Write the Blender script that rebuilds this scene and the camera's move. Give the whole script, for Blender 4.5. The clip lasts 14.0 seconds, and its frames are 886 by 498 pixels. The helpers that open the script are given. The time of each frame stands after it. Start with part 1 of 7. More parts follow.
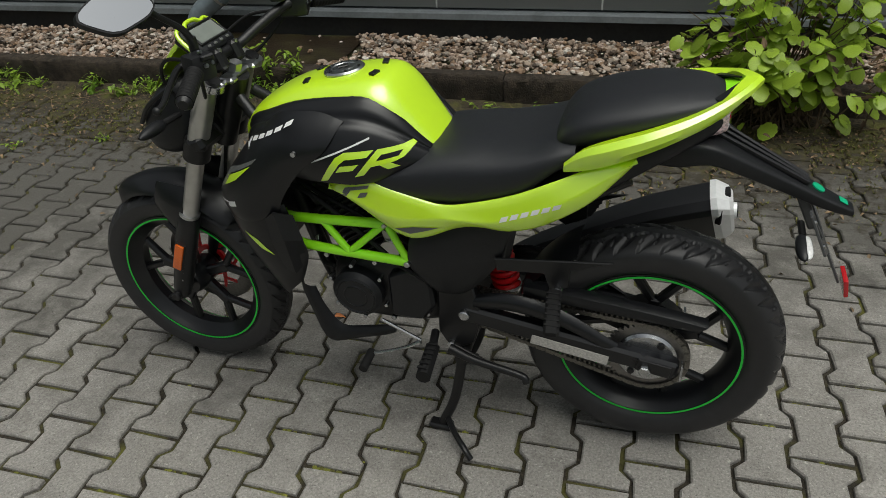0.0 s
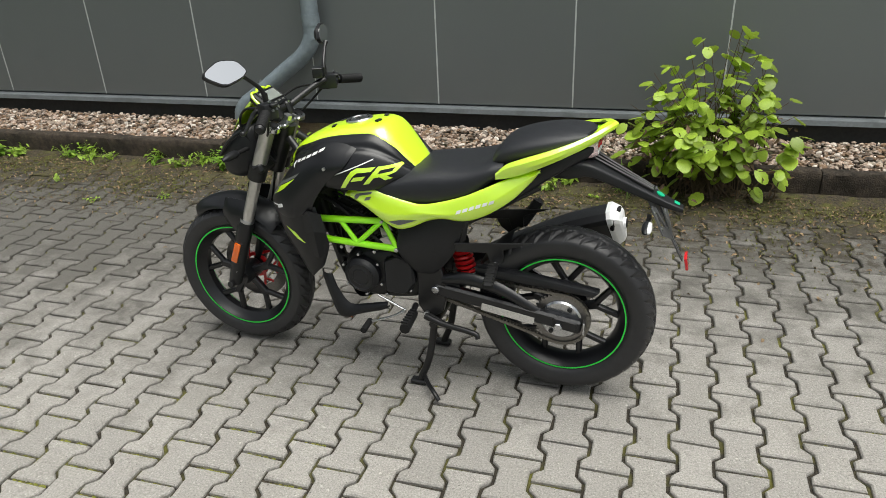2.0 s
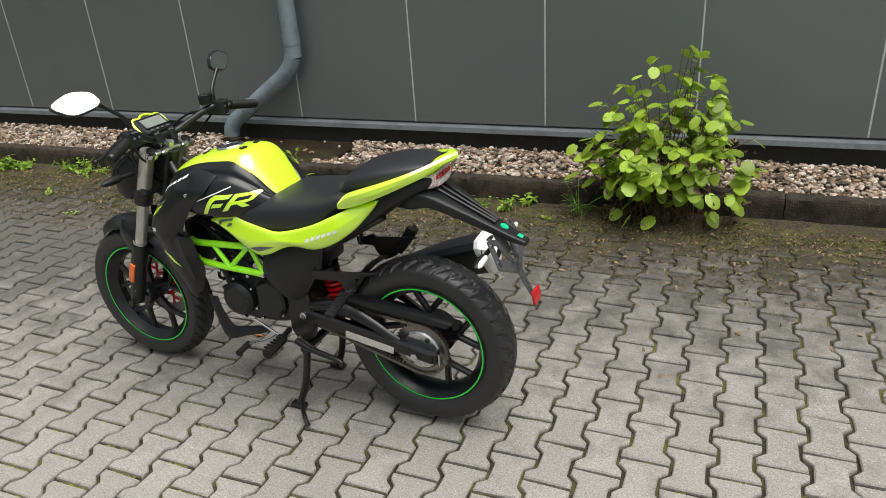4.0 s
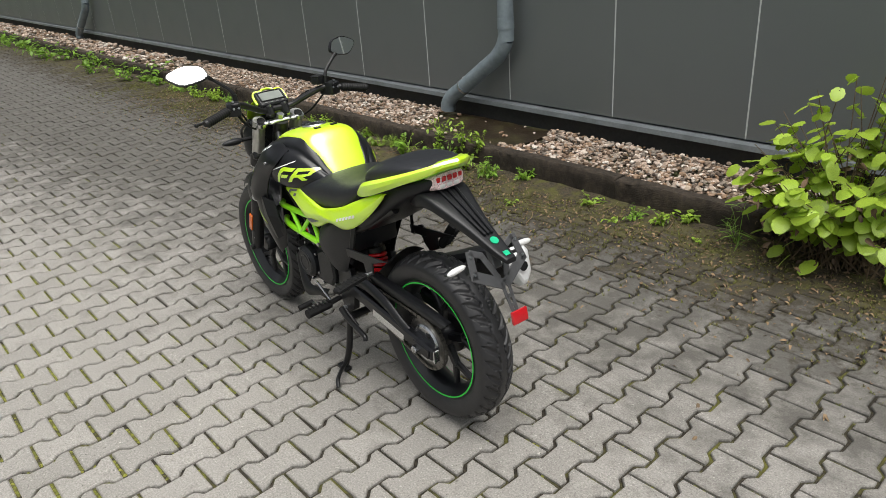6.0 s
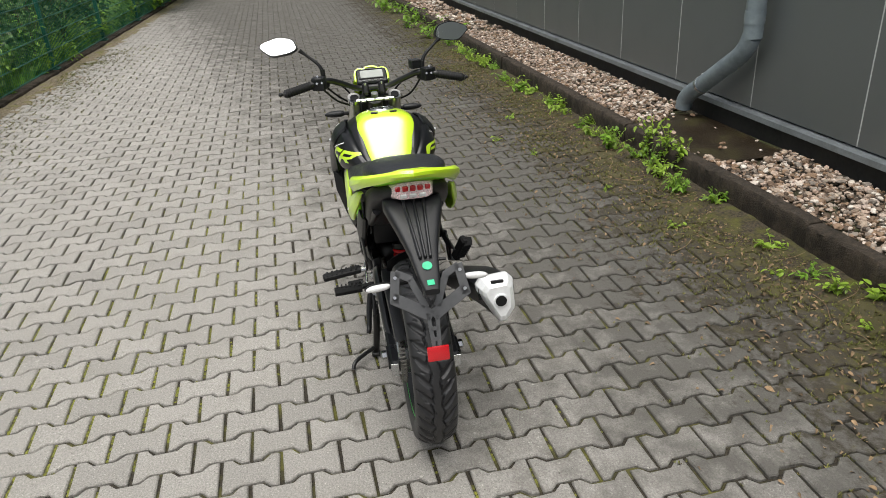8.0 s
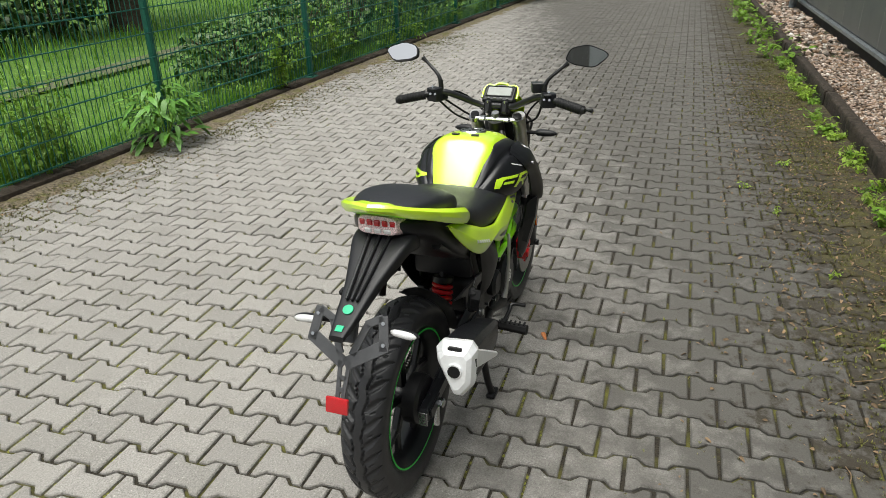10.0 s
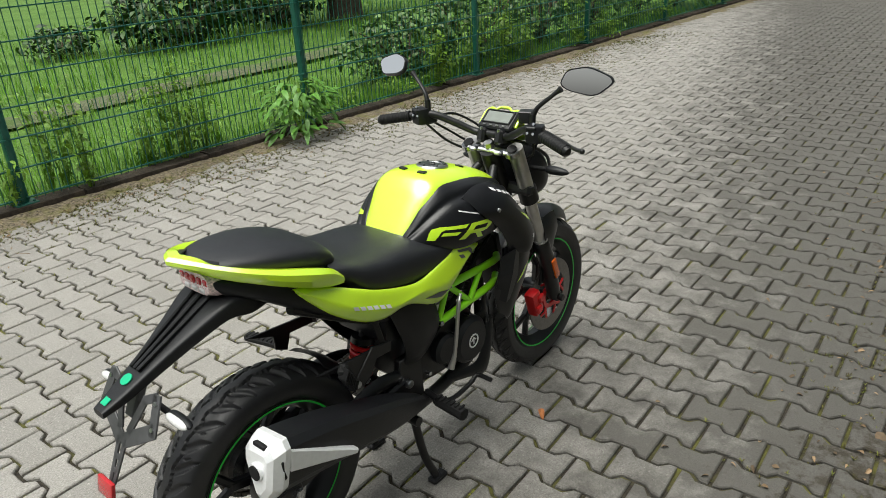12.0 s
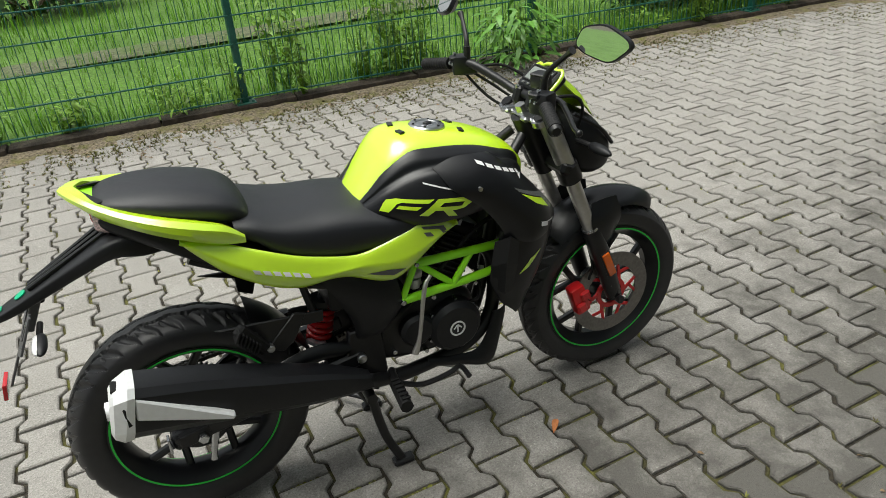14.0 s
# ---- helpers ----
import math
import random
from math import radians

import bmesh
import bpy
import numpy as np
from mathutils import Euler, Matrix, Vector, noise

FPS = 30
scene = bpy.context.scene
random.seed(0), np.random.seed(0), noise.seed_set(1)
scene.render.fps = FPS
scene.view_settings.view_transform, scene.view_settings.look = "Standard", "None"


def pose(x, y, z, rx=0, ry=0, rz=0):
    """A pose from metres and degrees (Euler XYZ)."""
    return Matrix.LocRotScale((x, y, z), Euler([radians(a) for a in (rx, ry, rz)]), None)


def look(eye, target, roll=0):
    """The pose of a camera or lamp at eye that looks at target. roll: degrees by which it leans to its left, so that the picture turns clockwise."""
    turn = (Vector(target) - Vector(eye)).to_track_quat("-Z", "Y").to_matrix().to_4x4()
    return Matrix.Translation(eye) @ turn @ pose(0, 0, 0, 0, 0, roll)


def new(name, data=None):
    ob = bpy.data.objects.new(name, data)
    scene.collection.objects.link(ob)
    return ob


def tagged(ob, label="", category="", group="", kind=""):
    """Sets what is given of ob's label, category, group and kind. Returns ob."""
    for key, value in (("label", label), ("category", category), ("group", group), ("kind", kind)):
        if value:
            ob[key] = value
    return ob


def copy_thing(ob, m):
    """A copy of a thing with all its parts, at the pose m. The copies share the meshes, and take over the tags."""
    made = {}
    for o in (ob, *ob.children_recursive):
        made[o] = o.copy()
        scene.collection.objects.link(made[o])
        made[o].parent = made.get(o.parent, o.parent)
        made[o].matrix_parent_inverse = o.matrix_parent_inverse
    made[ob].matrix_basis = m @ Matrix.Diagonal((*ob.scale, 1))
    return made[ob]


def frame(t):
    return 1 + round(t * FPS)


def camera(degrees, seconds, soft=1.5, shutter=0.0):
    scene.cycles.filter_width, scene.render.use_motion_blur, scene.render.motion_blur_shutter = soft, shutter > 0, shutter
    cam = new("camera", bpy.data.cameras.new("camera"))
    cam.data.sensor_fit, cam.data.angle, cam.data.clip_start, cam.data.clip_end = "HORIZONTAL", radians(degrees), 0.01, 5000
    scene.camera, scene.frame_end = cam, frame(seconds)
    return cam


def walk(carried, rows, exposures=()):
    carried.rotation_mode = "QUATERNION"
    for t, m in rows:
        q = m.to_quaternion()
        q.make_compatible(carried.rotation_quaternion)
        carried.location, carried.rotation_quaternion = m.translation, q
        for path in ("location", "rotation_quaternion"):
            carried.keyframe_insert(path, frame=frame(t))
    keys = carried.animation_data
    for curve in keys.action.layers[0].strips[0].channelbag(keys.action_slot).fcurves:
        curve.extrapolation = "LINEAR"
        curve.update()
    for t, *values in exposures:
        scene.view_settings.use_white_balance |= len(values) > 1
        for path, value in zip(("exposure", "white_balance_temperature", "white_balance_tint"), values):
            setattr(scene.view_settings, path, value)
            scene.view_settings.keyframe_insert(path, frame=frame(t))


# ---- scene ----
cam = camera(63.9, 14.0, soft=0.6)
PATH = [
    (0, (0.018, -0.11, 1.542), (-0.444, 1.472, 0.409), -3.8),
    (0.5, (0.208, -0.378, 1.553), (-0.406, 1.181, 0.46), -1.5),
    (1, (0.289, -0.59, 1.601), (-0.278, 1.076, 0.649), -1.0),
    (1.5, (0.291, -0.817, 1.6), (-0.172, 0.918, 0.721), -2.7),
    (2, (0.352, -0.898, 1.631), (-0.172, 0.825, 0.761), -2.6),
    (2.5, (0.533, -0.909, 1.647), (-0.065, 0.795, 0.788), -2.6),
    (3, (0.689, -0.867, 1.645), (0.07, 0.83, 0.785), -3.2),
    (3.2, (0.74, -0.82, 1.651), (0.131, 0.882, 0.796), -2.8),
    (5.3, (1.574, -0.338, 1.646), (0.419, 1.059, 0.802), -3.0),
    (5.5, (1.648, -0.285, 1.666), (0.419, 1.032, 0.798), -2.1),
    (6, (1.782, -0.11, 1.675), (0.411, 1.078, 0.834), -4.3),
    (6.5, (1.97, 0.137, 1.669), (0.461, 1.106, 0.784), -2.3),
    (7, (2.042, 0.407, 1.65), (0.445, 1.226, 0.766), -3.5),
    (7.5, (2.076, 0.671, 1.679), (0.419, 1.354, 0.792), -4.3),
    (8, (2.126, 0.961, 1.67), (0.362, 1.343, 0.807), -3.6),
    (8.5, (2.152, 1.219, 1.678), (0.356, 1.338, 0.806), -4.0),
    (8.7, (2.114, 1.329, 1.662), (0.316, 1.359, 0.787), -4.2),
    (10.8, (1.562, 2.274, 1.66), (-0.085, 1.491, 0.84), -2.5),
    (11, (1.472, 2.328, 1.658), (-0.156, 1.505, 0.837), -3.4),
    (11.5, (1.268, 2.508, 1.645), (-0.243, 1.472, 0.842), -1.9),
    (12, (1.004, 2.601, 1.63), (-0.442, 1.495, 0.802), -3.0),
    (12.5, (0.729, 2.588, 1.629), (-0.575, 1.327, 0.786), -3.1),
    (13, (0.547, 2.683, 1.605), (-0.526, 1.311, 0.621), -4.6),
    (13.5, (0.38, 2.868, 1.616), (-0.541, 1.378, 0.651), -4.7),
    (14, (0.164, 2.954, 1.592), (-0.611, 1.385, 0.623), -4.3),
]
walk(cam, [(t, look(eye, target, roll)) for t, eye, target, roll in PATH], [(0, -0.45, 6500, 5), (0.5, -0.42, 6500, 5), (1.0, 0.15, 6500, 5), (1.5, 0.4, 6500, 6), (3, 0.4, 6500, 7), (5.5, 0.34, 6500, 9), (8.5, 0.3, 6500, 9), (11, 0.35, 6500, 5), (14, 0.35, 6500, 5)])

# ---- sky and sun ----
world = bpy.data.worlds.new("overcast_sky")
scene.world = world
world.use_nodes = True
wn, wl = world.node_tree.nodes, world.node_tree.links
sky = wn.new("ShaderNodeTexSky")
sky.sky_type, sky.sun_disc = "NISHITA", False
sky.sun_elevation, sky.sun_rotation = radians(74), radians(109)
sky.air_density, sky.dust_density, sky.ozone_density = 1.0, 4.0, 1.0
pale = wn.new("ShaderNodeHueSaturation")
pale.inputs["Saturation"].default_value = 0.22
wl.new(sky.outputs[0], pale.inputs["Color"])
wl.new(pale.outputs[0], wn["Background"].inputs["Color"])
wn["Background"].inputs["Strength"].default_value = 0.11
sun = new("sun", bpy.data.lights.new("sun", "SUN"))
sun.data.energy, sun.data.angle, sun.data.color = 3.0, radians(56), (1.0, 0.97, 0.92)
sun.matrix_world = look((2.6, -0.9, 10), (0, 0, 0))

# ---- materials ----
def material(name, base, rough=0.5, metal=0.0, vary=0.12, scale=40.0, bump=0.0, bump_scale=200.0, dirt=None, dirt_scale=4.0, dirt_amount=0.5,
             coat=0.0, pieces=0.0, spec=0.5, coat_rough=0.05):
    """Principled material with fine grain, broad stains and relief; pieces: tone change from piece to piece."""
    m = bpy.data.materials.new(name)
    m.use_nodes = True
    n, l = m.node_tree.nodes, m.node_tree.links
    b = n["Principled BSDF"]
    co = n.new("ShaderNodeTexCoord")
    fine, broad = n.new("ShaderNodeTexNoise"), n.new("ShaderNodeTexNoise")
    for tex, sc in ((fine, scale), (broad, dirt_scale)):
        tex.inputs["Scale"].default_value, tex.inputs["Detail"].default_value = sc, 5
        l.new(co.outputs["Object"], tex.inputs["Vector"])
    ramp = n.new("ShaderNodeMapRange")
    ramp.inputs["From Min"].default_value, ramp.inputs["From Max"].default_value = 0.3, 0.7
    ramp.inputs["To Min"].default_value, ramp.inputs["To Max"].default_value = 1 - vary, 1 + vary
    l.new(fine.outputs["Fac"], ramp.inputs["Value"])
    mul = n.new("ShaderNodeVectorMath")
    mul.operation = "SCALE"
    mul.inputs[0].default_value = base
    l.new(ramp.outputs[0], mul.inputs["Scale"])
    colour = mul.outputs[0]
    if pieces:
        info, geo = n.new("ShaderNodeObjectInfo"), n.new("ShaderNodeNewGeometry")
        both = n.new("ShaderNodeMath")
        both.operation = "ADD"
        l.new(info.outputs["Random"], both.inputs[0])
        l.new(geo.outputs["Random Per Island"], both.inputs[1])
        wrap = n.new("ShaderNodeMath")
        wrap.operation = "FRACT"
        l.new(both.outputs[0], wrap.inputs[0])
        tone = n.new("ShaderNodeMapRange")
        tone.inputs["To Min"].default_value, tone.inputs["To Max"].default_value = 1 - pieces, 1 + pieces
        l.new(wrap.outputs[0], tone.inputs["Value"])
        mul2 = n.new("ShaderNodeVectorMath")
        mul2.operation = "SCALE"
        l.new(colour, mul2.inputs[0])
        l.new(tone.outputs[0], mul2.inputs["Scale"])
        colour = mul2.outputs[0]
    if dirt:
        mask = n.new("ShaderNodeMapRange")
        mask.inputs["From Min"].default_value, mask.inputs["From Max"].default_value = 0.48, 0.72
        mask.inputs["To Max"].default_value = dirt_amount
        l.new(broad.outputs["Fac"], mask.inputs["Value"])
        mix = n.new("ShaderNodeMix")
        mix.data_type = "RGBA"
        l.new(mask.outputs[0], mix.inputs["Factor"])
        l.new(colour, mix.inputs["A"])
        mix.inputs["B"].default_value = (*dirt, 1)
        colour = mix.outputs["Result"]
    l.new(colour, b.inputs["Base Color"])
    rr = n.new("ShaderNodeMapRange")
    rr.inputs["From Min"].default_value, rr.inputs["From Max"].default_value = 0.3, 0.7
    rr.inputs["To Min"].default_value, rr.inputs["To Max"].default_value = max(0.02, rough * 0.85), min(1, rough * 1.12)
    l.new(broad.outputs["Fac"], rr.inputs["Value"])
    l.new(rr.outputs[0], b.inputs["Roughness"])
    b.inputs["Metallic"].default_value = metal
    b.inputs["Specular IOR Level"].default_value = spec
    b.inputs["Coat Weight"].default_value = coat
    b.inputs["Coat Roughness"].default_value = coat_rough
    if bump:
        grain, bp = n.new("ShaderNodeTexNoise"), n.new("ShaderNodeBump")
        grain.inputs["Scale"].default_value, grain.inputs["Detail"].default_value = bump_scale, 4
        l.new(co.outputs["Object"], grain.inputs["Vector"])
        bp.inputs["Strength"].default_value, bp.inputs["Distance"].default_value = bump, 0.01
        l.new(grain.outputs["Fac"], bp.inputs["Height"])
        l.new(bp.outputs[0], b.inputs["Normal"])
    return m


M_PAVER = material("concrete_paver", (0.305, 0.290, 0.268), 0.85, vary=0.26, scale=150, bump=0.6, bump_scale=300, dirt=(0.18, 0.17, 0.14), dirt_scale=3.6, dirt_amount=0.16, pieces=0.10)


def world_grain(m):
    """Let the grain run on from stone to stone."""
    n, l = m.node_tree.nodes, m.node_tree.links
    geo = n.new("ShaderNodeNewGeometry")
    for q in [k.to_socket for k in l if k.from_node.type == "TEX_COORD"]:
        l.new(geo.outputs["Position"], q)


def speckle(m, colour, scale, low, high, amount):
    """Small spots of another tone: lichen, grit and pores."""
    n, l = m.node_tree.nodes, m.node_tree.links
    b = n["Principled BSDF"]
    geo, tex, spot, mix = n.new("ShaderNodeNewGeometry"), n.new("ShaderNodeTexNoise"), n.new("ShaderNodeMapRange"), n.new("ShaderNodeMix")
    l.new(geo.outputs["Position"], tex.inputs["Vector"])
    tex.inputs["Scale"].default_value, tex.inputs["Detail"].default_value = scale, 3
    spot.inputs["From Min"].default_value, spot.inputs["From Max"].default_value, spot.inputs["To Max"].default_value = low, high, amount
    l.new(tex.outputs["Fac"], spot.inputs["Value"])
    mix.data_type = "RGBA"
    l.new(spot.outputs[0], mix.inputs["Factor"])
    l.new(b.inputs["Base Color"].links[0].from_socket, mix.inputs["A"])
    mix.inputs["B"].default_value = (*colour, 1)
    l.new(mix.outputs["Result"], b.inputs["Base Color"])


world_grain(M_PAVER)
speckle(M_PAVER, (0.16, 0.15, 0.13), 26, 0.58, 0.74, 0.16)
speckle(M_PAVER, (0.10, 0.095, 0.085), 240, 0.58, 0.70, 0.6)
speckle(M_PAVER, (0.60, 0.58, 0.54), 210, 0.63, 0.72, 0.6)
speckle(M_PAVER, (0.55, 0.53, 0.48), 75, 0.66, 0.74, 0.8)
speckle(M_PAVER, (0.07, 0.06, 0.05), 95, 0.665, 0.75, 0.8)


def grime_shade(m, y0, y1, colour, scale, amount, low=0.38, high=0.66, lean=0.0):
    """Blotchy algae and dirt on stones, with painted shade, thicker towards the kerb."""
    n, l = m.node_tree.nodes, m.node_tree.links
    b = n["Principled BSDF"]
    geo, sep, tex = n.new("ShaderNodeNewGeometry"), n.new("ShaderNodeSeparateXYZ"), n.new("ShaderNodeTexNoise")
    l.new(geo.outputs["Position"], sep.inputs[0])
    l.new(geo.outputs["Position"], tex.inputs["Vector"])
    tex.inputs["Scale"].default_value, tex.inputs["Detail"].default_value = scale, 8
    tex.inputs["Roughness"].default_value = 0.7
    near, blot = n.new("ShaderNodeMapRange"), n.new("ShaderNodeMapRange")
    near.inputs["From Min"].default_value, near.inputs["From Max"].default_value = y0, y1
    near.inputs["To Min"].default_value, near.inputs["To Max"].default_value = -0.34, 0.27
    slope = n.new("ShaderNodeMath")
    slope.operation = "MULTIPLY_ADD"
    slope.inputs[1].default_value = lean
    l.new(sep.outputs["X"], slope.inputs[0])
    l.new(sep.outputs["Y"], slope.inputs[2])
    l.new(slope.outputs[0], near.inputs["Value"])
    add = n.new("ShaderNodeMath")
    l.new(tex.outputs["Fac"], add.inputs[0])
    info, both, wrap, odd = n.new("ShaderNodeObjectInfo"), n.new("ShaderNodeMath"), n.new("ShaderNodeMath"), n.new("ShaderNodeMath")
    l.new(info.outputs["Random"], both.inputs[0])
    l.new(geo.outputs["Random Per Island"], both.inputs[1])
    wrap.operation, odd.operation = "FRACT", "MULTIPLY_ADD"
    l.new(both.outputs[0], wrap.inputs[0])
    l.new(wrap.outputs[0], odd.inputs[0])
    odd.inputs[1].default_value = 0.16
    l.new(near.outputs[0], odd.inputs[2])
    l.new(odd.outputs[0], add.inputs[1])
    blot.inputs["From Min"].default_value, blot.inputs["From Max"].default_value, blot.inputs["To Max"].default_value = low, high, amount
    l.new(add.outputs[0], blot.inputs["Value"])
    mix = n.new("ShaderNodeMix")
    mix.data_type = "RGBA"
    l.new(blot.outputs[0], mix.inputs["Factor"])
    l.new(b.inputs["Base Color"].links[0].from_socket, mix.inputs["A"])
    mix.inputs["B"].default_value = (*colour, 1)
    l.new(mix.outputs["Result"], b.inputs["Base Color"])


# first call: grime blotches, plus wall shade and darker far lane painted in
grime_shade(M_PAVER, 0.75, 2.75, (0.062, 0.058, 0.050), 6.0, 0.84, 0.36, 0.74, -0.20)
grime_shade(M_PAVER, 2.0, 3.5, (0.034, 0.026, 0.014), 17.0, 0.85, 0.46, 0.60)
grime_shade(M_PAVER, 2.3, 4.0, (0.095, 0.086, 0.022), 14.0, 0.6, 0.47, 0.60)
M_JOINT = material("mossy_joint_soil", (0.026, 0.021, 0.013), 0.95, vary=0.7, scale=90, bump=0.8, bump_scale=150, dirt=(0.15, 0.15, 0.022), dirt_scale=7.0, dirt_amount=0.8)
M_SOIL = material("damp_soil", (0.06, 0.048, 0.034), 0.9, vary=0.5, scale=60, bump=0.9, bump_scale=90, dirt=(0.07, 0.085, 0.022), dirt_scale=3.5, dirt_amount=0.8)
M_BROWN = material("wet_brown_soil", (0.024, 0.016, 0.008), 0.42, vary=0.45, scale=30, bump=0.5, bump_scale=60, dirt=(0.05, 0.045, 0.014), dirt_scale=5, dirt_amount=0.8)
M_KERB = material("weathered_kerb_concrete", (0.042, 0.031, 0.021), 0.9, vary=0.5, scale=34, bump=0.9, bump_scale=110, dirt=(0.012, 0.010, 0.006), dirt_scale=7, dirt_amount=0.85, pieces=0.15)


def stone_colours(m, stops):
    """Each pebble takes its own colour from a ramp."""
    n, l = m.node_tree.nodes, m.node_tree.links
    geo, ramp = n.new("ShaderNodeNewGeometry"), n.new("ShaderNodeValToRGB")
    l.new(geo.outputs["Random Per Island"], ramp.inputs[0])
    while len(ramp.color_ramp.elements) < len(stops):
        ramp.color_ramp.elements.new(0.5)
    for e, (at, c) in zip(ramp.color_ramp.elements, stops):
        e.position, e.color = at, (*c, 1)
    mul = n.new("ShaderNodeMix")
    mul.data_type, mul.blend_type = "RGBA", "MULTIPLY"
    mul.inputs["Factor"].default_value = 1.0
    old = m.node_tree.nodes["Principled BSDF"].inputs["Base Color"]
    l.new(old.links[0].from_socket, mul.inputs["A"])
    l.new(ramp.outputs[0], mul.inputs["B"])
    l.new(mul.outputs["Result"], old)


M_PEBBLE = material("mixed_pebble", (1.0, 1.0, 1.0), 0.7, vary=0.25, scale=70, bump=0.15, bump_scale=200)
stone_colours(M_PEBBLE, [(0.0, (0.045, 0.036, 0.028)), (0.16, (0.13, 0.085, 0.055)), (0.34, (0.28, 0.18, 0.11)), (0.50, (0.22, 0.19, 0.16)), (0.66, (0.38, 0.30, 0.23)), (0.82, (0.45, 0.33, 0.26)), (1.0, (0.66, 0.61, 0.54))])
M_PANEL = material("anthracite_wall_panel", (0.182, 0.198, 0.200), 0.42, metal=0.48, vary=0.05, scale=300, dirt=(0.150, 0.166, 0.170), dirt_scale=1.3, dirt_amount=0.6, spec=0.5)
M_LEDGE = material("grey_metal_ledge", (0.20, 0.22, 0.23), 0.4, metal=0.3, vary=0.1, scale=60, dirt=(0.09, 0.1, 0.1), dirt_scale=6, dirt_amount=0.6)
M_PLINTH = material("black_plinth", (0.018, 0.018, 0.017), 0.7, vary=0.3, scale=40, dirt=(0.04, 0.037, 0.03), dirt_scale=6, dirt_amount=0.7)
M_SEAM = material("pale_seam", (0.50, 0.52, 0.51), 0.5, vary=0.1)
M_PIPE = material("zinc_downpipe", (0.25, 0.30, 0.33), 0.5, metal=0.35, vary=0.1, scale=30, dirt=(0.15, 0.18, 0.2), dirt_scale=9, dirt_amount=0.6)
M_FENCE = material("green_powder_coat", (0.010, 0.105, 0.075), 0.45, vary=0.15, scale=60)
M_GRASS = material("lawn_soil", (0.075, 0.16, 0.015), 0.95, vary=0.45, scale=30, bump=0.8, bump_scale=50, dirt=(0.045, 0.105, 0.012), dirt_scale=1.2, dirt_amount=0.9)
M_BLADE = material("grass_blade", (0.12, 0.26, 0.022), 0.6, vary=0.3, scale=3, pieces=0.4)
M_PATH = material("grey_gravel_path", (0.095, 0.108, 0.055), 0.95, vary=0.5, scale=30, bump=0.8, bump_scale=90, dirt=(0.06, 0.12, 0.015), dirt_scale=2, dirt_amount=1.0)

M_YELLOW = material("neon_yellow_lacquer", (0.66, 1.0, 0.012), 0.34, vary=0.015, scale=20, coat=1.0, coat_rough=0.24)
M_GREEN = material("neon_green_lacquer", (0.38, 1.0, 0.02), 0.35, vary=0.02, scale=20, coat=0.5)
M_RIMGREEN = material("green_rim_tape", (0.03, 0.62, 0.06), 0.4, vary=0.03)
M_PLASTIC = material("matt_black_plastic", (0.0095, 0.0100, 0.0118), 0.42, spec=0.38, vary=0.1, scale=80, bump=0.05, bump_scale=500)
M_SATIN = material("satin_black_paint", (0.0070, 0.0074, 0.0090), 0.32, spec=0.48, vary=0.06, scale=60)
M_BLACKMETAL = material("black_metal", (0.009, 0.009, 0.0098), 0.38, spec=0.45, vary=0.12, scale=60, bump=0.05, bump_scale=300)
M_SEAT = material("black_vinyl", (0.0135, 0.0146, 0.0182), 0.46, spec=0.5, vary=0.1, scale=300, bump=0.18, bump_scale=900)
M_TYRE = material("tyre_rubber", (0.020, 0.020, 0.022), 0.44, spec=0.5, vary=0.12, scale=50, bump=0.05, bump_scale=400, dirt=(0.028, 0.028, 0.028), dirt_scale=14, dirt_amount=0.4)
M_RUBBER = material("black_rubber", (0.007, 0.007, 0.0075), 0.65, spec=0.3, vary=0.1, scale=60)
M_STEEL = material("brushed_steel", (0.52, 0.53, 0.54), 0.28, metal=1.0, vary=0.1, scale=60)
M_FORK = material("grey_anodised_tube", (0.56, 0.55, 0.53), 0.34, metal=0.85, vary=0.08, scale=40)
M_SILVER = material("silver_cast_aluminium", (0.84, 0.85, 0.86), 0.36, metal=0.35, vary=0.04, scale=80)
M_CHAIN = material("oily_chain_steel", (0.20, 0.19, 0.17), 0.4, metal=0.9, vary=0.3, scale=200)
M_DISC = material("dark_disc_steel", (0.22, 0.21, 0.20), 0.35, metal=0.9, vary=0.15, scale=120)
M_RED = material("red_lacquer", (0.62, 0.008, 0.012), 0.35, vary=0.05, coat=0.4)
M_REDLENS = material("red_reflector", (0.50, 0.006, 0.012), 0.18, vary=0.15, scale=700, bump=0.2, bump_scale=900, coat=0.8)
M_ORANGE = material("orange_reflector", (0.75, 0.13, 0.005), 0.2, vary=0.1, scale=500, bump=0.1, bump_scale=700, coat=0.8)
M_WHITE = material("white_decal", (0.78, 0.78, 0.78), 0.4, vary=0.03)
M_GREYDECAL = material("grey_decal", (0.12, 0.125, 0.12), 0.4, vary=0.3, scale=700)
M_TEAL = material("green_sticker", (0.01, 0.45, 0.22), 0.3, vary=0.05)
M_LABEL = material("pale_label", (0.5, 0.48, 0.45), 0.5, vary=0.25, scale=250)
M_SCREEN = material("grey_lcd", (0.20, 0.22, 0.20), 0.25, vary=0.08, scale=30, coat=0.3)
M_DARKGLASS = material("dark_glass", (0.02, 0.02, 0.022), 0.06, vary=0.0, coat=1.0)
M_HOLDER = material("dark_grey_plate", (0.085, 0.086, 0.09), 0.45, metal=0.3, vary=0.1, scale=60)
M_MIRROR = material("mirror_glass", (0.92, 0.93, 0.94), 0.02, metal=1.0, vary=0.0)
M_CLEAR = material("clear_lens", (0.72, 0.72, 0.72), 0.12, vary=0.12, scale=200, bump=0.15, bump_scale=500, coat=1.0)
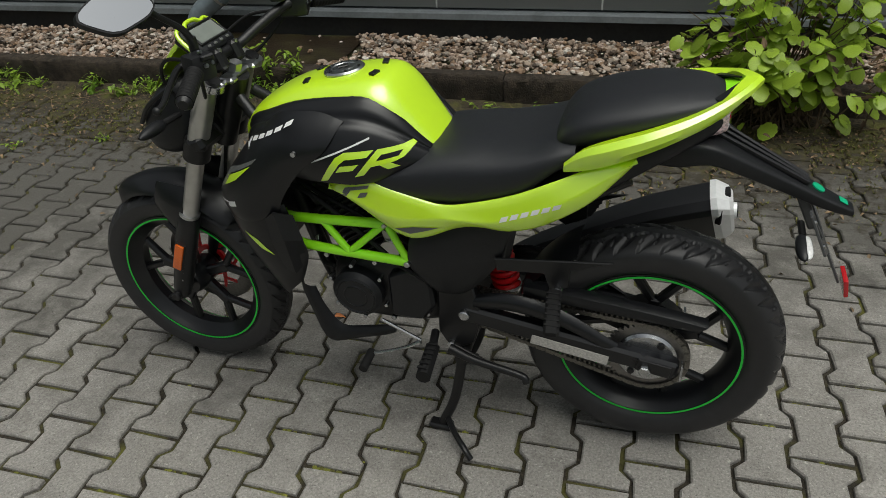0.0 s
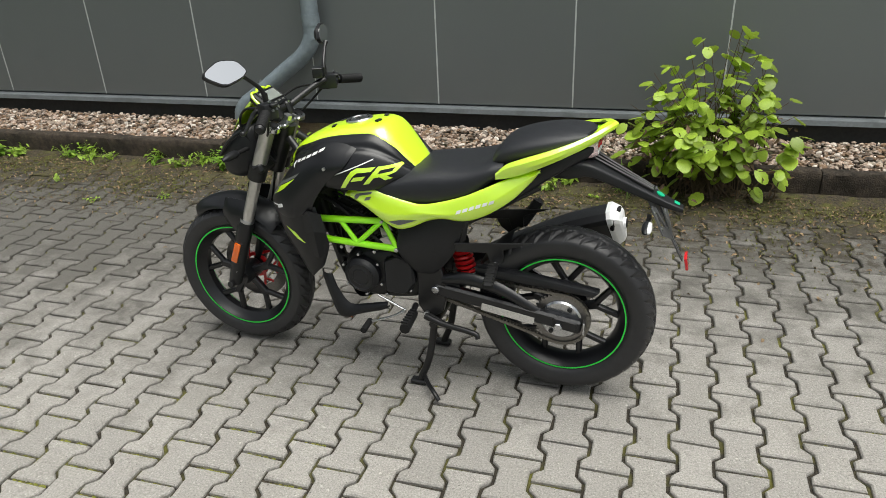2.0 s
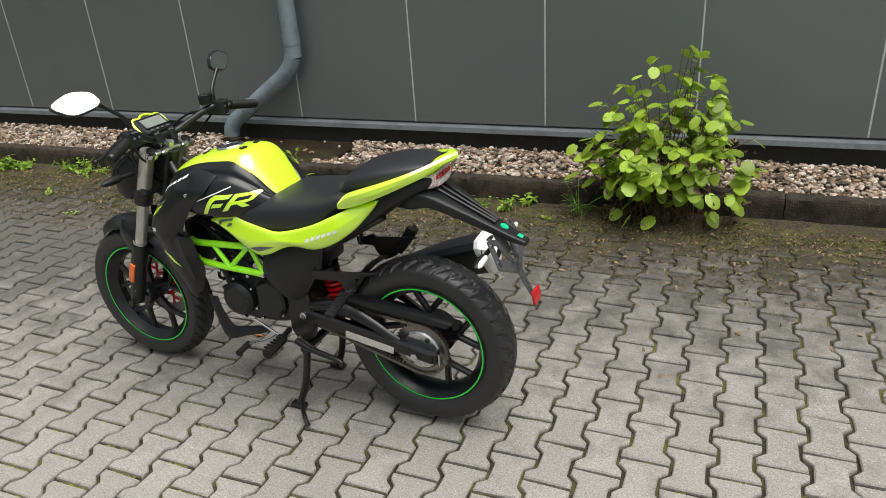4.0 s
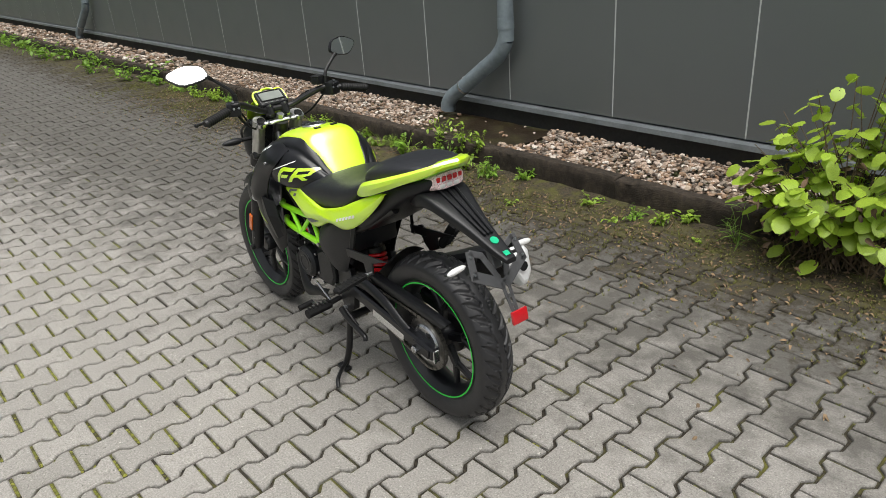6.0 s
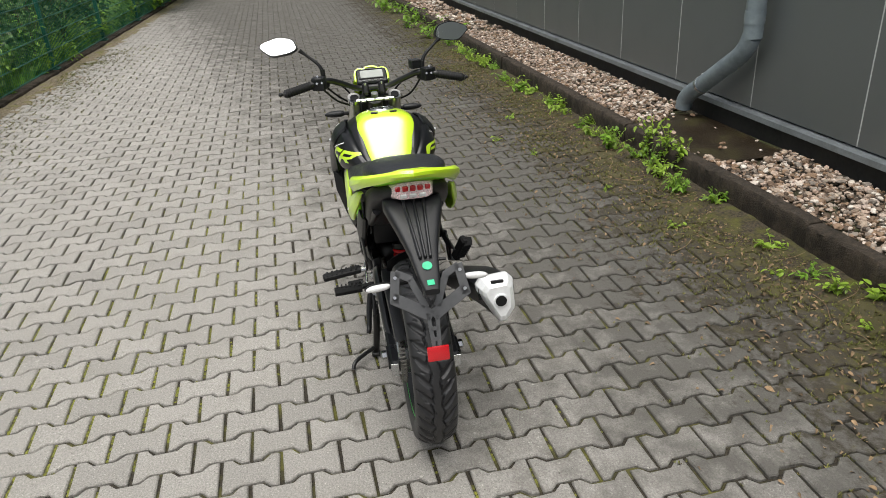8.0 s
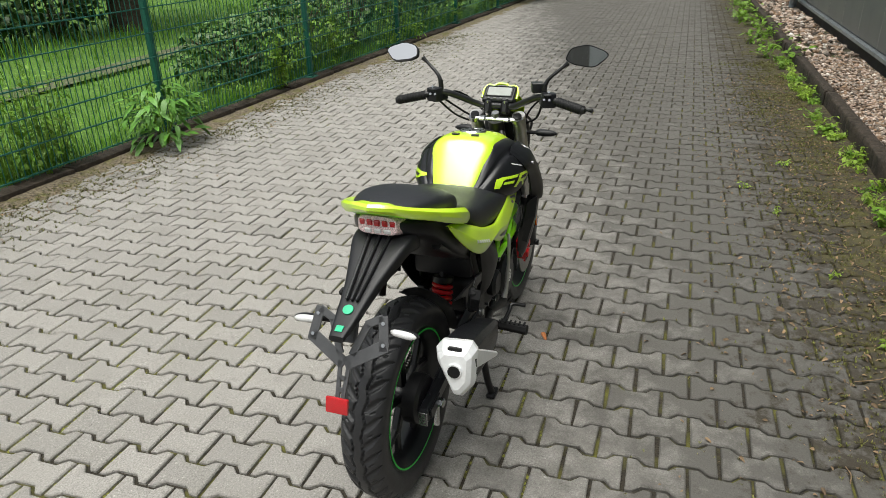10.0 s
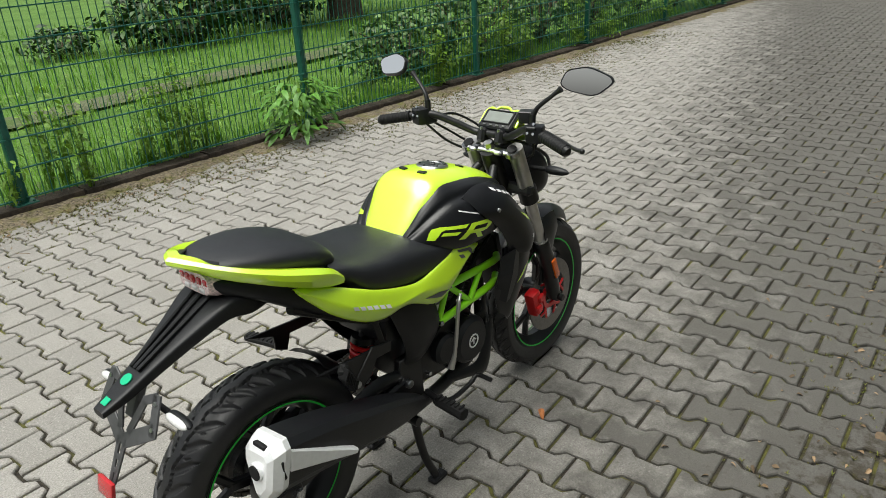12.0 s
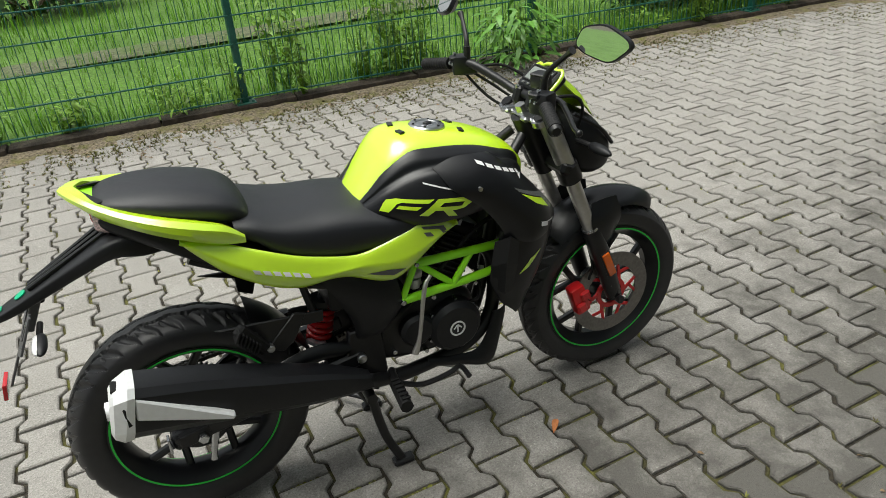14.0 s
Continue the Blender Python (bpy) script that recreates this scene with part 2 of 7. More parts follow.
M_TAILLENS = material("pinkish_lens", (0.74, 0.56, 0.57), 0.10, vary=0.5, scale=240, bump=0.2, bump_scale=500, coat=1.0)
M_LEAF = material("fresh_green_leaf", (0.31, 0.44, 0.045), 0.42, vary=0.25, scale=45, pieces=0.42)
M_WEED = material("weed_leaf", (0.17, 0.31, 0.032), 0.5, vary=0.2, scale=60, pieces=0.4)
M_DARKLEAF = material("dark_shrub_leaf", (0.035, 0.085, 0.012), 0.5, vary=0.25, scale=20, pieces=0.5)
M_DEADLEAF = material("dead_brown_leaf", (0.20, 0.135, 0.075), 0.75, vary=0.25, scale=60, pieces=0.55)
M_STEM = material("brown_stem", (0.10, 0.07, 0.04), 0.8, vary=0.3, scale=60)
M_BARK = material("tree_bark", (0.07, 0.055, 0.04), 0.9, vary=0.4, scale=20, bump=0.8, bump_scale=40)
M_ORANGELEAF = material("orange_fallen_leaf", (0.45, 0.16, 0.05), 0.7, vary=0.2, scale=80)
M_POSTYELLOW = material("yellow_paint", (0.75, 0.42, 0.01), 0.4, vary=0.1)



def thin_leaf(m, share=0.3, tint=1.25):
    """Let part of the light through the leaf."""
    n, l = m.node_tree.nodes, m.node_tree.links
    b = n["Principled BSDF"]
    out = [q for q in n if q.type == "OUTPUT_MATERIAL"][0]
    tr, mix, gain = n.new("ShaderNodeBsdfTranslucent"), n.new("ShaderNodeMixShader"), n.new("ShaderNodeVectorMath")
    gain.operation = "SCALE"
    gain.inputs["Scale"].default_value = tint
    l.new(b.inputs["Base Color"].links[0].from_socket, gain.inputs[0])
    l.new(gain.outputs[0], tr.inputs["Color"])
    mix.inputs[0].default_value = share
    l.new(b.outputs[0], mix.inputs[1])
    l.new(tr.outputs[0], mix.inputs[2])
    l.new(mix.outputs[0], out.inputs["Surface"])


for leafy in (M_LEAF, M_WEED, M_BLADE):
    thin_leaf(leafy)
M_YELLOW.node_tree.nodes["Principled BSDF"].inputs["Coat IOR"].default_value = 2.3

# ---- mesh helpers ----
def part(name, bm, mat, parent=None, label="", sharp=35, recalc=True):
    """Link a bmesh as one mesh object under parent."""
    if recalc:
        bmesh.ops.recalc_face_normals(bm, faces=bm.faces)
    lim = radians(sharp)
    for f in bm.faces:
        f.smooth = True
    for e in bm.edges:
        e.smooth = len(e.link_faces) == 2 and e.calc_face_angle(0) < lim
    me = bpy.data.meshes.new(name)
    bm.to_mesh(me)
    bm.free()
    me.materials.append(mat)
    ob = new(name, me)
    if parent:
        ob.parent = parent
    if label:
        ob["label"] = label
    return ob


def thing(name, label, category, at=None, group="", kind=""):
    ob = new(name)
    ob.empty_display_size = 0.1
    if at is not None:
        ob.matrix_world = at
    return tagged(ob, label, category, group, kind)


def spline(pts, k):
    """Catmull-Rom through rows of an array, k steps a stretch."""
    p = np.asarray(pts, float)
    if k <= 1 or len(p) < 2:
        return p
    e = np.concatenate([[2 * p[0] - p[1]], p, [2 * p[-1] - p[-2]]])
    out = []
    for i in range(len(p) - 1):
        a, b, c, d = e[i:i + 4]
        for s in range(k):
            t = s / k
            out.append(0.5 * (2 * b + (c - a) * t + (2 * a - 5 * b + 4 * c - d) * t * t + (3 * b - a - 3 * c + d) * t ** 3))
    out.append(p[-1])
    return np.array(out)


def skin(grid, closed=False, caps=False, bm=None):
    """Quads over a grid of points; closed joins the last column to the first."""
    bm = bm or bmesh.new()
    vs = [[bm.verts.new(q) for q in row] for row in grid]
    cols = len(vs[0])
    for i in range(len(vs) - 1):
        for j in range(cols if closed else cols - 1):
            k = (j + 1) % cols
            bm.faces.new((vs[i][j], vs[i][k], vs[i + 1][k], vs[i + 1][j]))
    if caps:
        bm.faces.new(vs[0][::-1])
        bm.faces.new(vs[-1])
    return bm


def ring(u, hw, zt, zb, n=32, e=2.6, vc=0.0):
    out = []
    for i in range(n):
        a = 2 * math.pi * i / n
        c, s = math.cos(a), math.sin(a)
        out.append((u, vc + hw * math.copysign(abs(c) ** (2 / e), c), (zt + zb) / 2 + (zt - zb) / 2 * math.copysign(abs(s) ** (2 / e), s)))
    return out


def loft(rings, k=4, bm=None):
    return skin(spline(rings, k), True, True, bm)


def shell(rows, thick=0.008, kr=3, kc=4, side=1, bm=None):
    """A moulded panel through rows of points, with thickness inwards and a rolled rim."""
    g = spline(rows, kr)
    g = np.swapaxes(spline(np.swapaxes(g, 0, 1), kc), 0, 1)
    g = g * np.array([1, side, 1])
    du, dv = np.gradient(g, axis=0), np.gradient(g, axis=1)
    nn = np.cross(du, dv)
    nn /= np.linalg.norm(nn, axis=2, keepdims=True) + 1e-9
    if nn[..., 1].mean() * side < 0:
        nn = -nn
    inner = g - nn * thick
    outer = g.copy()
    roll = min(thick, 0.005) * 0.8
    for sl in ((0, slice(None)), (-1, slice(None)), (slice(None), 0), (slice(None), -1)):
        outer[sl] -= nn[sl] * roll
    bm = bm or bmesh.new()
    a = [[bm.verts.new(q) for q in row] for row in outer]
    b = [[bm.verts.new(q) for q in row] for row in inner]
    R, C = len(a), len(a[0])
    for i in range(R - 1):
        for j in range(C - 1):
            bm.faces.new((a[i][j], a[i][j + 1], a[i + 1][j + 1], a[i + 1][j]))
            bm.faces.new((b[i][j], b[i + 1][j], b[i + 1][j + 1], b[i][j + 1]))
    for i in range(R - 1):
        for j in (0, C - 1):
            bm.faces.new((a[i][j], a[i + 1][j], b[i + 1][j], b[i][j]))
    for j in range(C - 1):
        for i in (0, R - 1):
            bm.faces.new((a[i][j], a[i][j + 1], b[i][j + 1], b[i][j]))
    return bm


def tube(pts, r, k=1, n=12, bm=None):
    """A round bar along points; r one radius or one a point."""
    p = spline(pts, k)
    rr = np.full(len(p), r) if np.isscalar(r) else np.interp(np.linspace(0, 1, len(p)), np.linspace(0, 1, len(r)), r)
    tan = np.gradient(p, axis=0)
    grid, ref = [], np.array([0.13, 0.31, 0.94])
    for q, t, rad in zip(p, tan, rr):
        t = t / np.linalg.norm(t)
        if abs(t @ ref) > 0.95:
            ref = np.array([0.94, 0.13, 0.31])
        x = np.cross(t, ref)
        x /= np.linalg.norm(x)
        y = np.cross(t, x)
        ref = y if abs(t @ y) < 0.1 else ref
        ref = np.cross(x, t)
        grid.append([q + rad * (math.cos(a) * x + math.sin(a) * y) for a in np.linspace(0, 2 * math.pi, n, endpoint=False)])
    return skin(grid, True, True, bm)


def lathe(profile, centre, n=48, closed=False, bm=None):
    """Turn (radius, v) points about the cross axis through centre (u, v, z)."""
    u0, v0, z0 = centre
    grid = [[(u0 + r * math.cos(a), v0 + v, z0 + r * math.sin(a)) for r, v in profile] for a in np.linspace(0, 2 * math.pi, n, endpoint=False)]
    grid.append(grid[0])
    bm = bm or bmesh.new()
    vs = [[bm.verts.new(q) for q in row] for row in grid[:-1]]
    m = len(profile)
    for i in range(n):
        for j in range(m if closed else m - 1):
            k = (j + 1) % m
            bm.faces.new((vs[i][j], vs[i][k], vs[(i + 1) % n][k], vs[(i + 1) % n][j]))
    return bm


def disc(r, v0, v1, centre, n=32, bevel=0.004, bm=None):
    """A solid round cover across the bike, from v0 to v1, with a rounded edge at v1."""
    s = 1 if v1 > v0 else -1
    return lathe([(0.0008, v0), (r, v0), (r, v1 - s * bevel), (r - bevel, v1), (0.0008, v1)], centre, n, bm=bm)


def box(c, size, rot=(0, 0, 0), bevel=0.003, bm=None, seg=1):
    b = bmesh.new()
    bmesh.ops.create_cube(b, size=1)
    bmesh.ops.scale(b, vec=size, verts=b.verts)
    if bevel:
        bmesh.ops.bevel(b, geom=b.edges[:], offset=min(bevel, min(size) * 0.45), segments=seg, affect="EDGES", profile=0.6)
    bmesh.ops.transform(b, matrix=pose(*c, *rot), verts=b.verts)
    if bm is None:
        return b
    me = bpy.data.meshes.new("tmp")
    b.to_mesh(me)
    b.free()
    bm.from_mesh(me)
    bpy.data.meshes.remove(me)
    return bm


def plate(outline, v0, v1, bevel=0.002, bm=None):
    """An upright plate: outline of (u, z) points, from v0 to v1."""
    b = bmesh.new()
    lo = [b.verts.new((u, v0, z)) for u, z in outline]
    f = b.faces.new(lo)
    r = bmesh.ops.extrude_face_region(b, geom=[f])
    bmesh.ops.translate(b, vec=(0, v1 - v0, 0), verts=[g for g in r["geom"] if isinstance(g, bmesh.types.BMVert)])
    if bevel:
        bmesh.ops.bevel(b, geom=b.edges[:], offset=bevel, segments=1, affect="EDGES")
    if bm is None:
        return b
    me = bpy.data.meshes.new("tmp")
    b.to_mesh(me)
    b.free()
    bm.from_mesh(me)
    bpy.data.meshes.remove(me)
    return bm


def bar(a, b, w, h, bevel=0.002, bm=None):
    """A rectangular bar from a to b; w across, h upright."""
    a, b = Vector(a), Vector(b)
    d = b - a
    q = d.to_track_quat("X", "Z").to_matrix().to_4x4()
    m = Matrix.Translation((a + b) / 2) @ q
    x = bmesh.new()
    bmesh.ops.create_cube(x, size=1)
    bmesh.ops.scale(x, vec=(d.length, w, h), verts=x.verts)
    if bevel:
        bmesh.ops.bevel(x, geom=x.edges[:], offset=min(bevel, w * 0.45, h * 0.45), segments=1, affect="EDGES")
    bmesh.ops.transform(x, matrix=m, verts=x.verts)
    if bm is None:
        return x
    me = bpy.data.meshes.new("tmp")
    x.to_mesh(me)
    x.free()
    bm.from_mesh(me)
    bpy.data.meshes.remove(me)
    return bm

# ---- ground, kerbs, wall, fence ----
def sheet(name, x0, x1, y0, y1, nx, ny, height, mat, label, category):
    xs, ys = np.linspace(x0, x1, nx), np.linspace(y0, y1, ny)
    bm = skin([[(x, y, height(x, y)) for y in ys] for x in xs])
    for f in bm.faces:
        if f.normal.z < 0:
            f.normal_flip()
    return tagged(part(name, bm, mat, recalc=False), label, category, kind="structure")


sheet("ground", -300, 300, -300, 300, 2, 2, lambda x, y: -0.05, M_SOIL, "dark damp soil under paving and verges", "ground")
FX, FY, FS = -0.92, -2.42, -0.075


def fence_y(x):
    return FY + FS * (x - FX)


def bumpy(x, y, s=3.0):
    return noise.noise((x * s, y * s, 3.1))


sheet("joint_bed", -36, 9, -3.3, 3.46, 2, 2, lambda x, y: -0.013, M_JOINT, "dark soil and moss between paving stones", "joints")

KERB_Y, KERB_T, KERB_Z = 3.43, 0.095, 0.150
WALL_Y = 4.145
kerb = thing("kerb", "dark weathered concrete kerb with moss in front of pebbles", "kerb", kind="structure")


def worn_stone(seed, length, thick, high):
    """A long concrete stone with chipped, uneven edges."""
    h, w, c = high / 2, thick / 2, 0.012
    prof = [(-w, -h), (-w, -h * 0.3), (-w, h * 0.5), (-w, h - c), (-w + c, h), (w - c, h), (w, h - c), (w, -h)]
    rows = []
    for k, x in enumerate(np.linspace(-length / 2, length / 2, 46)):
        end = 0.006 if k in (0, 45) else 0.0
        row = []
        for j, (y, z) in enumerate(prof):
            q = noise.noise((x * 16, j * 0.9, seed)) + 0.6 * noise.noise((x * 45, j * 1.7, seed + 5))
            chip = 0.010 if j in (3, 4, 5, 6) else 0.004
            row.append((x, y * (1 - end * 8) + chip * q * 0.6, z - end * (z > 0) - chip * max(0, q) * (z > 0)))
        rows.append(row)
    return skin(rows, True, True)


kmesh = []
for i in range(34):
    if i < 4:
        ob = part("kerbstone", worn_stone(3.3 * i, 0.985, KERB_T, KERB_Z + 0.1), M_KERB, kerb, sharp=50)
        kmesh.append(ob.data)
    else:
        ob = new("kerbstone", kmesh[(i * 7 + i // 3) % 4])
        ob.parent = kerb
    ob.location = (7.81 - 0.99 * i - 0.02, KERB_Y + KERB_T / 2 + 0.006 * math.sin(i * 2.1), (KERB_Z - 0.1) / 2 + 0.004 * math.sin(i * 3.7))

sheet("pebble_bed", -26, 9, KERB_Y + 0.05, WALL_Y, 130, 8, lambda x, y: 0.105 + 0.012 * bumpy(x, y), M_SOIL, "soil under the pebble strip", "bed")
sheet("rust_soil", -2.72, -1.62, KERB_Y + 0.09, 4.09, 24, 14, lambda x, y: 0.128 + 0.014 * bumpy(x, y, 5), M_BROWN, "wet rust-brown bare soil under the downpipe", "soil")

# panelled wall
wall = thing("wall_building", "dark grey metal panel wall of a hall", "wall", kind="structure")
part("backing", box((-10, WALL_Y + 0.16, 2.65), (50, 0.2, 4.9), bevel=0), M_PLINTH, wall)
SEAM0, PITCH = -0.172, 0.992
pb = part("wall_panel", box((0, 0, 0), (PITCH - 0.006, 0.04, 5.0), bevel=0.003), M_PANEL, wall)
for i in range(-28, 8):
    ob = pb if i == -28 else new("wall_panel", pb.data)
    ob.parent = wall
    ob.location = (SEAM0 + PITCH * (i + 0.5), WALL_Y + 0.025, 2.795)
sb = part("seam_strip", box((0, 0, 0), (0.011, 0.006, 5.0), bevel=0), M_SEAM, wall)
for i in range(-28, 8):
    ob = sb if i == -28 else new("seam_strip", sb.data)
    ob.parent = wall
    ob.location = (SEAM0 + PITCH * i, WALL_Y + 0.009, 2.795)
part("drip_ledge", plate([(WALL_Y + 0.03, 0.288), (WALL_Y - 0.035, 0.272), (WALL_Y - 0.04, 0.238), (WALL_Y - 0.03, 0.238), (WALL_Y - 0.025, 0.262), (WALL_Y + 0.03, 0.266)], -20, 14, 0), M_LEDGE, wall)
bpy.data.objects["drip_ledge"].data.transform(Matrix(((0, 1, 0, 0), (1, 0, 0, 0), (0, 0, 1, 0), (0, 0, 0, 1))))
bpy.data.objects["drip_ledge"].data.flip_normals()
part("plinth", box((-10, WALL_Y + 0.05, 0.12), (50, 0.08, 0.30), bevel=0), M_PLINTH, wall)


# downpipes
def downpipe(at, label):
    t = thing("downpipe", label, "downpipe", at, "downpipes on the wall")
    y, r = 0.0, 0.062
    run = [(0, y, 5.0), (0, y, 2.0), (0, y, 0.88), (-0.006, y - 0.001, 0.805), (-0.032, y - 0.004, 0.735), (-0.083, y - 0.008, 0.670), (-0.150, y - 0.013, 0.615), (-0.25, y - 0.019, 0.545), (-0.50, y - 0.035, 0.365), (-0.60, y - 0.04, 0.30), (-0.655, y - 0.045, 0.235), (-0.67, y - 0.045, 0.17)]
    bm = tube(run, r, 4, 24)
    bm.faces.ensure_lookup_table()
    bmesh.ops.delete(bm, geom=[bm.faces[-1]], context="FACES_ONLY")
    ob = part("pipe", bm, M_PIPE, t)
    sol = ob.modifiers.new("wall", "SOLIDIFY")
    sol.thickness = 0.004
    part("collar", tube([(0, y, 0.88), (0, y, 0.96)], r + 0.004, 1, 24), M_PIPE, t)
    part("collar", tube([(-0.46, y - 0.033, 0.392), (-0.475, y - 0.034, 0.382)], r + 0.006, 1, 24), M_STEEL, t, "pale clamp ring")
    part("clamp_screw", box((-0.47, y - 0.03, 0.462), (0.012, 0.03, 0.02)), M_STEEL, t)
    for z in (1.9, 4.2):
        part("bracket", tube([(0, y, z), (0, y, z + 0.03)], r + 0.005, 1, 24), M_STEEL, t)
    return t


pipe = downpipe(pose(-2.085, 4.045, 0), "blue-grey zinc downpipe bent over a pebble strip")
copy_thing(pipe, pose(-11.9, 4.045, 0))

# fence: low edging, posts and welded mesh
edge = thing("fence_edging", "low mossy concrete edging below a green fence", "edging", kind="structure")
eb = part("edging_stone", box((0, 0, 0), (0.99, 0.16, 0.22), bevel=0.012, seg=2), M_KERB, edge)
for i in range(36):
    x = 8.2 - i
    ob = eb if i == 0 else new("edging_stone", eb.data)
    ob.parent = edge
    ob.matrix_basis = pose(x, fence_y(x), -0.062 + 0.004 * math.sin(i * 2.3), 0, 0, math.degrees(FS))

fence = thing("fence", "green welded mesh fence with square posts", "fence", kind="structure")
POST_X = [6.50, 4.04, 1.56, -0.92, -3.40, -5.88, -8.36, -10.84, -13.32, -15.80, -18.28, -20.76]
RAIL_Z = [0.095 + 0.20 * i for i in range(10)]
pm = bmesh.new()
box((0, 0, 1.00), (0.05, 0.05, 1.90), bevel=0.006, bm=pm, seg=2)
pmesh = None
for x in POST_X:
    if pmesh is None:
        ob = part("post", pm, M_FENCE, fence)
        pmesh = ob.data
    else:
        ob = new("post", pmesh)
        ob.parent = fence
    ob.location = (x, fence_y(x), 0)
    fb = bmesh.new()
    box((0, 0, 0.054), (0.15, 0.13, 0.012), bevel=0.003, bm=fb)
    for dx in (-0.05, 0.05):
        for dy in (-0.042, 0.042):
            box((dx, dy, 0.066), (0.018, 0.018, 0.014), bevel=0.003, bm=fb)
    fo = part("base_plate", fb, M_FENCE, fence)
    fo.location = (x, fence_y(x), 0)
for a, b in zip(POST_X[:-1], POST_X[1:]):
    wires = bmesh.new()
    n = max(2, round((a - b) / 0.0545))
    xs = np.linspace(b + 0.02, a - 0.02, n)
    for x in xs:
        bar((x, fence_y(x) + 0.034, 0.07), (x, fence_y(x) + 0.034, 1.92), 0.0048, 0.0048, 0, bm=wires)
    tagged(part("mesh_wires", wires, M_FENCE, fence, sharp=20), kind="stuff")
    for z in RAIL_Z:
        for dy in (0.028, 0.041):
            part("rail", bar((a - 0.01, fence_y(a) + dy, z), (b + 0.01, fence_y(b) + dy, z), 0.008, 0.008, 0), M_FENCE, fence)

# lawn behind the fence
lawn = sheet("lawn", -60, 40, -80, 0, 60, 60, lambda x, y: 0.02 + 0.05 * bumpy(x, y, 0.5), M_GRASS, "bright green mown lawn behind a fence", "lawn")
for v in lawn.data.vertices:
    v.co.y += (fence_y(v.co.x) - 0.07) * (1 + v.co.y / 80)
sheet("gravel_path", -40, 30, -5.25, -4.75, 120, 4, lambda x, y: 0.075 + 0.03 * bumpy(x, y, 0.5) + (0.02 if abs(y + 5) < 0.2 else -0.02), M_PATH, "narrow grey gravel track in the lawn", "path")

# unseen dark backdrop added at the lane's end to darken the wall's reflections
bk = []
for y in np.linspace(-60, 40, 120):
    h = 11 + 3.5 * noise.noise((y * 0.15, 1.0, 0.0)) + 1.5 * noise.noise((y * 0.8, 4.0, 0.0))
    bk.append([(-46 + 2.0 * noise.noise((y * 0.4, z * 0.4, 2.0)), y, z) for z in np.linspace(-0.2, h, 14)])
tagged(part("backdrop_trees", skin(bk), M_DARKLEAF), "unseen dark green backdrop added for the wall's reflections", "backdrop", kind="structure")

from mathutils.bvhtree import BVHTree

# ---- motorcycle: x forward, y to its left, origin on the ground near the rear wheel ----
bike = thing("motorcycle", "neon yellow and black naked motorcycle on its centre stand", "motorcycle", pose(0.145, 1.300, 0, 0, 0, 176.8))
REAR, FRONT = (0.020, 0.0, 0.330), (1.332, 0.0, 0.305)


def tyre(centre, R, half, rim, name_parent, waves):
    """A tyre with a zigzag groove pair and curved side grooves cut into the tread."""
    prof = spline([(rim, -half * 0.72), (rim + 0.018, -half * 0.93), (rim + 0.045, -half), (R - 0.026, -half * 0.93), (R - 0.011, -half * 0.66), (R - 0.003, -half * 0.33), (R, 0),
                   (R - 0.003, half * 0.33), (R - 0.011, half * 0.66), (R - 0.026, half * 0.93), (rim + 0.045, half), (rim + 0.018, half * 0.93), (rim, half * 0.72)], 6)
    n = 44 * 28
    ang = np.linspace(0, 2 * math.pi, n, endpoint=False)
    grid = []
    for a in ang:
        ph = (a * waves / (2 * math.pi)) % 1
        tri = abs(2 * ph - 1) * 2 - 1
        row = []
        for r, v in prof:
            d, s = 0.0, v / half
            q = abs(s)
            if r > R - 0.034:
                for c in (-0.24, 0.24):
                    d = max(d, 0.007 * min(1, max(0, 1.6 - abs(s - c - 0.07 * tri) / 0.035)))
                if 0.10 < q < 0.94:
                    k = (a * 36 / (2 * math.pi) + 1.15 * q ** 1.3 + (0.5 if s > 0 else 0)) % 1
                    w = 0.16 * min(1, 4 * (q - 0.10), 3.5 * (0.94 - q))
                    if 0.20 < q and w > 0.01:
                        d = max(d, 0.0075 * min(1, max(0, 1.7 - abs(k - 0.5) / w)))
                    k = (a * 60 / (2 * math.pi) + 1.6 * q) % 1
                    if 0.45 < q < 0.66:
                        d = max(d, 0.004 * min(1, max(0, 1.6 - abs(k - 0.5) / 0.07)))
            row.append((centre[0] + (r - d) * math.cos(a), centre[1] + v, centre[2] + (r - d) * math.sin(a)))
        grid.append(row)
    bm = bmesh.new()
    vs = [[bm.verts.new(q) for q in row] for row in grid]
    for i in range(n):
        for j in range(len(prof) - 1):
            bm.faces.new((vs[i][j], vs[(i + 1) % n][j], vs[(i + 1) % n][j + 1], vs[i][j + 1]))
    return part("tyre", bm, M_TYRE, name_parent, "black tyre with a zigzag tread", sharp=50)


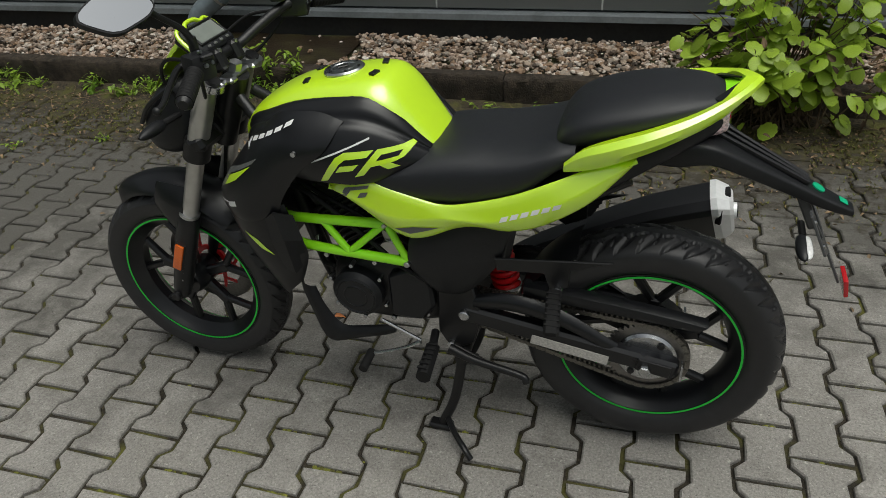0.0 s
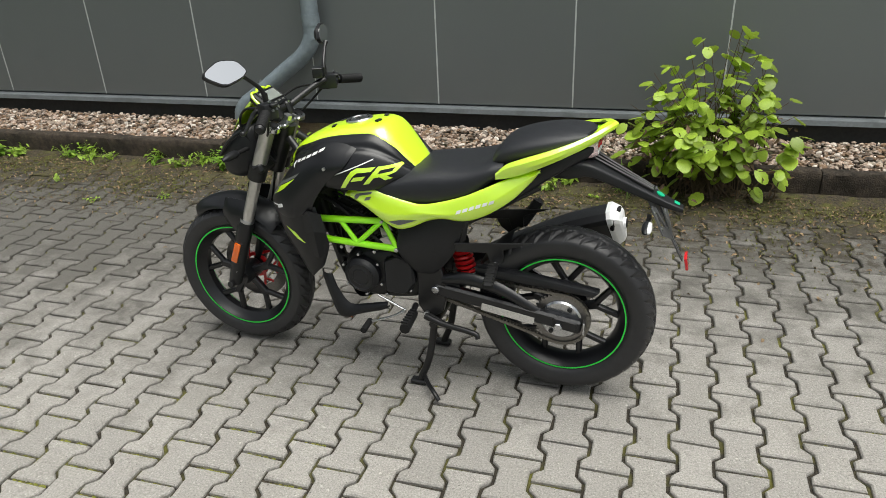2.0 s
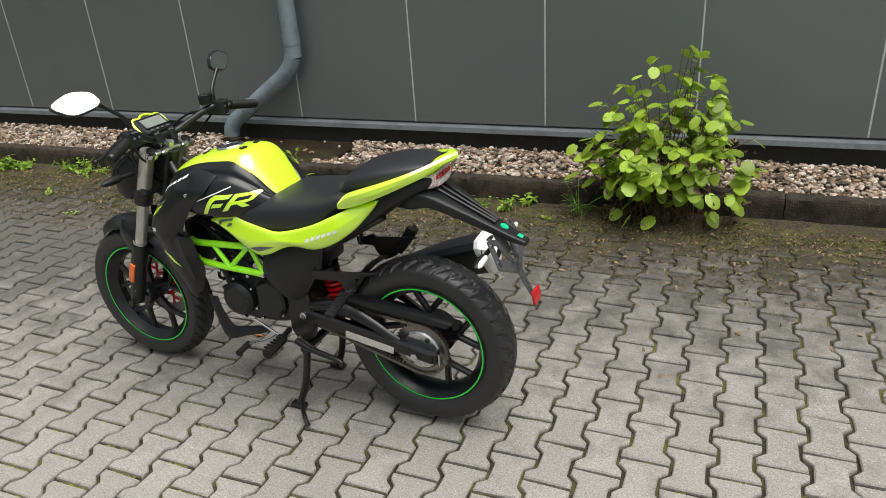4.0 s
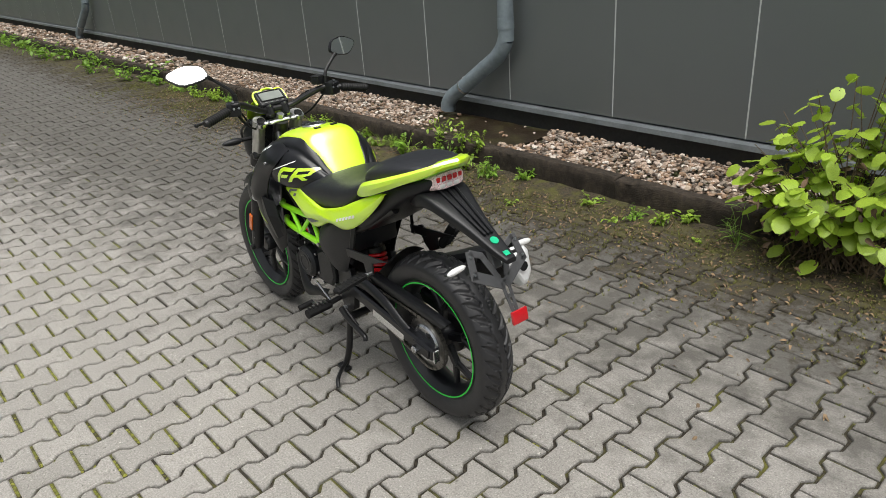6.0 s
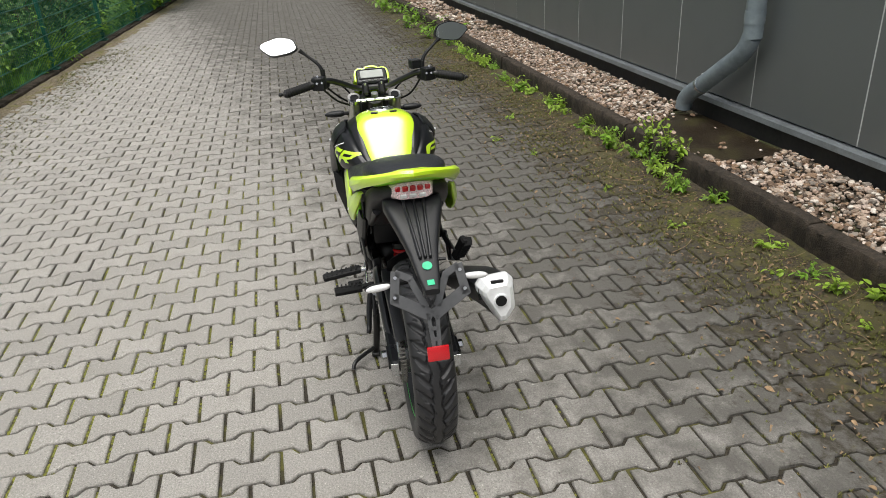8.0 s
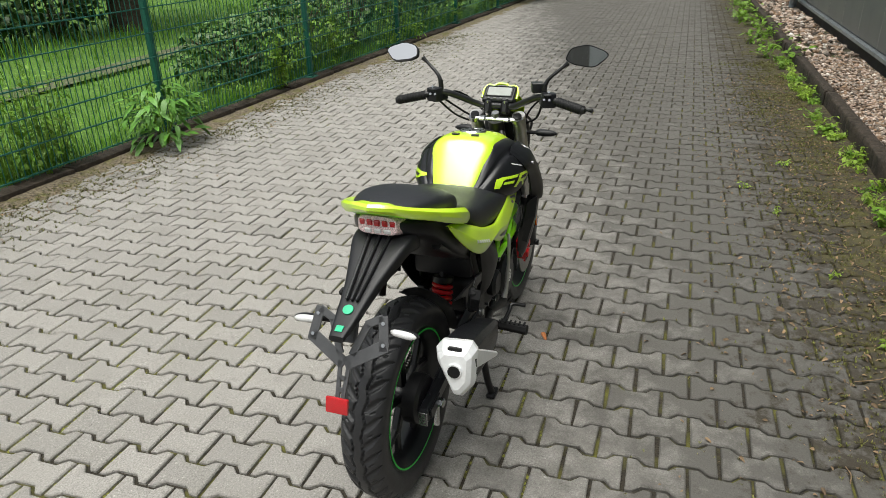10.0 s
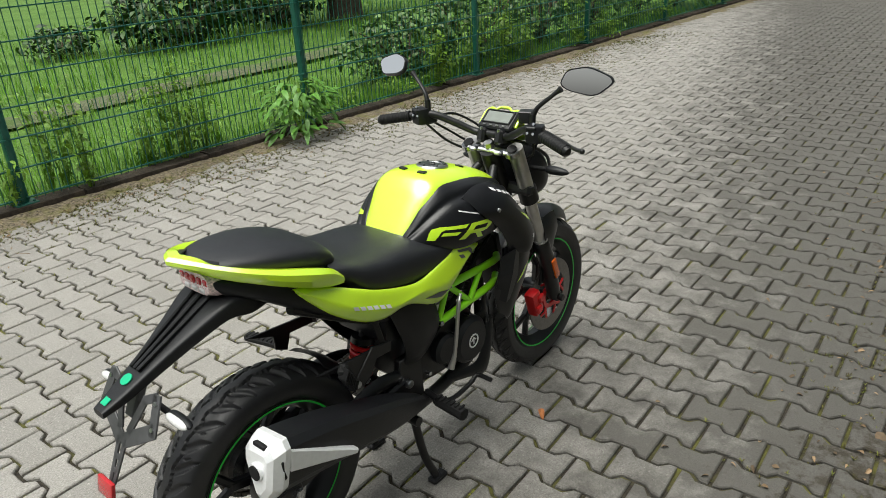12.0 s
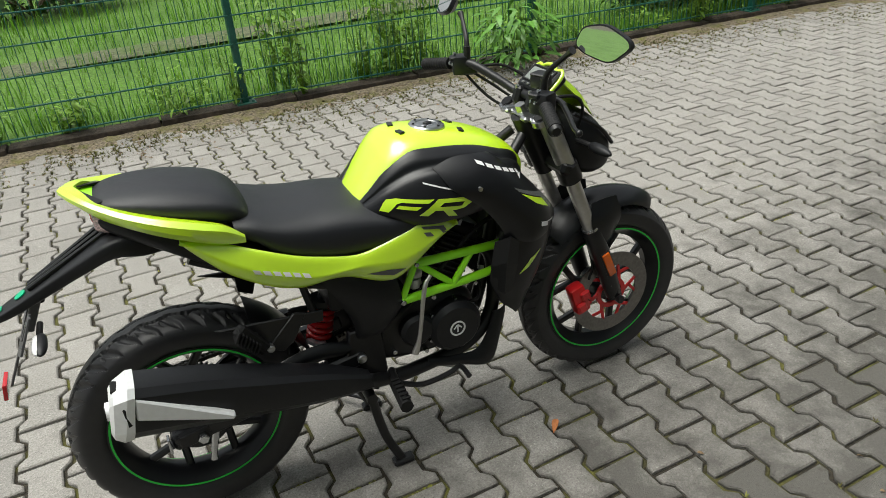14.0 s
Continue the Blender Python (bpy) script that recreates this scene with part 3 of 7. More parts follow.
def wheel(centre, R, half, rim, label, waves, turn):
    u0, v0, z0 = centre
    w = part("wheel", lathe([(0.0015, -0.055), (0.034, -0.055), (0.042, -0.04), (0.042, 0.04), (0.034, 0.055), (0.0015, 0.055)], centre, 32), M_SATIN, bike, label)
    tyre(centre, R, half, rim, w, waves)
    h = half * 0.74
    part("rim", lathe([(rim + 0.004, -h), (rim + 0.004, -h - 0.004), (rim - 0.006, -h - 0.004), (rim - 0.014, -h + 0.006), (rim - 0.022, -h + 0.016), (rim - 0.034, -0.014), (rim - 0.034, 0.014), (rim - 0.022, h - 0.016), (rim - 0.014, h - 0.006), (rim - 0.006, h + 0.004), (rim + 0.004, h + 0.004), (rim + 0.004, h)], centre, 96), M_SATIN, w, "gloss black rim")
    for s in (-1, 1):
        v = s * (h + 0.0055)
        part("rim_stripe", lathe([(rim - 0.0055, v), (rim - 0.0005, v), (rim - 0.0005, v + s * 0.0008), (rim - 0.0055, v + s * 0.0008)], centre, 96, closed=True), M_RIMGREEN, w, "green rim stripe")
    for i in range(5):
        a = turn + 2 * math.pi * i / 5
        def at(r, da, v=0.0):
            return (u0 + r * math.cos(a + da), v0 + v, z0 + r * math.sin(a + da))
        sp = bar(at(0.03, 0), at(rim * 0.56, 0), 0.026, 0.030, 0.005)
        for da in (-0.30, 0.30):
            bar(at(rim * 0.50, da * 0.12), at(rim - 0.026, da), 0.022, 0.021, 0.005, bm=sp)
        part("spoke", sp, M_SATIN, w)
    return w


rear_wheel = wheel(REAR, 0.312, 0.067, 0.2195, "black rear wheel with green rim stripe", 28, 0.35)
front_wheel = wheel(FRONT, 0.300, 0.056, 0.2195, "black front wheel with green rim stripe", 26, 0.25)

# brake disc and caliper
C = (FRONT[0], 0, FRONT[2])
bd = lathe([(0.098, -0.066), (0.145, -0.066), (0.145, -0.071), (0.098, -0.071)], C, 72, closed=True)
part("brake_disc", bd, M_DISC, front_wheel, "dark steel front brake disc")
for i in range(6):
    a = 2 * math.pi * i / 6
    p = [(C[0] + r * math.cos(a + d), -0.068, C[2] + r * math.sin(a + d)) for r, d in ((0.045, -0.3), (0.072, 0.1), (0.103, -0.25), (0.103, 0.3))]
    rb = bar(p[0], p[1], 0.006, 0.012, 0.001)
    bar(p[1], p[2], 0.006, 0.010, 0.001, bm=rb)
    bar(p[1], p[3], 0.006, 0.010, 0.001, bm=rb)
    part("carrier_arm", rb, M_RED, front_wheel)
rb = lathe([(0.04, -0.064), (0.055, -0.064), (0.055, -0.073), (0.04, -0.073)], C, 32, closed=True)
part("disc_carrier", rb, M_RED, front_wheel, "red disc carrier")
cal = box((1.195, -0.082, 0.335), (0.052, 0.045, 0.105), (0, -18, 0), 0.012, seg=2)
box((1.205, -0.107, 0.355), (0.034, 0.014, 0.034), (0, -18, 0), 0.006, bm=cal)
box((1.195, -0.107, 0.313), (0.034, 0.014, 0.034), (0, -18, 0), 0.006, bm=cal)
part("front_caliper", cal, M_RED, bike, "red brake caliper")

# front fork
for s in (1, -1):
    leg = part("fork_leg", tube([(1.150, s * 0.088, 0.77), (1.236, s * 0.088, 0.555)], 0.0215, 1, 20), M_FORK, bike, "grey fork tube")
    part("upper_tube", tube([(1.066, s * 0.088, 0.965), (1.146, s * 0.088, 0.78)], 0.0265, 1, 20), M_FORK, leg)
    part("clamp_ring", tube([(1.134, s * 0.088, 0.806), (1.154, s * 0.088, 0.758)], 0.034, 1, 20), M_BLACKMETAL, leg, "black clamp ring")
    part("lower_leg", tube([(1.229, s * 0.088, 0.578), (1.237, s * 0.088, 0.558), (1.284, s * 0.088, 0.438), (1.332, s * 0.088, 0.304)], [0.026, 0.030, 0.031, 0.026], 3, 20), M_SATIN, leg, "black lower leg")
    part("chrome_ring", tube([(1.225, s * 0.088, 0.587), (1.229, s * 0.088, 0.579)], 0.0275, 1, 20), M_STEEL, leg)
    part("axle_nut", disc(0.014, s * 0.095, s * 0.128, (FRONT[0], 0, FRONT[2]), 12, 0.003), M_BLACKMETAL, leg)
    part("reflector", box((1.280, s * 0.122, 0.452), (0.026, 0.008, 0.088), (0, -22, 0), 0.006, seg=2), M_ORANGE, leg, "orange side reflector")
    part("reflector_bracket", box((1.280, s * 0.114, 0.452), (0.034, 0.010, 0.10), (0, -22, 0), 0.004), M_BLACKMETAL, leg)
    bm = bmesh.new()
    for dz in (0, 0.028):
        disc(0.006, s * 0.105, s * 0.114, (1.292 + dz * 0.4, 0, 0.392 - dz), 8, 0.001, bm=bm)
    part("bolt", bm, M_STEEL, leg)

tc = bmesh.new()
bar((1.048, -0.085, 0.950), (1.048, 0.085, 0.950), 0.034, 0.014, 0.005, bm=tc)
for q in (-0.088, 0.0, 0.088):
    tube([(1.054, q, 0.942), (1.049, q, 0.957)], 0.0245 if q else 0.018, 1, 20, bm=tc)
for q in (-0.05, 0.05):
    box((1.036, q, 0.952), (0.040, 0.030, 0.016), bevel=0.006, bm=tc)
clamp = part("top_clamp", tc, M_STEEL, bike, "silver top fork clamp")
for s in (1, -1):
    part("fork_cap", tube([(1.054, s * 0.088, 0.955), (1.048, s * 0.088, 0.966)], 0.017, 1, 16), M_BLACKMETAL, clamp)
part("steering_nut", tube([(1.048, 0, 0.955), (1.039, 0, 0.978)], 0.016, 1, 6), M_STEEL, bpy.data.objects["top_clamp"])
part("lower_clamp", box((1.130, 0, 0.80), (0.055, 0.24, 0.04), (0, 24, 0), 0.01), M_BLACKMETAL, bike)
part("steering_head", tube([(1.045, 0, 0.95), (1.125, 0, 0.77)], 0.032, 1, 20), M_BLACKMETAL, bike)

# front mudguard
rows = []
for a in np.linspace(56, 130, 9):
    r = 0.340 + 0.014 * math.sin(radians(a - 56) * 2)
    t = (a - 56) / 74
    w = 0.040 + 0.036 * min(1, 2.2 * t)
    rows.append([(FRONT[0] + (r - q * q * 0.045) * math.cos(radians(a)), w * q, FRONT[2] + (r - q * q * 0.045) * math.sin(radians(a))) for q in (-1, -0.75, -0.4, 0, 0.4, 0.75, 1)])
fender = part("front_mudguard", shell(rows, 0.004, 3, 3), M_SATIN, bike, "black front mudguard")
for s in (1, -1):
    part("mudguard_stay", shell([[(1.32, s * 0.078, 0.662), (1.275, s * 0.082, 0.664), (1.225, s * 0.086, 0.66)], [(1.335, s * 0.088, 0.60), (1.28, s * 0.104, 0.60), (1.215, s * 0.108, 0.605)], [(1.315, s * 0.085, 0.55), (1.28, s * 0.10, 0.53), (1.235, s * 0.105, 0.52)]], 0.006, 3, 3), M_SATIN, fender)

# headlight, screen, dash
head = part("headlight_cowl", loft([ring(1.145, 0.055, 0.950, 0.80, e=3), ring(1.175, 0.085, 0.955, 0.765, e=3.2), ring(1.22, 0.098, 0.938, 0.745, e=3.2), ring(1.26, 0.092, 0.905, 0.742, e=3), ring(1.292, 0.075, 0.865, 0.75, e=2.8), ring(1.306, 0.045, 0.835, 0.77, e=2.5)], 4), M_PLASTIC, bike, "black headlight cowl")
part("headlight_lens", loft([ring(1.285, 0.07, 0.85, 0.765, e=2.8), ring(1.312, 0.05, 0.84, 0.775, e=2.6), ring(1.321, 0.025, 0.825, 0.79, e=2.4)], 3), M_DARKGLASS, head)
for s in (1, -1):
    part("cowl_edge", tube([(1.16, s * 0.088, 0.950), (1.24, s * 0.10, 0.895), (1.298, s * 0.078, 0.835)], 0.006, 4, 8), M_SATIN, head)
rows = [[(1.262 - 0.02 * abs(q), 0.055 * q, 0.925 - 0.01 * abs(q)) for q in (-1, -0.5, 0, 0.5, 1)], [(1.235 - 0.03 * abs(q), 0.075 * q, 0.965 - 0.012 * abs(q)) for q in (-1, -0.5, 0, 0.5, 1)],
        [(1.195 - 0.03 * abs(q), 0.078 * q, 1.008 - 0.012 * abs(q)) for q in (-1, -0.5, 0, 0.5, 1)], [(1.150 - 0.02 * abs(q), 0.060 * q, 1.045 - 0.010 * abs(q)) for q in (-1, -0.5, 0, 0.5, 1)]]
part("flyscreen", shell(rows, -0.005, 4, 4), M_YELLOW, head, "neon yellow flyscreen")
DM = pose(1.110, 0, 1.028, 0, -36, 0) @ Matrix.Scale(0.84, 4)
dash = part("instrument", box((0, 0, 0), (0.098, 0.158, 0.045), bevel=0.016, seg=3), M_PLASTIC, bike, "black digital instrument")
dash.data.transform(DM)
dsub = part("display", box((0.006, 0, 0.0235), (0.052, 0.118, 0.004), bevel=0.0015), M_SCREEN, dash, "grey lcd display")
dsub.data.transform(DM)
bz = bmesh.new()
for y0, y1, x0, x1 in ((-0.066, 0.066, 0.034, 0.040), (-0.066, 0.066, -0.026, -0.020), (-0.066, -0.058, -0.026, 0.04), (0.058, 0.066, -0.026, 0.04)):
    box(((x0 + x1) / 2, (y0 + y1) / 2, 0.024), (x1 - x0, y1 - y0, 0.007), bevel=0.002, bm=bz)
o = part("bezel", bz, M_BLACKMETAL, dash)
o.data.transform(DM)
bt = bmesh.new()
for y in (-0.045, -0.015, 0.015, 0.045):
    box((-0.036, y, 0.024), (0.008, 0.014, 0.005), bevel=0.002, bm=bt)
o = part("warning_light", bt, M_GREYDECAL, dash)
o.data.transform(DM)
crown = [(-0.02, -0.086, 0.012), (0.03, -0.086, 0.018), (0.054, -0.066, 0.022), (0.048, -0.04, 0.024), (0.06, -0.02, 0.026), (0.06, 0.02, 0.026), (0.048, 0.04, 0.024), (0.054, 0.066, 0.022), (0.03, 0.086, 0.018), (-0.02, 0.086, 0.012)]
o = part("instrument_surround", tube([(a, b * 0.97, c - 0.010) for a, b, c in crown], 0.0062, 3, 10), M_YELLOW, dash, "neon yellow surround")
o.data.transform(DM)

# handlebar, controls, mirrors
fixed = set(bike.children)
hb = part("handlebar", tube([(0.895, 0.335, 1.030), (0.93, 0.25, 1.045), (0.955, 0.19, 1.050), (0.995, 0.125, 1.020), (1.025, 0.07, 0.992), (1.03, 0.03, 0.99), (1.03, -0.03, 0.99), (1.025, -0.07, 0.992), (0.995, -0.125, 1.020), (0.955, -0.19, 1.050), (0.93, -0.25, 1.045), (0.895, -0.335, 1.030)], 0.0125, 5, 16), M_BLACKMETAL, bike, "black wide handlebar")
for s in (1, -1):
    part("bar_clamp", box((1.028, s * 0.035, 0.983), (0.045, 0.03, 0.05), (0, 20, 0), 0.008), M_BLACKMETAL, hb)
    bm = bmesh.new()
    for q in (-0.012, 0.012):
        tube([(1.028 + q, s * 0.035, 1.004), (1.028 + q, s * 0.035, 1.013)], 0.005, 1, 8, bm=bm)
    part("clamp_bolt", bm, M_STEEL, hb)
    ga, gb = np.array([0.922, s * 0.262, 1.043]), np.array([0.884, s * 0.362, 1.026])
    gt = np.linspace(0, 1, 41)
    g = tube([ga + (gb - ga) * t for t in gt], [0.0178 - 0.0016 * ((k // 2) % 2) for k in range(41)], 1, 20)
    grip = part("grip", g, M_RUBBER, hb, "ribbed rubber grip")
    part("bar_end", tube([(0.884, s * 0.362, 1.026), (0.880, s * 0.372, 1.025)], [0.0165, 0.010], 1, 16), M_BLACKMETAL, grip)
    c = box((0.935, s * 0.226, 1.045), (0.045, 0.055, 0.055), (0, 0, s * -22), 0.010, seg=2)
    box((0.915, s * 0.225, 1.066), (0.022, 0.03, 0.012), (0, 0, s * -22), 0.003, bm=c)
    box((0.955, s * 0.205, 1.035), (0.05, 0.03, 0.035), (0, 0, s * -22), 0.006, bm=c)
    sw = part("switch_housing", c, M_PLASTIC, hb)
    bm = bmesh.new()
    for q in ((0.912, 0.236, 1.05), (0.912, 0.216, 1.05), (0.925, 0.23, 1.076)):
        tube([(q[0], s * q[1], q[2]), (q[0] - 0.006, s * q[1], q[2] + 0.002)], 0.0045, 1, 8, bm=bm)
    part("switch_button", bm, M_STEEL, sw)
    lv = tube([(0.965, s * 0.190, 1.040), (0.985, s * 0.225, 1.038), (0.965, s * 0.29, 1.028), (0.938, s * 0.355, 1.018), (0.930, s * 0.385, 1.016)], [0.010, 0.008, 0.0065, 0.006, 0.006], 4, 10)
    bmesh.ops.create_icosphere(lv, subdivisions=2, radius=0.009, matrix=Matrix.Translation((0.930, s * 0.387, 1.016)))
    part("lever", lv, M_BLACKMETAL, hb, "black hand lever")
    part("mirror_mount", tube([(0.950, s * 0.205, 1.055), (0.952, s * 0.207, 1.098)], 0.010, 1, 12), M_BLACKMETAL, hb)
    # mirror
    st = part("mirror", tube([(0.952, s * 0.207, 1.092), (0.958, s * 0.222, 1.120), (0.972, s * 0.268, 1.160), (0.976, s * 0.288, 1.176)], [0.0085, 0.007, 0.006, 0.010], 4, 10), M_BLACKMETAL, bike, "black angular mirror on a stalk")
    MM = pose(0.972 if s > 0 else 1.018, s * (0.368 if s > 0 else 0.346), 1.196, 0, 36 if s > 0 else 7, -15 if s > 0 else 14)
    outline = [(-0.082, -0.012), (-0.062, 0.030), (0.005, 0.042), (0.074, 0.016), (0.084, -0.002), (0.030, -0.044), (-0.052, -0.030)]
    for _ in range(2):
        outline = [tuple(np.array(p) * (1 - k) + np.array(q) * k) for p, q in zip(outline, outline[1:] + outline[:1]) for k in (0.18, 0.82)]
    outline = [(a * 0.94, b * 0.96) for a, b in outline]
    hb2 = bmesh.new()
    back = [hb2.verts.new((0.022, s * a * 0.6, b * 0.6)) for a, b in outline]
    mid = [hb2.verts.new((0.006, s * a * 1.04, b * 1.06)) for a, b in outline]
    frt = [hb2.verts.new((-0.006, s * a * 1.03, b * 1.05)) for a, b in outline]
    inn = [hb2.verts.new((-0.006, s * a * 0.97, b * 0.95)) for a, b in outline]
    for ra, rb2 in ((back, mid), (mid, frt), (frt, inn)):
        for i in range(len(outline)):
            j = (i + 1) % len(outline)
            hb2.faces.new((ra[i], ra[j], rb2[j], rb2[i]))
    hb2.faces.new(back)
    hb2.faces.new(inn)
    o = part("mirror_housing", hb2, M_PLASTIC, st)
    o.data.transform(MM)
    gl = bmesh.new()
    f = gl.faces.new([gl.verts.new((-0.0072, s * a * 0.975, b * 0.96)) for a, b in outline])
    r = bmesh.ops.extrude_face_region(gl, geom=[f])
    bmesh.ops.translate(gl, vec=(0.001, 0, 0), verts=[q for q in r["geom"] if isinstance(q, bmesh.types.BMVert)])
    o = part("mirror_glass", gl, M_MIRROR, st, "silvery mirror glass")
    o.data.transform(MM)
    # front indicator
    ind = part("front_indicator", tube([(1.175, s * 0.08, 0.868), (1.185, s * 0.135, 0.866)], 0.008, 1, 10), M_RUBBER, bike, "black front indicator")
    part("indicator_body", loft([[(1.187 + 0.016 * math.cos(t) * k, s * (0.13 + d), 0.866 + 0.014 * math.sin(t) * k) for t in np.linspace(0, 2 * math.pi, 14, endpoint=False)] for d, k in ((0, 0.4), (0.012, 0.95), (0.045, 1.05), (0.075, 0.75), (0.09, 0.25))], 3), M_PLASTIC, ind)
part("brake_reservoir", box((0.962, -0.176, 1.082), (0.038, 0.042, 0.032), (0, 0, 20), 0.006, seg=2), M_PLASTIC, hb, "black brake fluid reservoir")
part("reservoir_cap", box((0.962, -0.176, 1.100), (0.040, 0.044, 0.007), (0, 0, 20), 0.003), M_BLACKMETAL, hb)
for pts in ([(0.96, 0.19, 1.04), (1.06, 0.17, 1.03), (1.14, 0.10, 0.95), (1.12, 0.06, 0.85)], [(0.955, 0.205, 1.03), (1.04, 0.15, 0.96), (1.09, 0.09, 0.90), (1.05, 0.05, 0.80)],
            [(0.96, -0.19, 1.04), (1.07, -0.17, 1.02), (1.14, -0.10, 0.94), (1.12, -0.06, 0.82)], [(0.955, -0.2, 1.03), (1.03, -0.16, 0.95), (1.10, -0.08, 0.88), (1.14, -0.06, 0.70), (1.21, -0.075, 0.45), (1.2, -0.08, 0.38)],
            [(0.945, 0.215, 1.02), (0.99, 0.16, 0.955), (1.05, 0.08, 0.90), (1.06, 0.03, 0.82)]):
    part("control_cable", tube(pts, 0.0042, 6, 8), M_RUBBER, bike)

# the bar with its levers, mirrors and cables sits a little ahead of the steering head
for ob in bike.children:
    if ob not in fixed and not ob.name.startswith("front_indicator"):
        for q in (ob, *ob.children_recursive):
            q.data.transform(Matrix.Translation((0.036, 0, 0.008)))

# fuel tank and cap
TANK = [(0.503, 0.050, 0.815, 0.78), (0.518, 0.074, 0.842, 0.77), (0.548, 0.092, 0.884, 0.76), (0.58, 0.106, 0.926, 0.75), (0.61, 0.118, 0.961, 0.745), (0.642, 0.125, 0.983, 0.74), (0.69, 0.128, 0.985, 0.74), (0.755, 0.126, 0.976, 0.74), (0.83, 0.122, 0.961, 0.74), (0.90, 0.112, 0.937, 0.75), (0.965, 0.092, 0.900, 0.77), (1.0, 0.070, 0.862, 0.79)]
tank_rings = [ring(u, w, top, low, e=3.2) for u, w, top, low in TANK]
tank = part("fuel_tank", loft(tank_rings, 6), M_YELLOW, bike, "neon yellow fuel tank")
CM = pose(0.757, 0, 0.9775, 0, 7, 0)
cap = bmesh.new()
ringp = [(0.0008, 0.004), (0.026, 0.004), (0.028, 0.002), (0.030, 0.005), (0.045, 0.004), (0.048, 0.0), (0.048, -0.012)]
cap = skin([[(r * math.cos(a), r * math.sin(a), h) for a in np.linspace(0, 2 * math.pi, 40, endpoint=False)] for r, h in ringp], True)
o = part("filler_cap", cap, M_STEEL, bike, "brushed steel filler cap")
o.data.transform(CM)
for i in range(6):
    a = i * math.pi / 3
    part("cap_bolt", tube([(0.038 * math.cos(a), 0.038 * math.sin(a), 0.004), (0.038 * math.cos(a), 0.038 * math.sin(a), 0.007)], 0.0035, 1, 8), M_BLACKMETAL, o).data.transform(CM)
part("key_flap", box((0.002, 0, 0.006), (0.026, 0.014, 0.004), (0, 0, 30), 0.002), M_BLACKMETAL, o).data.transform(CM)
for q in (1, -1):
    part("tank_sticker", box((0.835, q * 0.040, 0.9590), (0.014, 0.026, 0.006), (0, 13, q * 12), 0.001), M_SATIN, tank, "small black sticker")
    part("tank_sticker", box((0.668, q * 0.036, 0.9865), (0.014, 0.026, 0.006), (0, 2, q * -12), 0.001), M_SATIN, tank, "small black sticker")

# side covers, radiator shrouds, side panels
def tank_top(u, v):
    """Height of the tank's skin at a distance v from its middle."""
    us, ws, tops, lows = zip(*TANK)
    w, top, low = np.interp(u, us, ws), np.interp(u, us, tops), np.interp(u, us, lows)
    return (top + low) / 2 + (top - low) / 2 * max(0.0, 1 - (v / w) ** 3.2) ** (1 / 3.2)


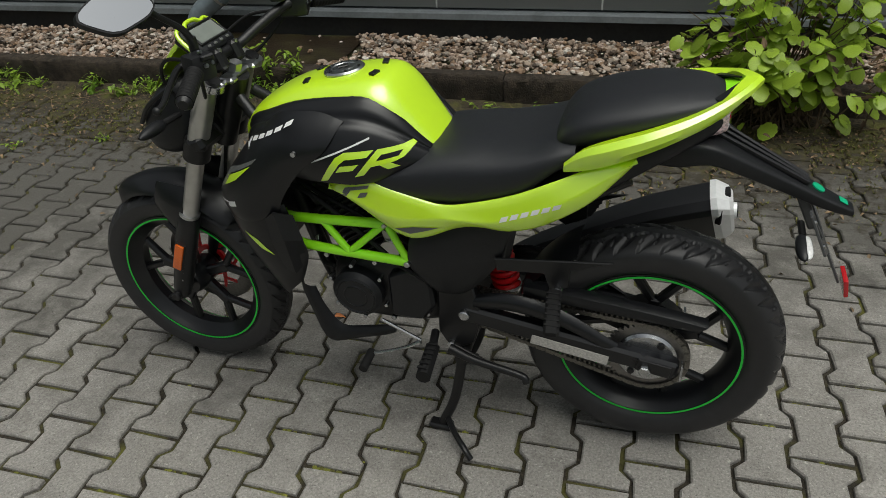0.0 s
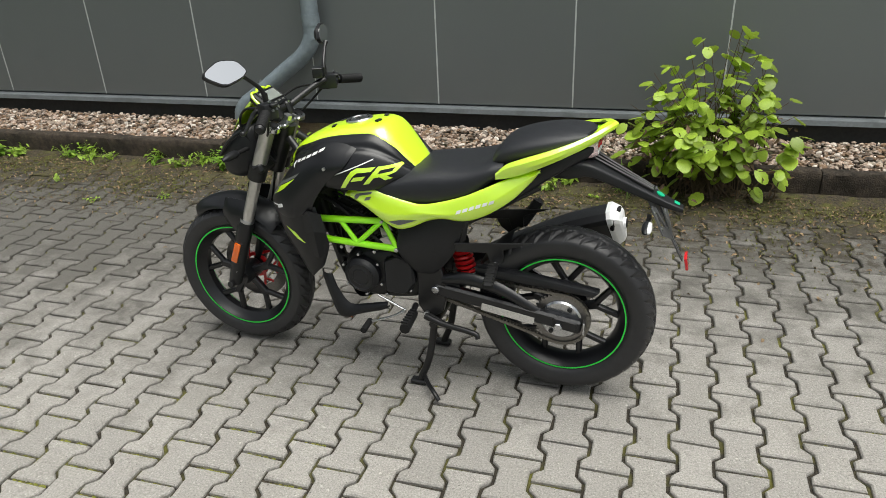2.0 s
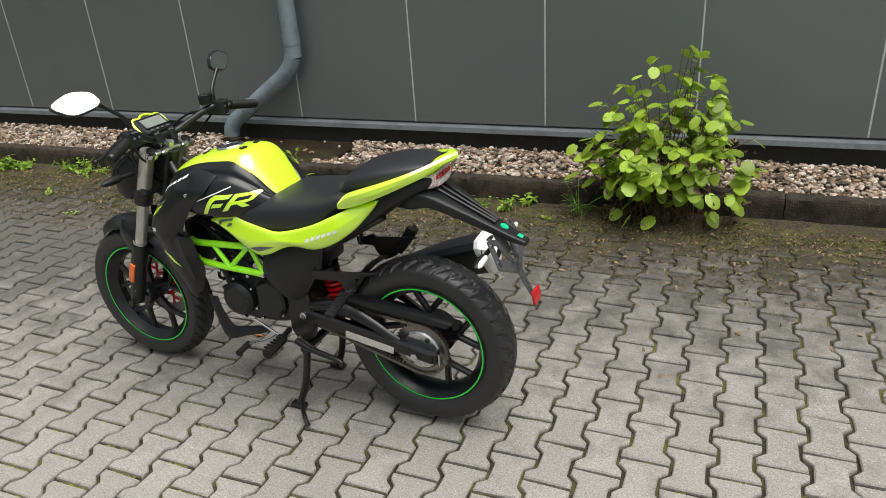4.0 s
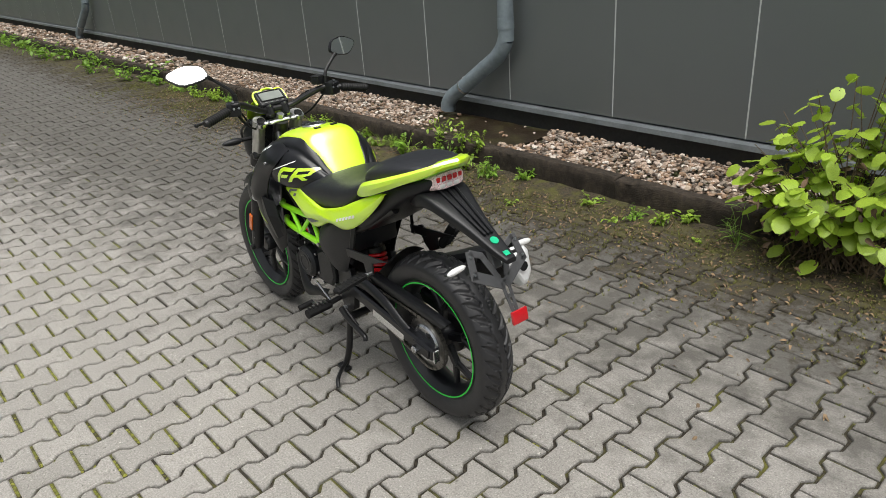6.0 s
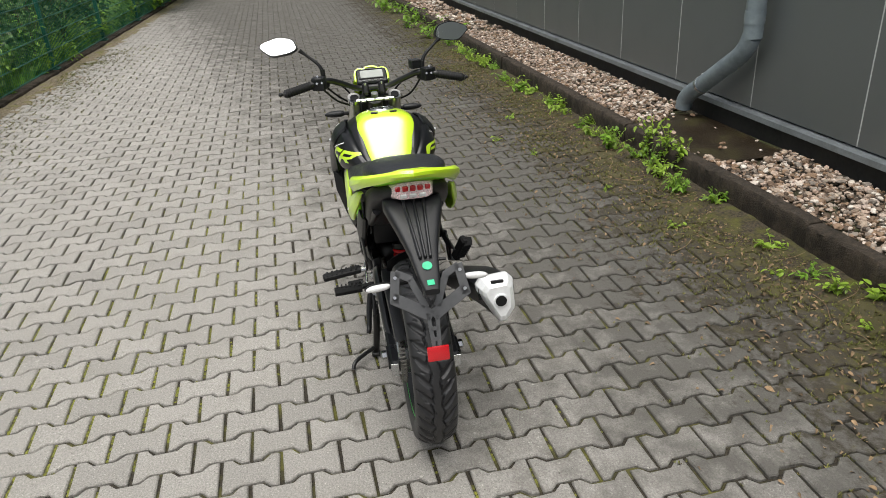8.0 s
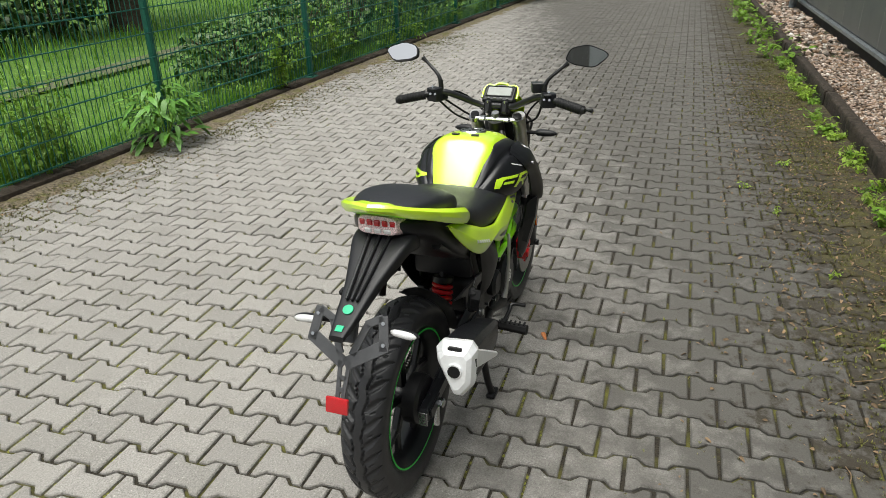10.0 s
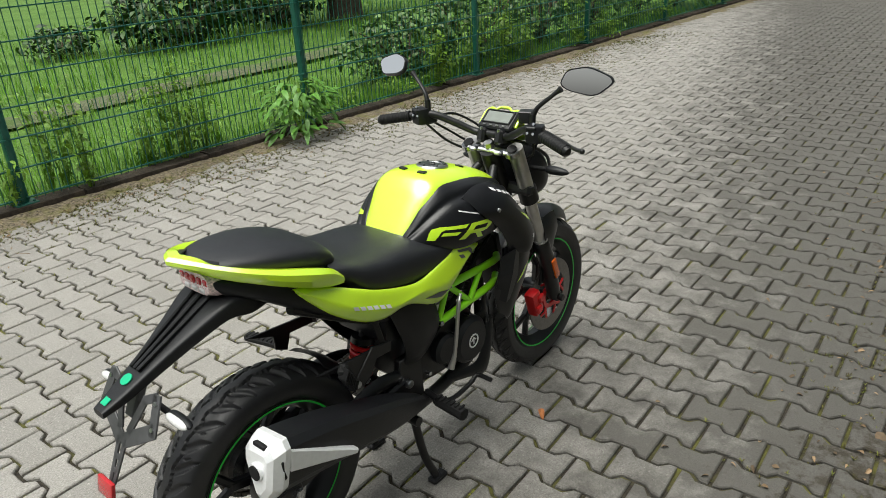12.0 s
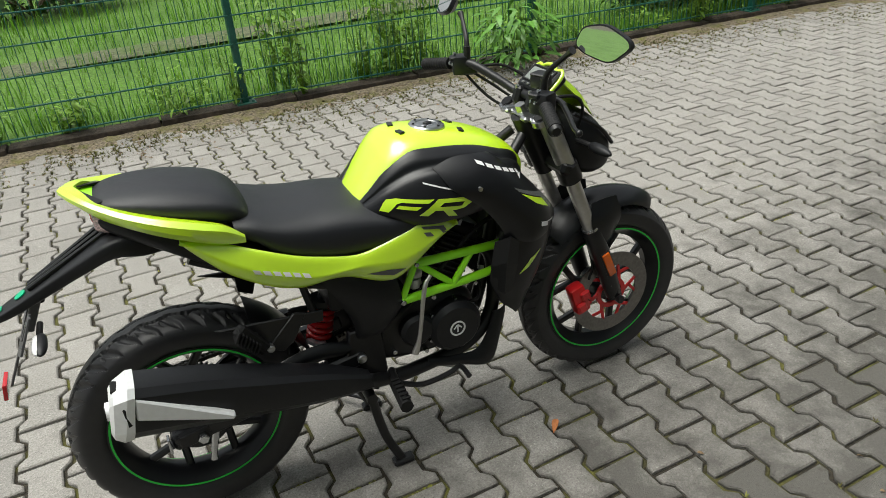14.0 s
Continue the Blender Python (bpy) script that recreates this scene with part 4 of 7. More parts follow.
for s in (1, -1):
    up = [(u, v, tank_top(u, v) + 0.003) for u, v in ((0.988, 0.062), (0.958, 0.078), (0.918, 0.090), (0.84, 0.098), (0.74, 0.103), (0.655, 0.103), (0.595, 0.095), (0.548, 0.080), (0.515, 0.062))]
    m1 = [(0.985, 0.098, 0.830), (0.95, 0.130, 0.866), (0.905, 0.154, 0.890), (0.83, 0.168, 0.902), (0.735, 0.173, 0.906), (0.655, 0.162, 0.900), (0.59, 0.142, 0.876), (0.545, 0.118, 0.850), (0.51, 0.094, 0.830)]
    m2 = [(0.98, 0.112, 0.80), (0.94, 0.152, 0.825), (0.885, 0.182, 0.84), (0.81, 0.197, 0.842), (0.735, 0.198, 0.842), (0.665, 0.190, 0.838), (0.605, 0.168, 0.834), (0.555, 0.138, 0.826), (0.512, 0.108, 0.816)]
    lo = [(0.97, 0.11, 0.77), (0.92, 0.150, 0.78), (0.86, 0.176, 0.785), (0.79, 0.190, 0.785), (0.735, 0.190, 0.784), (0.675, 0.182, 0.782), (0.615, 0.158, 0.788), (0.565, 0.130, 0.796), (0.515, 0.104, 0.802)]
    ridge = [tuple(np.array(p) + (np.array(q) - np.array(p)) * 0.40 + np.array([0, 0.003, 0.000])) for p, q in zip(up, m1)]
    step = [tuple(np.array(p) + (np.array(q) - np.array(p)) * 0.66 + np.array([0, -0.004, -0.003])) for p, q in zip(up, m1)]
    cover = part("tank_cover", shell([up, ridge, step, m1, m2, lo], 0.006, 4, 4, s), M_SATIN, bike, "satin black tank side cover")
    rows = [[(0.862, 0.140, 0.926), (0.81, 0.150, 0.936), (0.755, 0.150, 0.938), (0.700, 0.160, 0.926)],
            [(0.930, 0.142, 0.876), (0.865, 0.186, 0.890), (0.795, 0.203, 0.884), (0.735, 0.204, 0.868)],
            [(1.00, 0.142, 0.802), (0.94, 0.196, 0.814), (0.875, 0.216, 0.808), (0.808, 0.204, 0.802)],
            [(1.058, 0.140, 0.728), (1.005, 0.198, 0.735), (0.935, 0.222, 0.728), (0.862, 0.200, 0.728)],
            [(1.068, 0.142, 0.690), (1.01, 0.200, 0.682), (0.945, 0.222, 0.674), (0.874, 0.196, 0.690)]]
    sh = part("radiator_shroud", shell(rows, 0.010, 4, 5, s), M_SATIN, bike, "satin black angular radiator shroud")
    rows = [[(1.060, 0.145, 0.700), (1.010, 0.190, 0.700), (0.940, 0.208, 0.700), (0.868, 0.186, 0.708)],
            [(1.045, 0.150, 0.640), (1.000, 0.190, 0.645), (0.930, 0.206, 0.650), (0.858, 0.180, 0.656)],
            [(1.020, 0.145, 0.570), (0.985, 0.185, 0.575), (0.920, 0.198, 0.590), (0.850, 0.170, 0.604)],
            [(0.985, 0.140, 0.490), (0.955, 0.172, 0.495), (0.905, 0.184, 0.520), (0.846, 0.156, 0.548)],
            [(0.948, 0.135, 0.405), (0.932, 0.150, 0.410), (0.912, 0.155, 0.430), (0.880, 0.146, 0.458)]]
    part("lower_blade", shell(rows, 0.008, 4, 5, s), M_SATIN, sh, "satin black lower shroud blade")
    rows = [[(0.912, 0.216, 0.680), (0.880, 0.220, 0.705), (0.846, 0.188, 0.682)], [(0.905, 0.212, 0.610), (0.870, 0.212, 0.628), (0.838, 0.178, 0.606)], [(0.902, 0.188, 0.515), (0.876, 0.182, 0.505), (0.852, 0.152, 0.522)]]
    scoop = part("shroud_scoop", shell(rows, 0.010, 1, 1, s), M_PLASTIC, sh, "matt black scoop", sharp=10)
    tb = tube([(0.80, s * 0.19, 0.862), (0.80, s * 0.216, 0.862)], 0.006, 1, 10)
    part("shroud_bolt", tb, M_STEEL, sh)
    # yellow side panel
    col = [((0.760, 0.766), (0.752, 0.756)), ((0.715, 0.782), (0.690, 0.722)), ((0.678, 0.794), (0.588, 0.654)), ((0.610, 0.774), (0.530, 0.654)), ((0.540, 0.757), (0.452, 0.692)), ((0.480, 0.750), (0.395, 0.704)), ((0.410, 0.766), (0.332, 0.703)), ((0.330, 0.793), (0.260, 0.728)), ((0.255, 0.828), (0.178, 0.783)), ((0.170, 0.866), (0.125, 0.836)), ((0.092, 0.892), (0.086, 0.884))]
    vt = [0.150, 0.158, 0.162, 0.163, 0.164, 0.166, 0.168, 0.168, 0.164, 0.150, 0.138]
    rows = []
    for f, dv in ((0, -0.004), (0.10, 0.005), (0.45, 0.014), (0.62, 0.017), (0.90, 0.010), (1.0, 0.001)):
        rows.append([(a[0] + (b[0] - a[0]) * f, v + dv, a[1] + (b[1] - a[1]) * f) for (a, b), v in zip(col, vt)])
    sp = part("side_panel", shell(rows, 0.006, 3, 4, s), M_YELLOW, bike, "neon yellow side panel")
    # black middle cover
    cut = 0.0 if s > 0 else 0.045
    rows = [[(0.585, 0.134, 0.632), (0.52, 0.142, 0.664), (0.445, 0.148, 0.690), (0.335 + cut, 0.144, 0.692)],
            [(0.590, 0.145, 0.575), (0.53, 0.155, 0.590), (0.46 + cut / 2, 0.155, 0.605), (0.355 + cut * 1.4, 0.140, 0.610)],
            [(0.585, 0.138, 0.535), (0.54, 0.148, 0.535), (0.48 + cut / 2, 0.146, 0.530), (0.405 + cut, 0.130, 0.530)],
            [(0.545, 0.118, 0.470), (0.52, 0.128, 0.468), (0.485, 0.126, 0.466), (0.455, 0.115, 0.466)]]
    part("middle_cover", shell(rows, 0.008, 4, 4, s), M_PLASTIC, bike, "matt black plastic middle cover")
    part("frame_pivot_plate", plate([(0.53, 0.49), (0.44, 0.49), (0.42, 0.40), (0.44, 0.31), (0.50, 0.27), (0.535, 0.33)], s * 0.085, s * 0.112, 0.004), M_BLACKMETAL, bike)
    part("pivot_bolt", disc(0.014, s * 0.11, s * 0.128, (0.462, 0, 0.405), 12, 0.003), M_STEEL, bike)



def decal(name, polys, target, s, mat, parent, label=""):
    """Thin stickers: outlines of (u, z) points laid on the side surface of a panel."""
    dep = bmesh.new()
    dep.from_mesh(target.data)
    tree_ = BVHTree.FromBMesh(dep)
    for poly in polys:
        b = bmesh.new()
        b.faces.new([b.verts.new((u, 0, z)) for u, z in poly])
        bmesh.ops.triangulate(b, faces=b.faces[:])
        for _ in range(2):
            bmesh.ops.subdivide_edges(b, edges=[e for e in b.edges if e.calc_length() > 0.012], cuts=1)
            bmesh.ops.triangulate(b, faces=b.faces[:])
        for v in b.verts:
            hit, nor, _, _ = tree_.ray_cast(Vector((v.co.x, s * 0.6, v.co.z)), Vector((0, -s, 0)))
            if hit is None:
                hit, nor, _, _ = tree_.find_nearest(Vector((v.co.x, s * 0.19, v.co.z)))
            v.co = hit + Vector((0, s * 0.0016, 0.0006))
        part(name, b, mat, parent, label, sharp=60)
    dep.free()


for s in (1, -1):
    cov = [o for o in bike.children if o.name.startswith("tank_cover") and o.data.vertices[0].co.y * s > 0][0]
    shr = [o for o in bike.children if o.name.startswith("radiator_shroud") and o.data.vertices[0].co.y * s > 0][0]
    pan = [o for o in bike.children if o.name.startswith("side_panel") and o.data.vertices[0].co.y * s > 0][0]
    bld = [o for o in shr.children if o.name.startswith("lower_blade")][0]
    strokes = [[(0, 0), (1.0, 0), (1.75, 2.5), (2.25, 3.05), (4.9, 3.05), (5.3, 4), (1.7, 4), (0.85, 3.4), (0.5, 2.3)], [(1.7, 1.3), (3.9, 1.3), (4.3, 2.2), (2.0, 2.2)],
               [(4.5, 0), (5.6, 0), (6.8, 4), (5.7, 4)], [(6.52, 3.1), (8.9, 3.1), (9.3, 4), (6.8, 4)], [(6.0, 1.35), (8.6, 1.35), (8.9, 2.2), (6.26, 2.2)],
               [(8.6, 1.35), (9.5, 1.7), (10.0, 3.2), (9.3, 4), (8.9, 3.1), (8.9, 2.2)], [(7.0, 1.35), (8.2, 1.35), (9.6, 0), (8.3, 0)]]
    b0, b1, t0, t1 = ((0.756, 0.790), (0.573, 0.829), (0.700, 0.864), (0.556, 0.872)) if s > 0 else ((0.556, 0.836), (0.748, 0.795), (0.584, 0.867), (0.788, 0.842))
    mark = []
    for q in strokes:
        mark.append([])
        for a, b in q:
            f, h = (a - 0.3 * b) / (9.9 - 0.375 * b), b / 4
            mark[-1].append(tuple((b0[k] + (b1[k] - b0[k]) * f) * (1 - h) + (t0[k] + (t1[k] - t0[k]) * f) * h for k in (0, 1)))
    decal("yellow_mark", mark, cov, s, M_YELLOW, cov, "large neon yellow slanted mark")
    decal("thin_line", [[(0.786, 0.830), (0.640, 0.889), (0.640, 0.893), (0.786, 0.834)]] if s > 0 else [[(0.815, 0.836), (0.665, 0.893), (0.665, 0.897), (0.815, 0.840)]], cov, s, M_WHITE, cov, "thin pale line of lettering")
    decal("white_bar", [[(0.932 - 0.024 * i, 0.857 + 0.0115 * i), (0.950 - 0.024 * i, 0.849 + 0.0115 * i), (0.947 - 0.024 * i, 0.858 + 0.0115 * i), (0.929 - 0.024 * i, 0.866 + 0.0115 * i)] for i in range(6)], shr, s, M_WHITE, shr, "white brand bar")
    decal("yellow_flash", [[(1.034, 0.736), (1.012, 0.766), (0.920, 0.816), (0.970, 0.774)]], shr, s, M_YELLOW, shr, "neon yellow flash")
    decal("grey_flash", [[(1.040, 0.735), (1.008, 0.782), (0.900, 0.837), (0.915, 0.822), (0.998, 0.776), (1.024, 0.738)]], shr, s, M_GREYDECAL, shr, "grey hatched flash")
    decal("white_mark", [[(1.030, 0.708), (1.002, 0.713), (1.003, 0.717), (1.031, 0.712)], [(1.000, 0.703), (0.974, 0.712), (0.976, 0.724), (1.002, 0.716)]], shr, s, M_WHITE, shr, "small white mark")
    decal("yellow_flash", [[(0.985, 0.632), (0.950, 0.614), (0.915, 0.568), (0.945, 0.586)]], bld, s, M_YELLOW, bld, "thin yellow flash")
    decal("dark_wedge", [[(0.598, 0.678), (0.552, 0.690), (0.492, 0.694), (0.525, 0.681), (0.562, 0.668)]], pan, s, M_GREYDECAL, pan, "dark hatched wedge")
    decal("dark_mark", [[(0.722, 0.748), (0.712, 0.766), (0.652, 0.778), (0.656, 0.770), (0.698, 0.761), (0.708, 0.748)], [(0.682, 0.746), (0.674, 0.758), (0.655, 0.762), (0.662, 0.750)]], pan, s, M_GREYDECAL, pan, "small dark mark")
    decal("white_bar", [[(0.338 - 0.022 * i, 0.738 + 0.0085 * i), (0.354 - 0.022 * i, 0.732 + 0.0085 * i), (0.350 - 0.022 * i, 0.744 + 0.0085 * i), (0.334 - 0.022 * i, 0.750 + 0.0085 * i)] for i in range(6)], pan, s, M_WHITE, pan, "white brand bar")


# seats
rider = part("rider_seat", loft([ring(0.70, 0.140, 0.792, 0.748, e=4), ring(0.655, 0.158, 0.806, 0.744, e=4), ring(0.60, 0.163, 0.824, 0.730, e=3.6), ring(0.52, 0.163, 0.850, 0.716, e=3.2), ring(0.45, 0.162, 0.862, 0.716, e=3.2), ring(0.38, 0.162, 0.868, 0.734, e=3.2), ring(0.31, 0.160, 0.880, 0.768, e=3.2), ring(0.25, 0.152, 0.900, 0.82, e=2.7), ring(0.21, 0.14, 0.908, 0.84, e=2.6)], 5), M_SEAT, bike, "black vinyl rider seat")
pill = part("pillion_seat", loft([ring(0.262, 0.056, 0.892, 0.868, e=2.6), ring(0.248, 0.106, 0.922, 0.866, e=2.8), ring(0.215, 0.124, 0.952, 0.872, e=2.8), ring(0.16, 0.130, 0.974, 0.884, e=2.7), ring(0.09, 0.127, 0.990, 0.905, e=2.6), ring(0.02, 0.110, 0.996, 0.932, e=2.6), ring(-0.03, 0.086, 0.994, 0.957, e=2.5), ring(-0.062, 0.052, 0.986, 0.976, e=2.4)], 5), M_SEAT, bike, "raised black vinyl pillion seat")

# tail
for s in (1, -1):
    path = [(0.228, 0.160, 0.862), (0.19, 0.171, 0.884), (0.14, 0.176, 0.903), (0.07, 0.168, 0.929), (0.0, 0.142, 0.956), (-0.055, 0.100, 0.977), (-0.100, 0.048, 0.995), (-0.124, 0.0, 1.002)]
    hh = [0.010, 0.023, 0.025, 0.022, 0.018, 0.016, 0.014, 0.013]
    inw = [0.012, 0.030, 0.042, 0.044, 0.040, 0.036, 0.034, 0.034]
    grid = []
    for (u, v, z), h, w in zip(path, hh, inw):
        fu = 0.0 if u > -0.05 else (-0.05 - u) / 0.06
        iu, iv = w * min(1, fu), w * (1 - 0.9 * min(1, fu))
        vi = max(0.0, v - iv)
        grid.append([(u, s * v, z - 0.2 * h), (u, s * v, z + 0.5 * h), (u + iu * 0.25, s * (v - (v - vi) * 0.3), z + h), (u + iu, s * vi, z + h * 0.75), (u + iu, s * vi, z - h * 0.6), (u + iu * 0.3, s * (v - (v - vi) * 0.3), z - h)])
    part("tail_rail", skin(spline(grid, 5), True, True), M_YELLOW, bike, "neon yellow tail fairing")
deck = part("tail_deck", loft([ring(-0.005, 0.118, 0.966, 0.936, e=4), ring(-0.045, 0.098, 0.982, 0.954, e=4), ring(-0.09, 0.045, 1.000, 0.978, e=4), ring(-0.112, 0.012, 1.005, 0.988, e=3)], 3), M_GREEN, bike, "green tail deck")
bm = bmesh.new()
for s in (1, -1):
    bar((-0.045, s * 0.072, 0.9865), (-0.092, s * 0.018, 1.0045), 0.026, 0.003, 0.001, bm=bm)
part("tail_chevron", bm, M_SATIN, deck, "black chevron decal")
under = part("under_tail", loft([ring(0.36, 0.115, 0.76, 0.665, e=4), ring(0.28, 0.128, 0.81, 0.690, e=4), ring(0.18, 0.132, 0.87, 0.755, e=4), ring(0.09, 0.130, 0.908, 0.825, e=4), ring(0.02, 0.115, 0.94, 0.872, e=3.5), ring(-0.035, 0.080, 0.952, 0.90, e=3.2), ring(-0.06, 0.06, 0.960, 0.918, e=3)], 4), M_PLASTIC, bike, "black under-tail")
tl = part("tail_light", loft([ring(-0.005, 0.068, 0.958, 0.902, e=4), ring(-0.043, 0.066, 0.962, 0.902, e=4), ring(-0.070, 0.056, 0.964, 0.912, e=4)], 3), M_TAILLENS, bike, "clear tail light with red segments")
for i in range(5):
    part("red_segment", box((-0.064 - 0.004 * (1 - abs(i - 2) / 2), (i - 2) * 0.022, 0.945), (0.016, 0.017, 0.018), (0, -10, 0), 0.003), M_REDLENS, tl, "red lamp segment")
for i in range(3):
    part("clear_segment", box((-0.066, (i - 1) * 0.028, 0.922), (0.014, 0.022, 0.014), (0, -10, 0), 0.003), M_CLEAR, tl, "clear lamp segment")


# rear mudguard, number plate holder
mg = part("rear_mudguard", loft([ring(0.07, 0.062, 0.880, 0.83, e=4), ring(0.01, 0.086, 0.905, 0.838, e=5), ring(-0.05, 0.086, 0.900, 0.850, e=5), ring(-0.12, 0.066, 0.864, 0.822, e=5), ring(-0.20, 0.044, 0.820, 0.785, e=5), ring(-0.285, 0.030, 0.776, 0.750, e=5), ring(-0.338, 0.020, 0.752, 0.735, e=4)], 4), M_PLASTIC, bike, "black ribbed rear mudguard")
for v in (-1, 0, 1):
    part("mudguard_rib", bar((-0.05, v * 0.030, 0.905), (-0.245, v * 0.014, 0.802), 0.009, 0.012, 0.003), M_SATIN, mg)
part("round_sticker", tube([(-0.2655, 0.0, 0.7865), (-0.2668, 0, 0.7890)], 0.014, 1, 20), M_TEAL, mg, "round green sticker")
part("square_sticker", box((-0.318, 0.0, 0.7625), (0.018, 0.02, 0.002), (0, -25, 0), 0.0005), M_TEAL, mg)
HM = pose(-0.250, 0, 0.768, 0, 0, 0) @ pose(0, 0, 0, 0, 27, 0)
hold = part("plate_holder", box((0.01, 0, -0.03), (0.02, 0.035, 0.09), bevel=0.004), M_HOLDER, bike, "dark grey metal number plate holder")
hold.data.transform(HM)
for a, b, w in (((0.088, 0.006), (0.102, -0.082), 0.026), ((-0.088, 0.006), (-0.102, -0.082), 0.026), ((0.106, -0.066), (0.0, -0.130), 0.034), ((-0.106, -0.066), (0.0, -0.130), 0.034),
                ((0.045, -0.022), (0.090, 0.002), 0.020), ((-0.045, -0.022), (-0.090, 0.002), 0.020), ((0.016, -0.105), (0.050, -0.02), 0.020), ((-0.016, -0.105), (-0.050, -0.02), 0.020),
                ((0.013, -0.12), (0.007, -0.225), 0.012), ((-0.013, -0.12), (-0.007, -0.225), 0.012), ((0.012, -0.165), (-0.012, -0.165), 0.012), ((0.010, -0.195), (-0.010, -0.195), 0.012)):
    o = part("holder_strut", bar((0, a[0], a[1]), (0, b[0], b[1]), 0.005, w, 0.001), M_HOLDER, hold)
    o.data.transform(HM)
for s in (1, -1):
    for z in (-0.012, -0.066):
        part("holder_bolt", tube([(-0.002, s * (0.090 - z * 0.14), z), (-0.006, s * (0.090 - z * 0.14), z)], 0.005, 1, 8), M_STEEL, hold).data.transform(HM)
part("rear_reflector", box((-0.366, 0.0, 0.565), (0.010, 0.062, 0.042), (0, 12, 0), 0.003, seg=2), M_REDLENS, bike, "red rear reflector")
for s in (1, -1):
    ri = part("rear_indicator", tube([(-0.240, s * 0.055, 0.733), (-0.240, s * 0.105, 0.731)], 0.007, 1, 10), M_RUBBER, bike, "slim rear indicator with clear lens")
    part("indicator_body", loft([[(-0.238 + 0.013 * math.cos(t) * k, s * (0.10 + d), 0.730 - d * 0.08 + 0.010 * math.sin(t) * k) for t in np.linspace(0, 2 * math.pi, 14, endpoint=False)] for d, k in ((0, 0.4), (0.012, 0.95), (0.045, 1.1), (0.068, 0.8), (0.078, 0.25))], 3), M_PLASTIC, ri)
    part("indicator_lens", loft([[(-0.246 + 0.009 * math.cos(t) * k, s * (0.104 + d), 0.7305 - d * 0.08 + 0.0095 * math.sin(t) * k) for t in np.linspace(0, 2 * math.pi, 14, endpoint=False)] for d, k in ((0, 0.4), (0.012, 0.95), (0.045, 1.1), (0.062, 0.8), (0.070, 0.25))], 3), M_CLEAR, ri, "clear indicator lens")

# trellis frame
for s in (1, -1):
    fr = part("trellis_frame", tube([(0.93, s * 0.105, 0.640), (0.878, s * 0.128, 0.643), (0.636, s * 0.136, 0.660)], 0.0125, 3, 14), M_GREEN, bike, "neon green trellis frame tubes")
    part("lower_tube", tube([(0.93, s * 0.10, 0.568), (0.857, s * 0.128, 0.564), (0.590, s * 0.136, 0.558)], 0.0125, 3, 14), M_GREEN, fr)
    for a, b in (((0.802, 0.646), (0.742, 0.564)), ((0.742, 0.564), (0.642, 0.658)), ((0.638, 0.660), (0.590, 0.558))):
        part("strut", tube([(a[0], s * 0.134, a[1]), (b[0], s * 0.135, b[1])], 0.0095, 1, 12), M_GREEN, fr)
    part("frame_bolt", disc(0.008, s * 0.142, s * 0.152, (0.590, 0, 0.558), 10, 0.002), M_STEEL, fr)
    part("frame_bolt", disc(0.006, s * 0.142, s * 0.151, (0.638, 0, 0.660), 10, 0.002), M_STEEL, fr)
    part("main_tube", tube([(1.03, s * 0.03, 0.90), (0.90, s * 0.08, 0.80), (0.66, s * 0.11, 0.70), (0.40, s * 0.11, 0.66), (0.10, s * 0.10, 0.82)], 0.014, 4, 12), M_BLACKMETAL, fr)

# engine
eng = part("engine", loft([ring(0.83, 0.07, 0.47, 0.36, e=4), ring(0.80, 0.095, 0.50, 0.335, e=5), ring(0.72, 0.105, 0.53, 0.325, e=5), ring(0.60, 0.105, 0.54, 0.33, e=5), ring(0.52, 0.095, 0.52, 0.35, e=5), ring(0.49, 0.07, 0.48, 0.38, e=4)], 3), M_BLACKMETAL, bike, "black single-cylinder engine")
for i in range(11):
    t = i / 10
    part("cooling_fin", box((0.725 + 0.085 * t, 0, 0.53 + 0.13 * t), (0.125, 0.145 - 0.01 * (i % 2), 0.006), (0, 33, 0), 0.002), M_BLACKMETAL, eng)
part("cylinder", box((0.768, 0, 0.597), (0.10, 0.11, 0.15), (0, 33, 0), 0.006), M_BLACKMETAL, eng)
part("cylinder_head", box((0.822, 0, 0.675), (0.11, 0.12, 0.05), (0, 33, 0), 0.012, seg=2), M_BLACKMETAL, eng)
part("intake", tube([(0.70, 0.02, 0.64), (0.64, 0.03, 0.65), (0.58, 0.03, 0.64)], [0.022, 0.028, 0.034], 3, 16), M_RUBBER, eng)
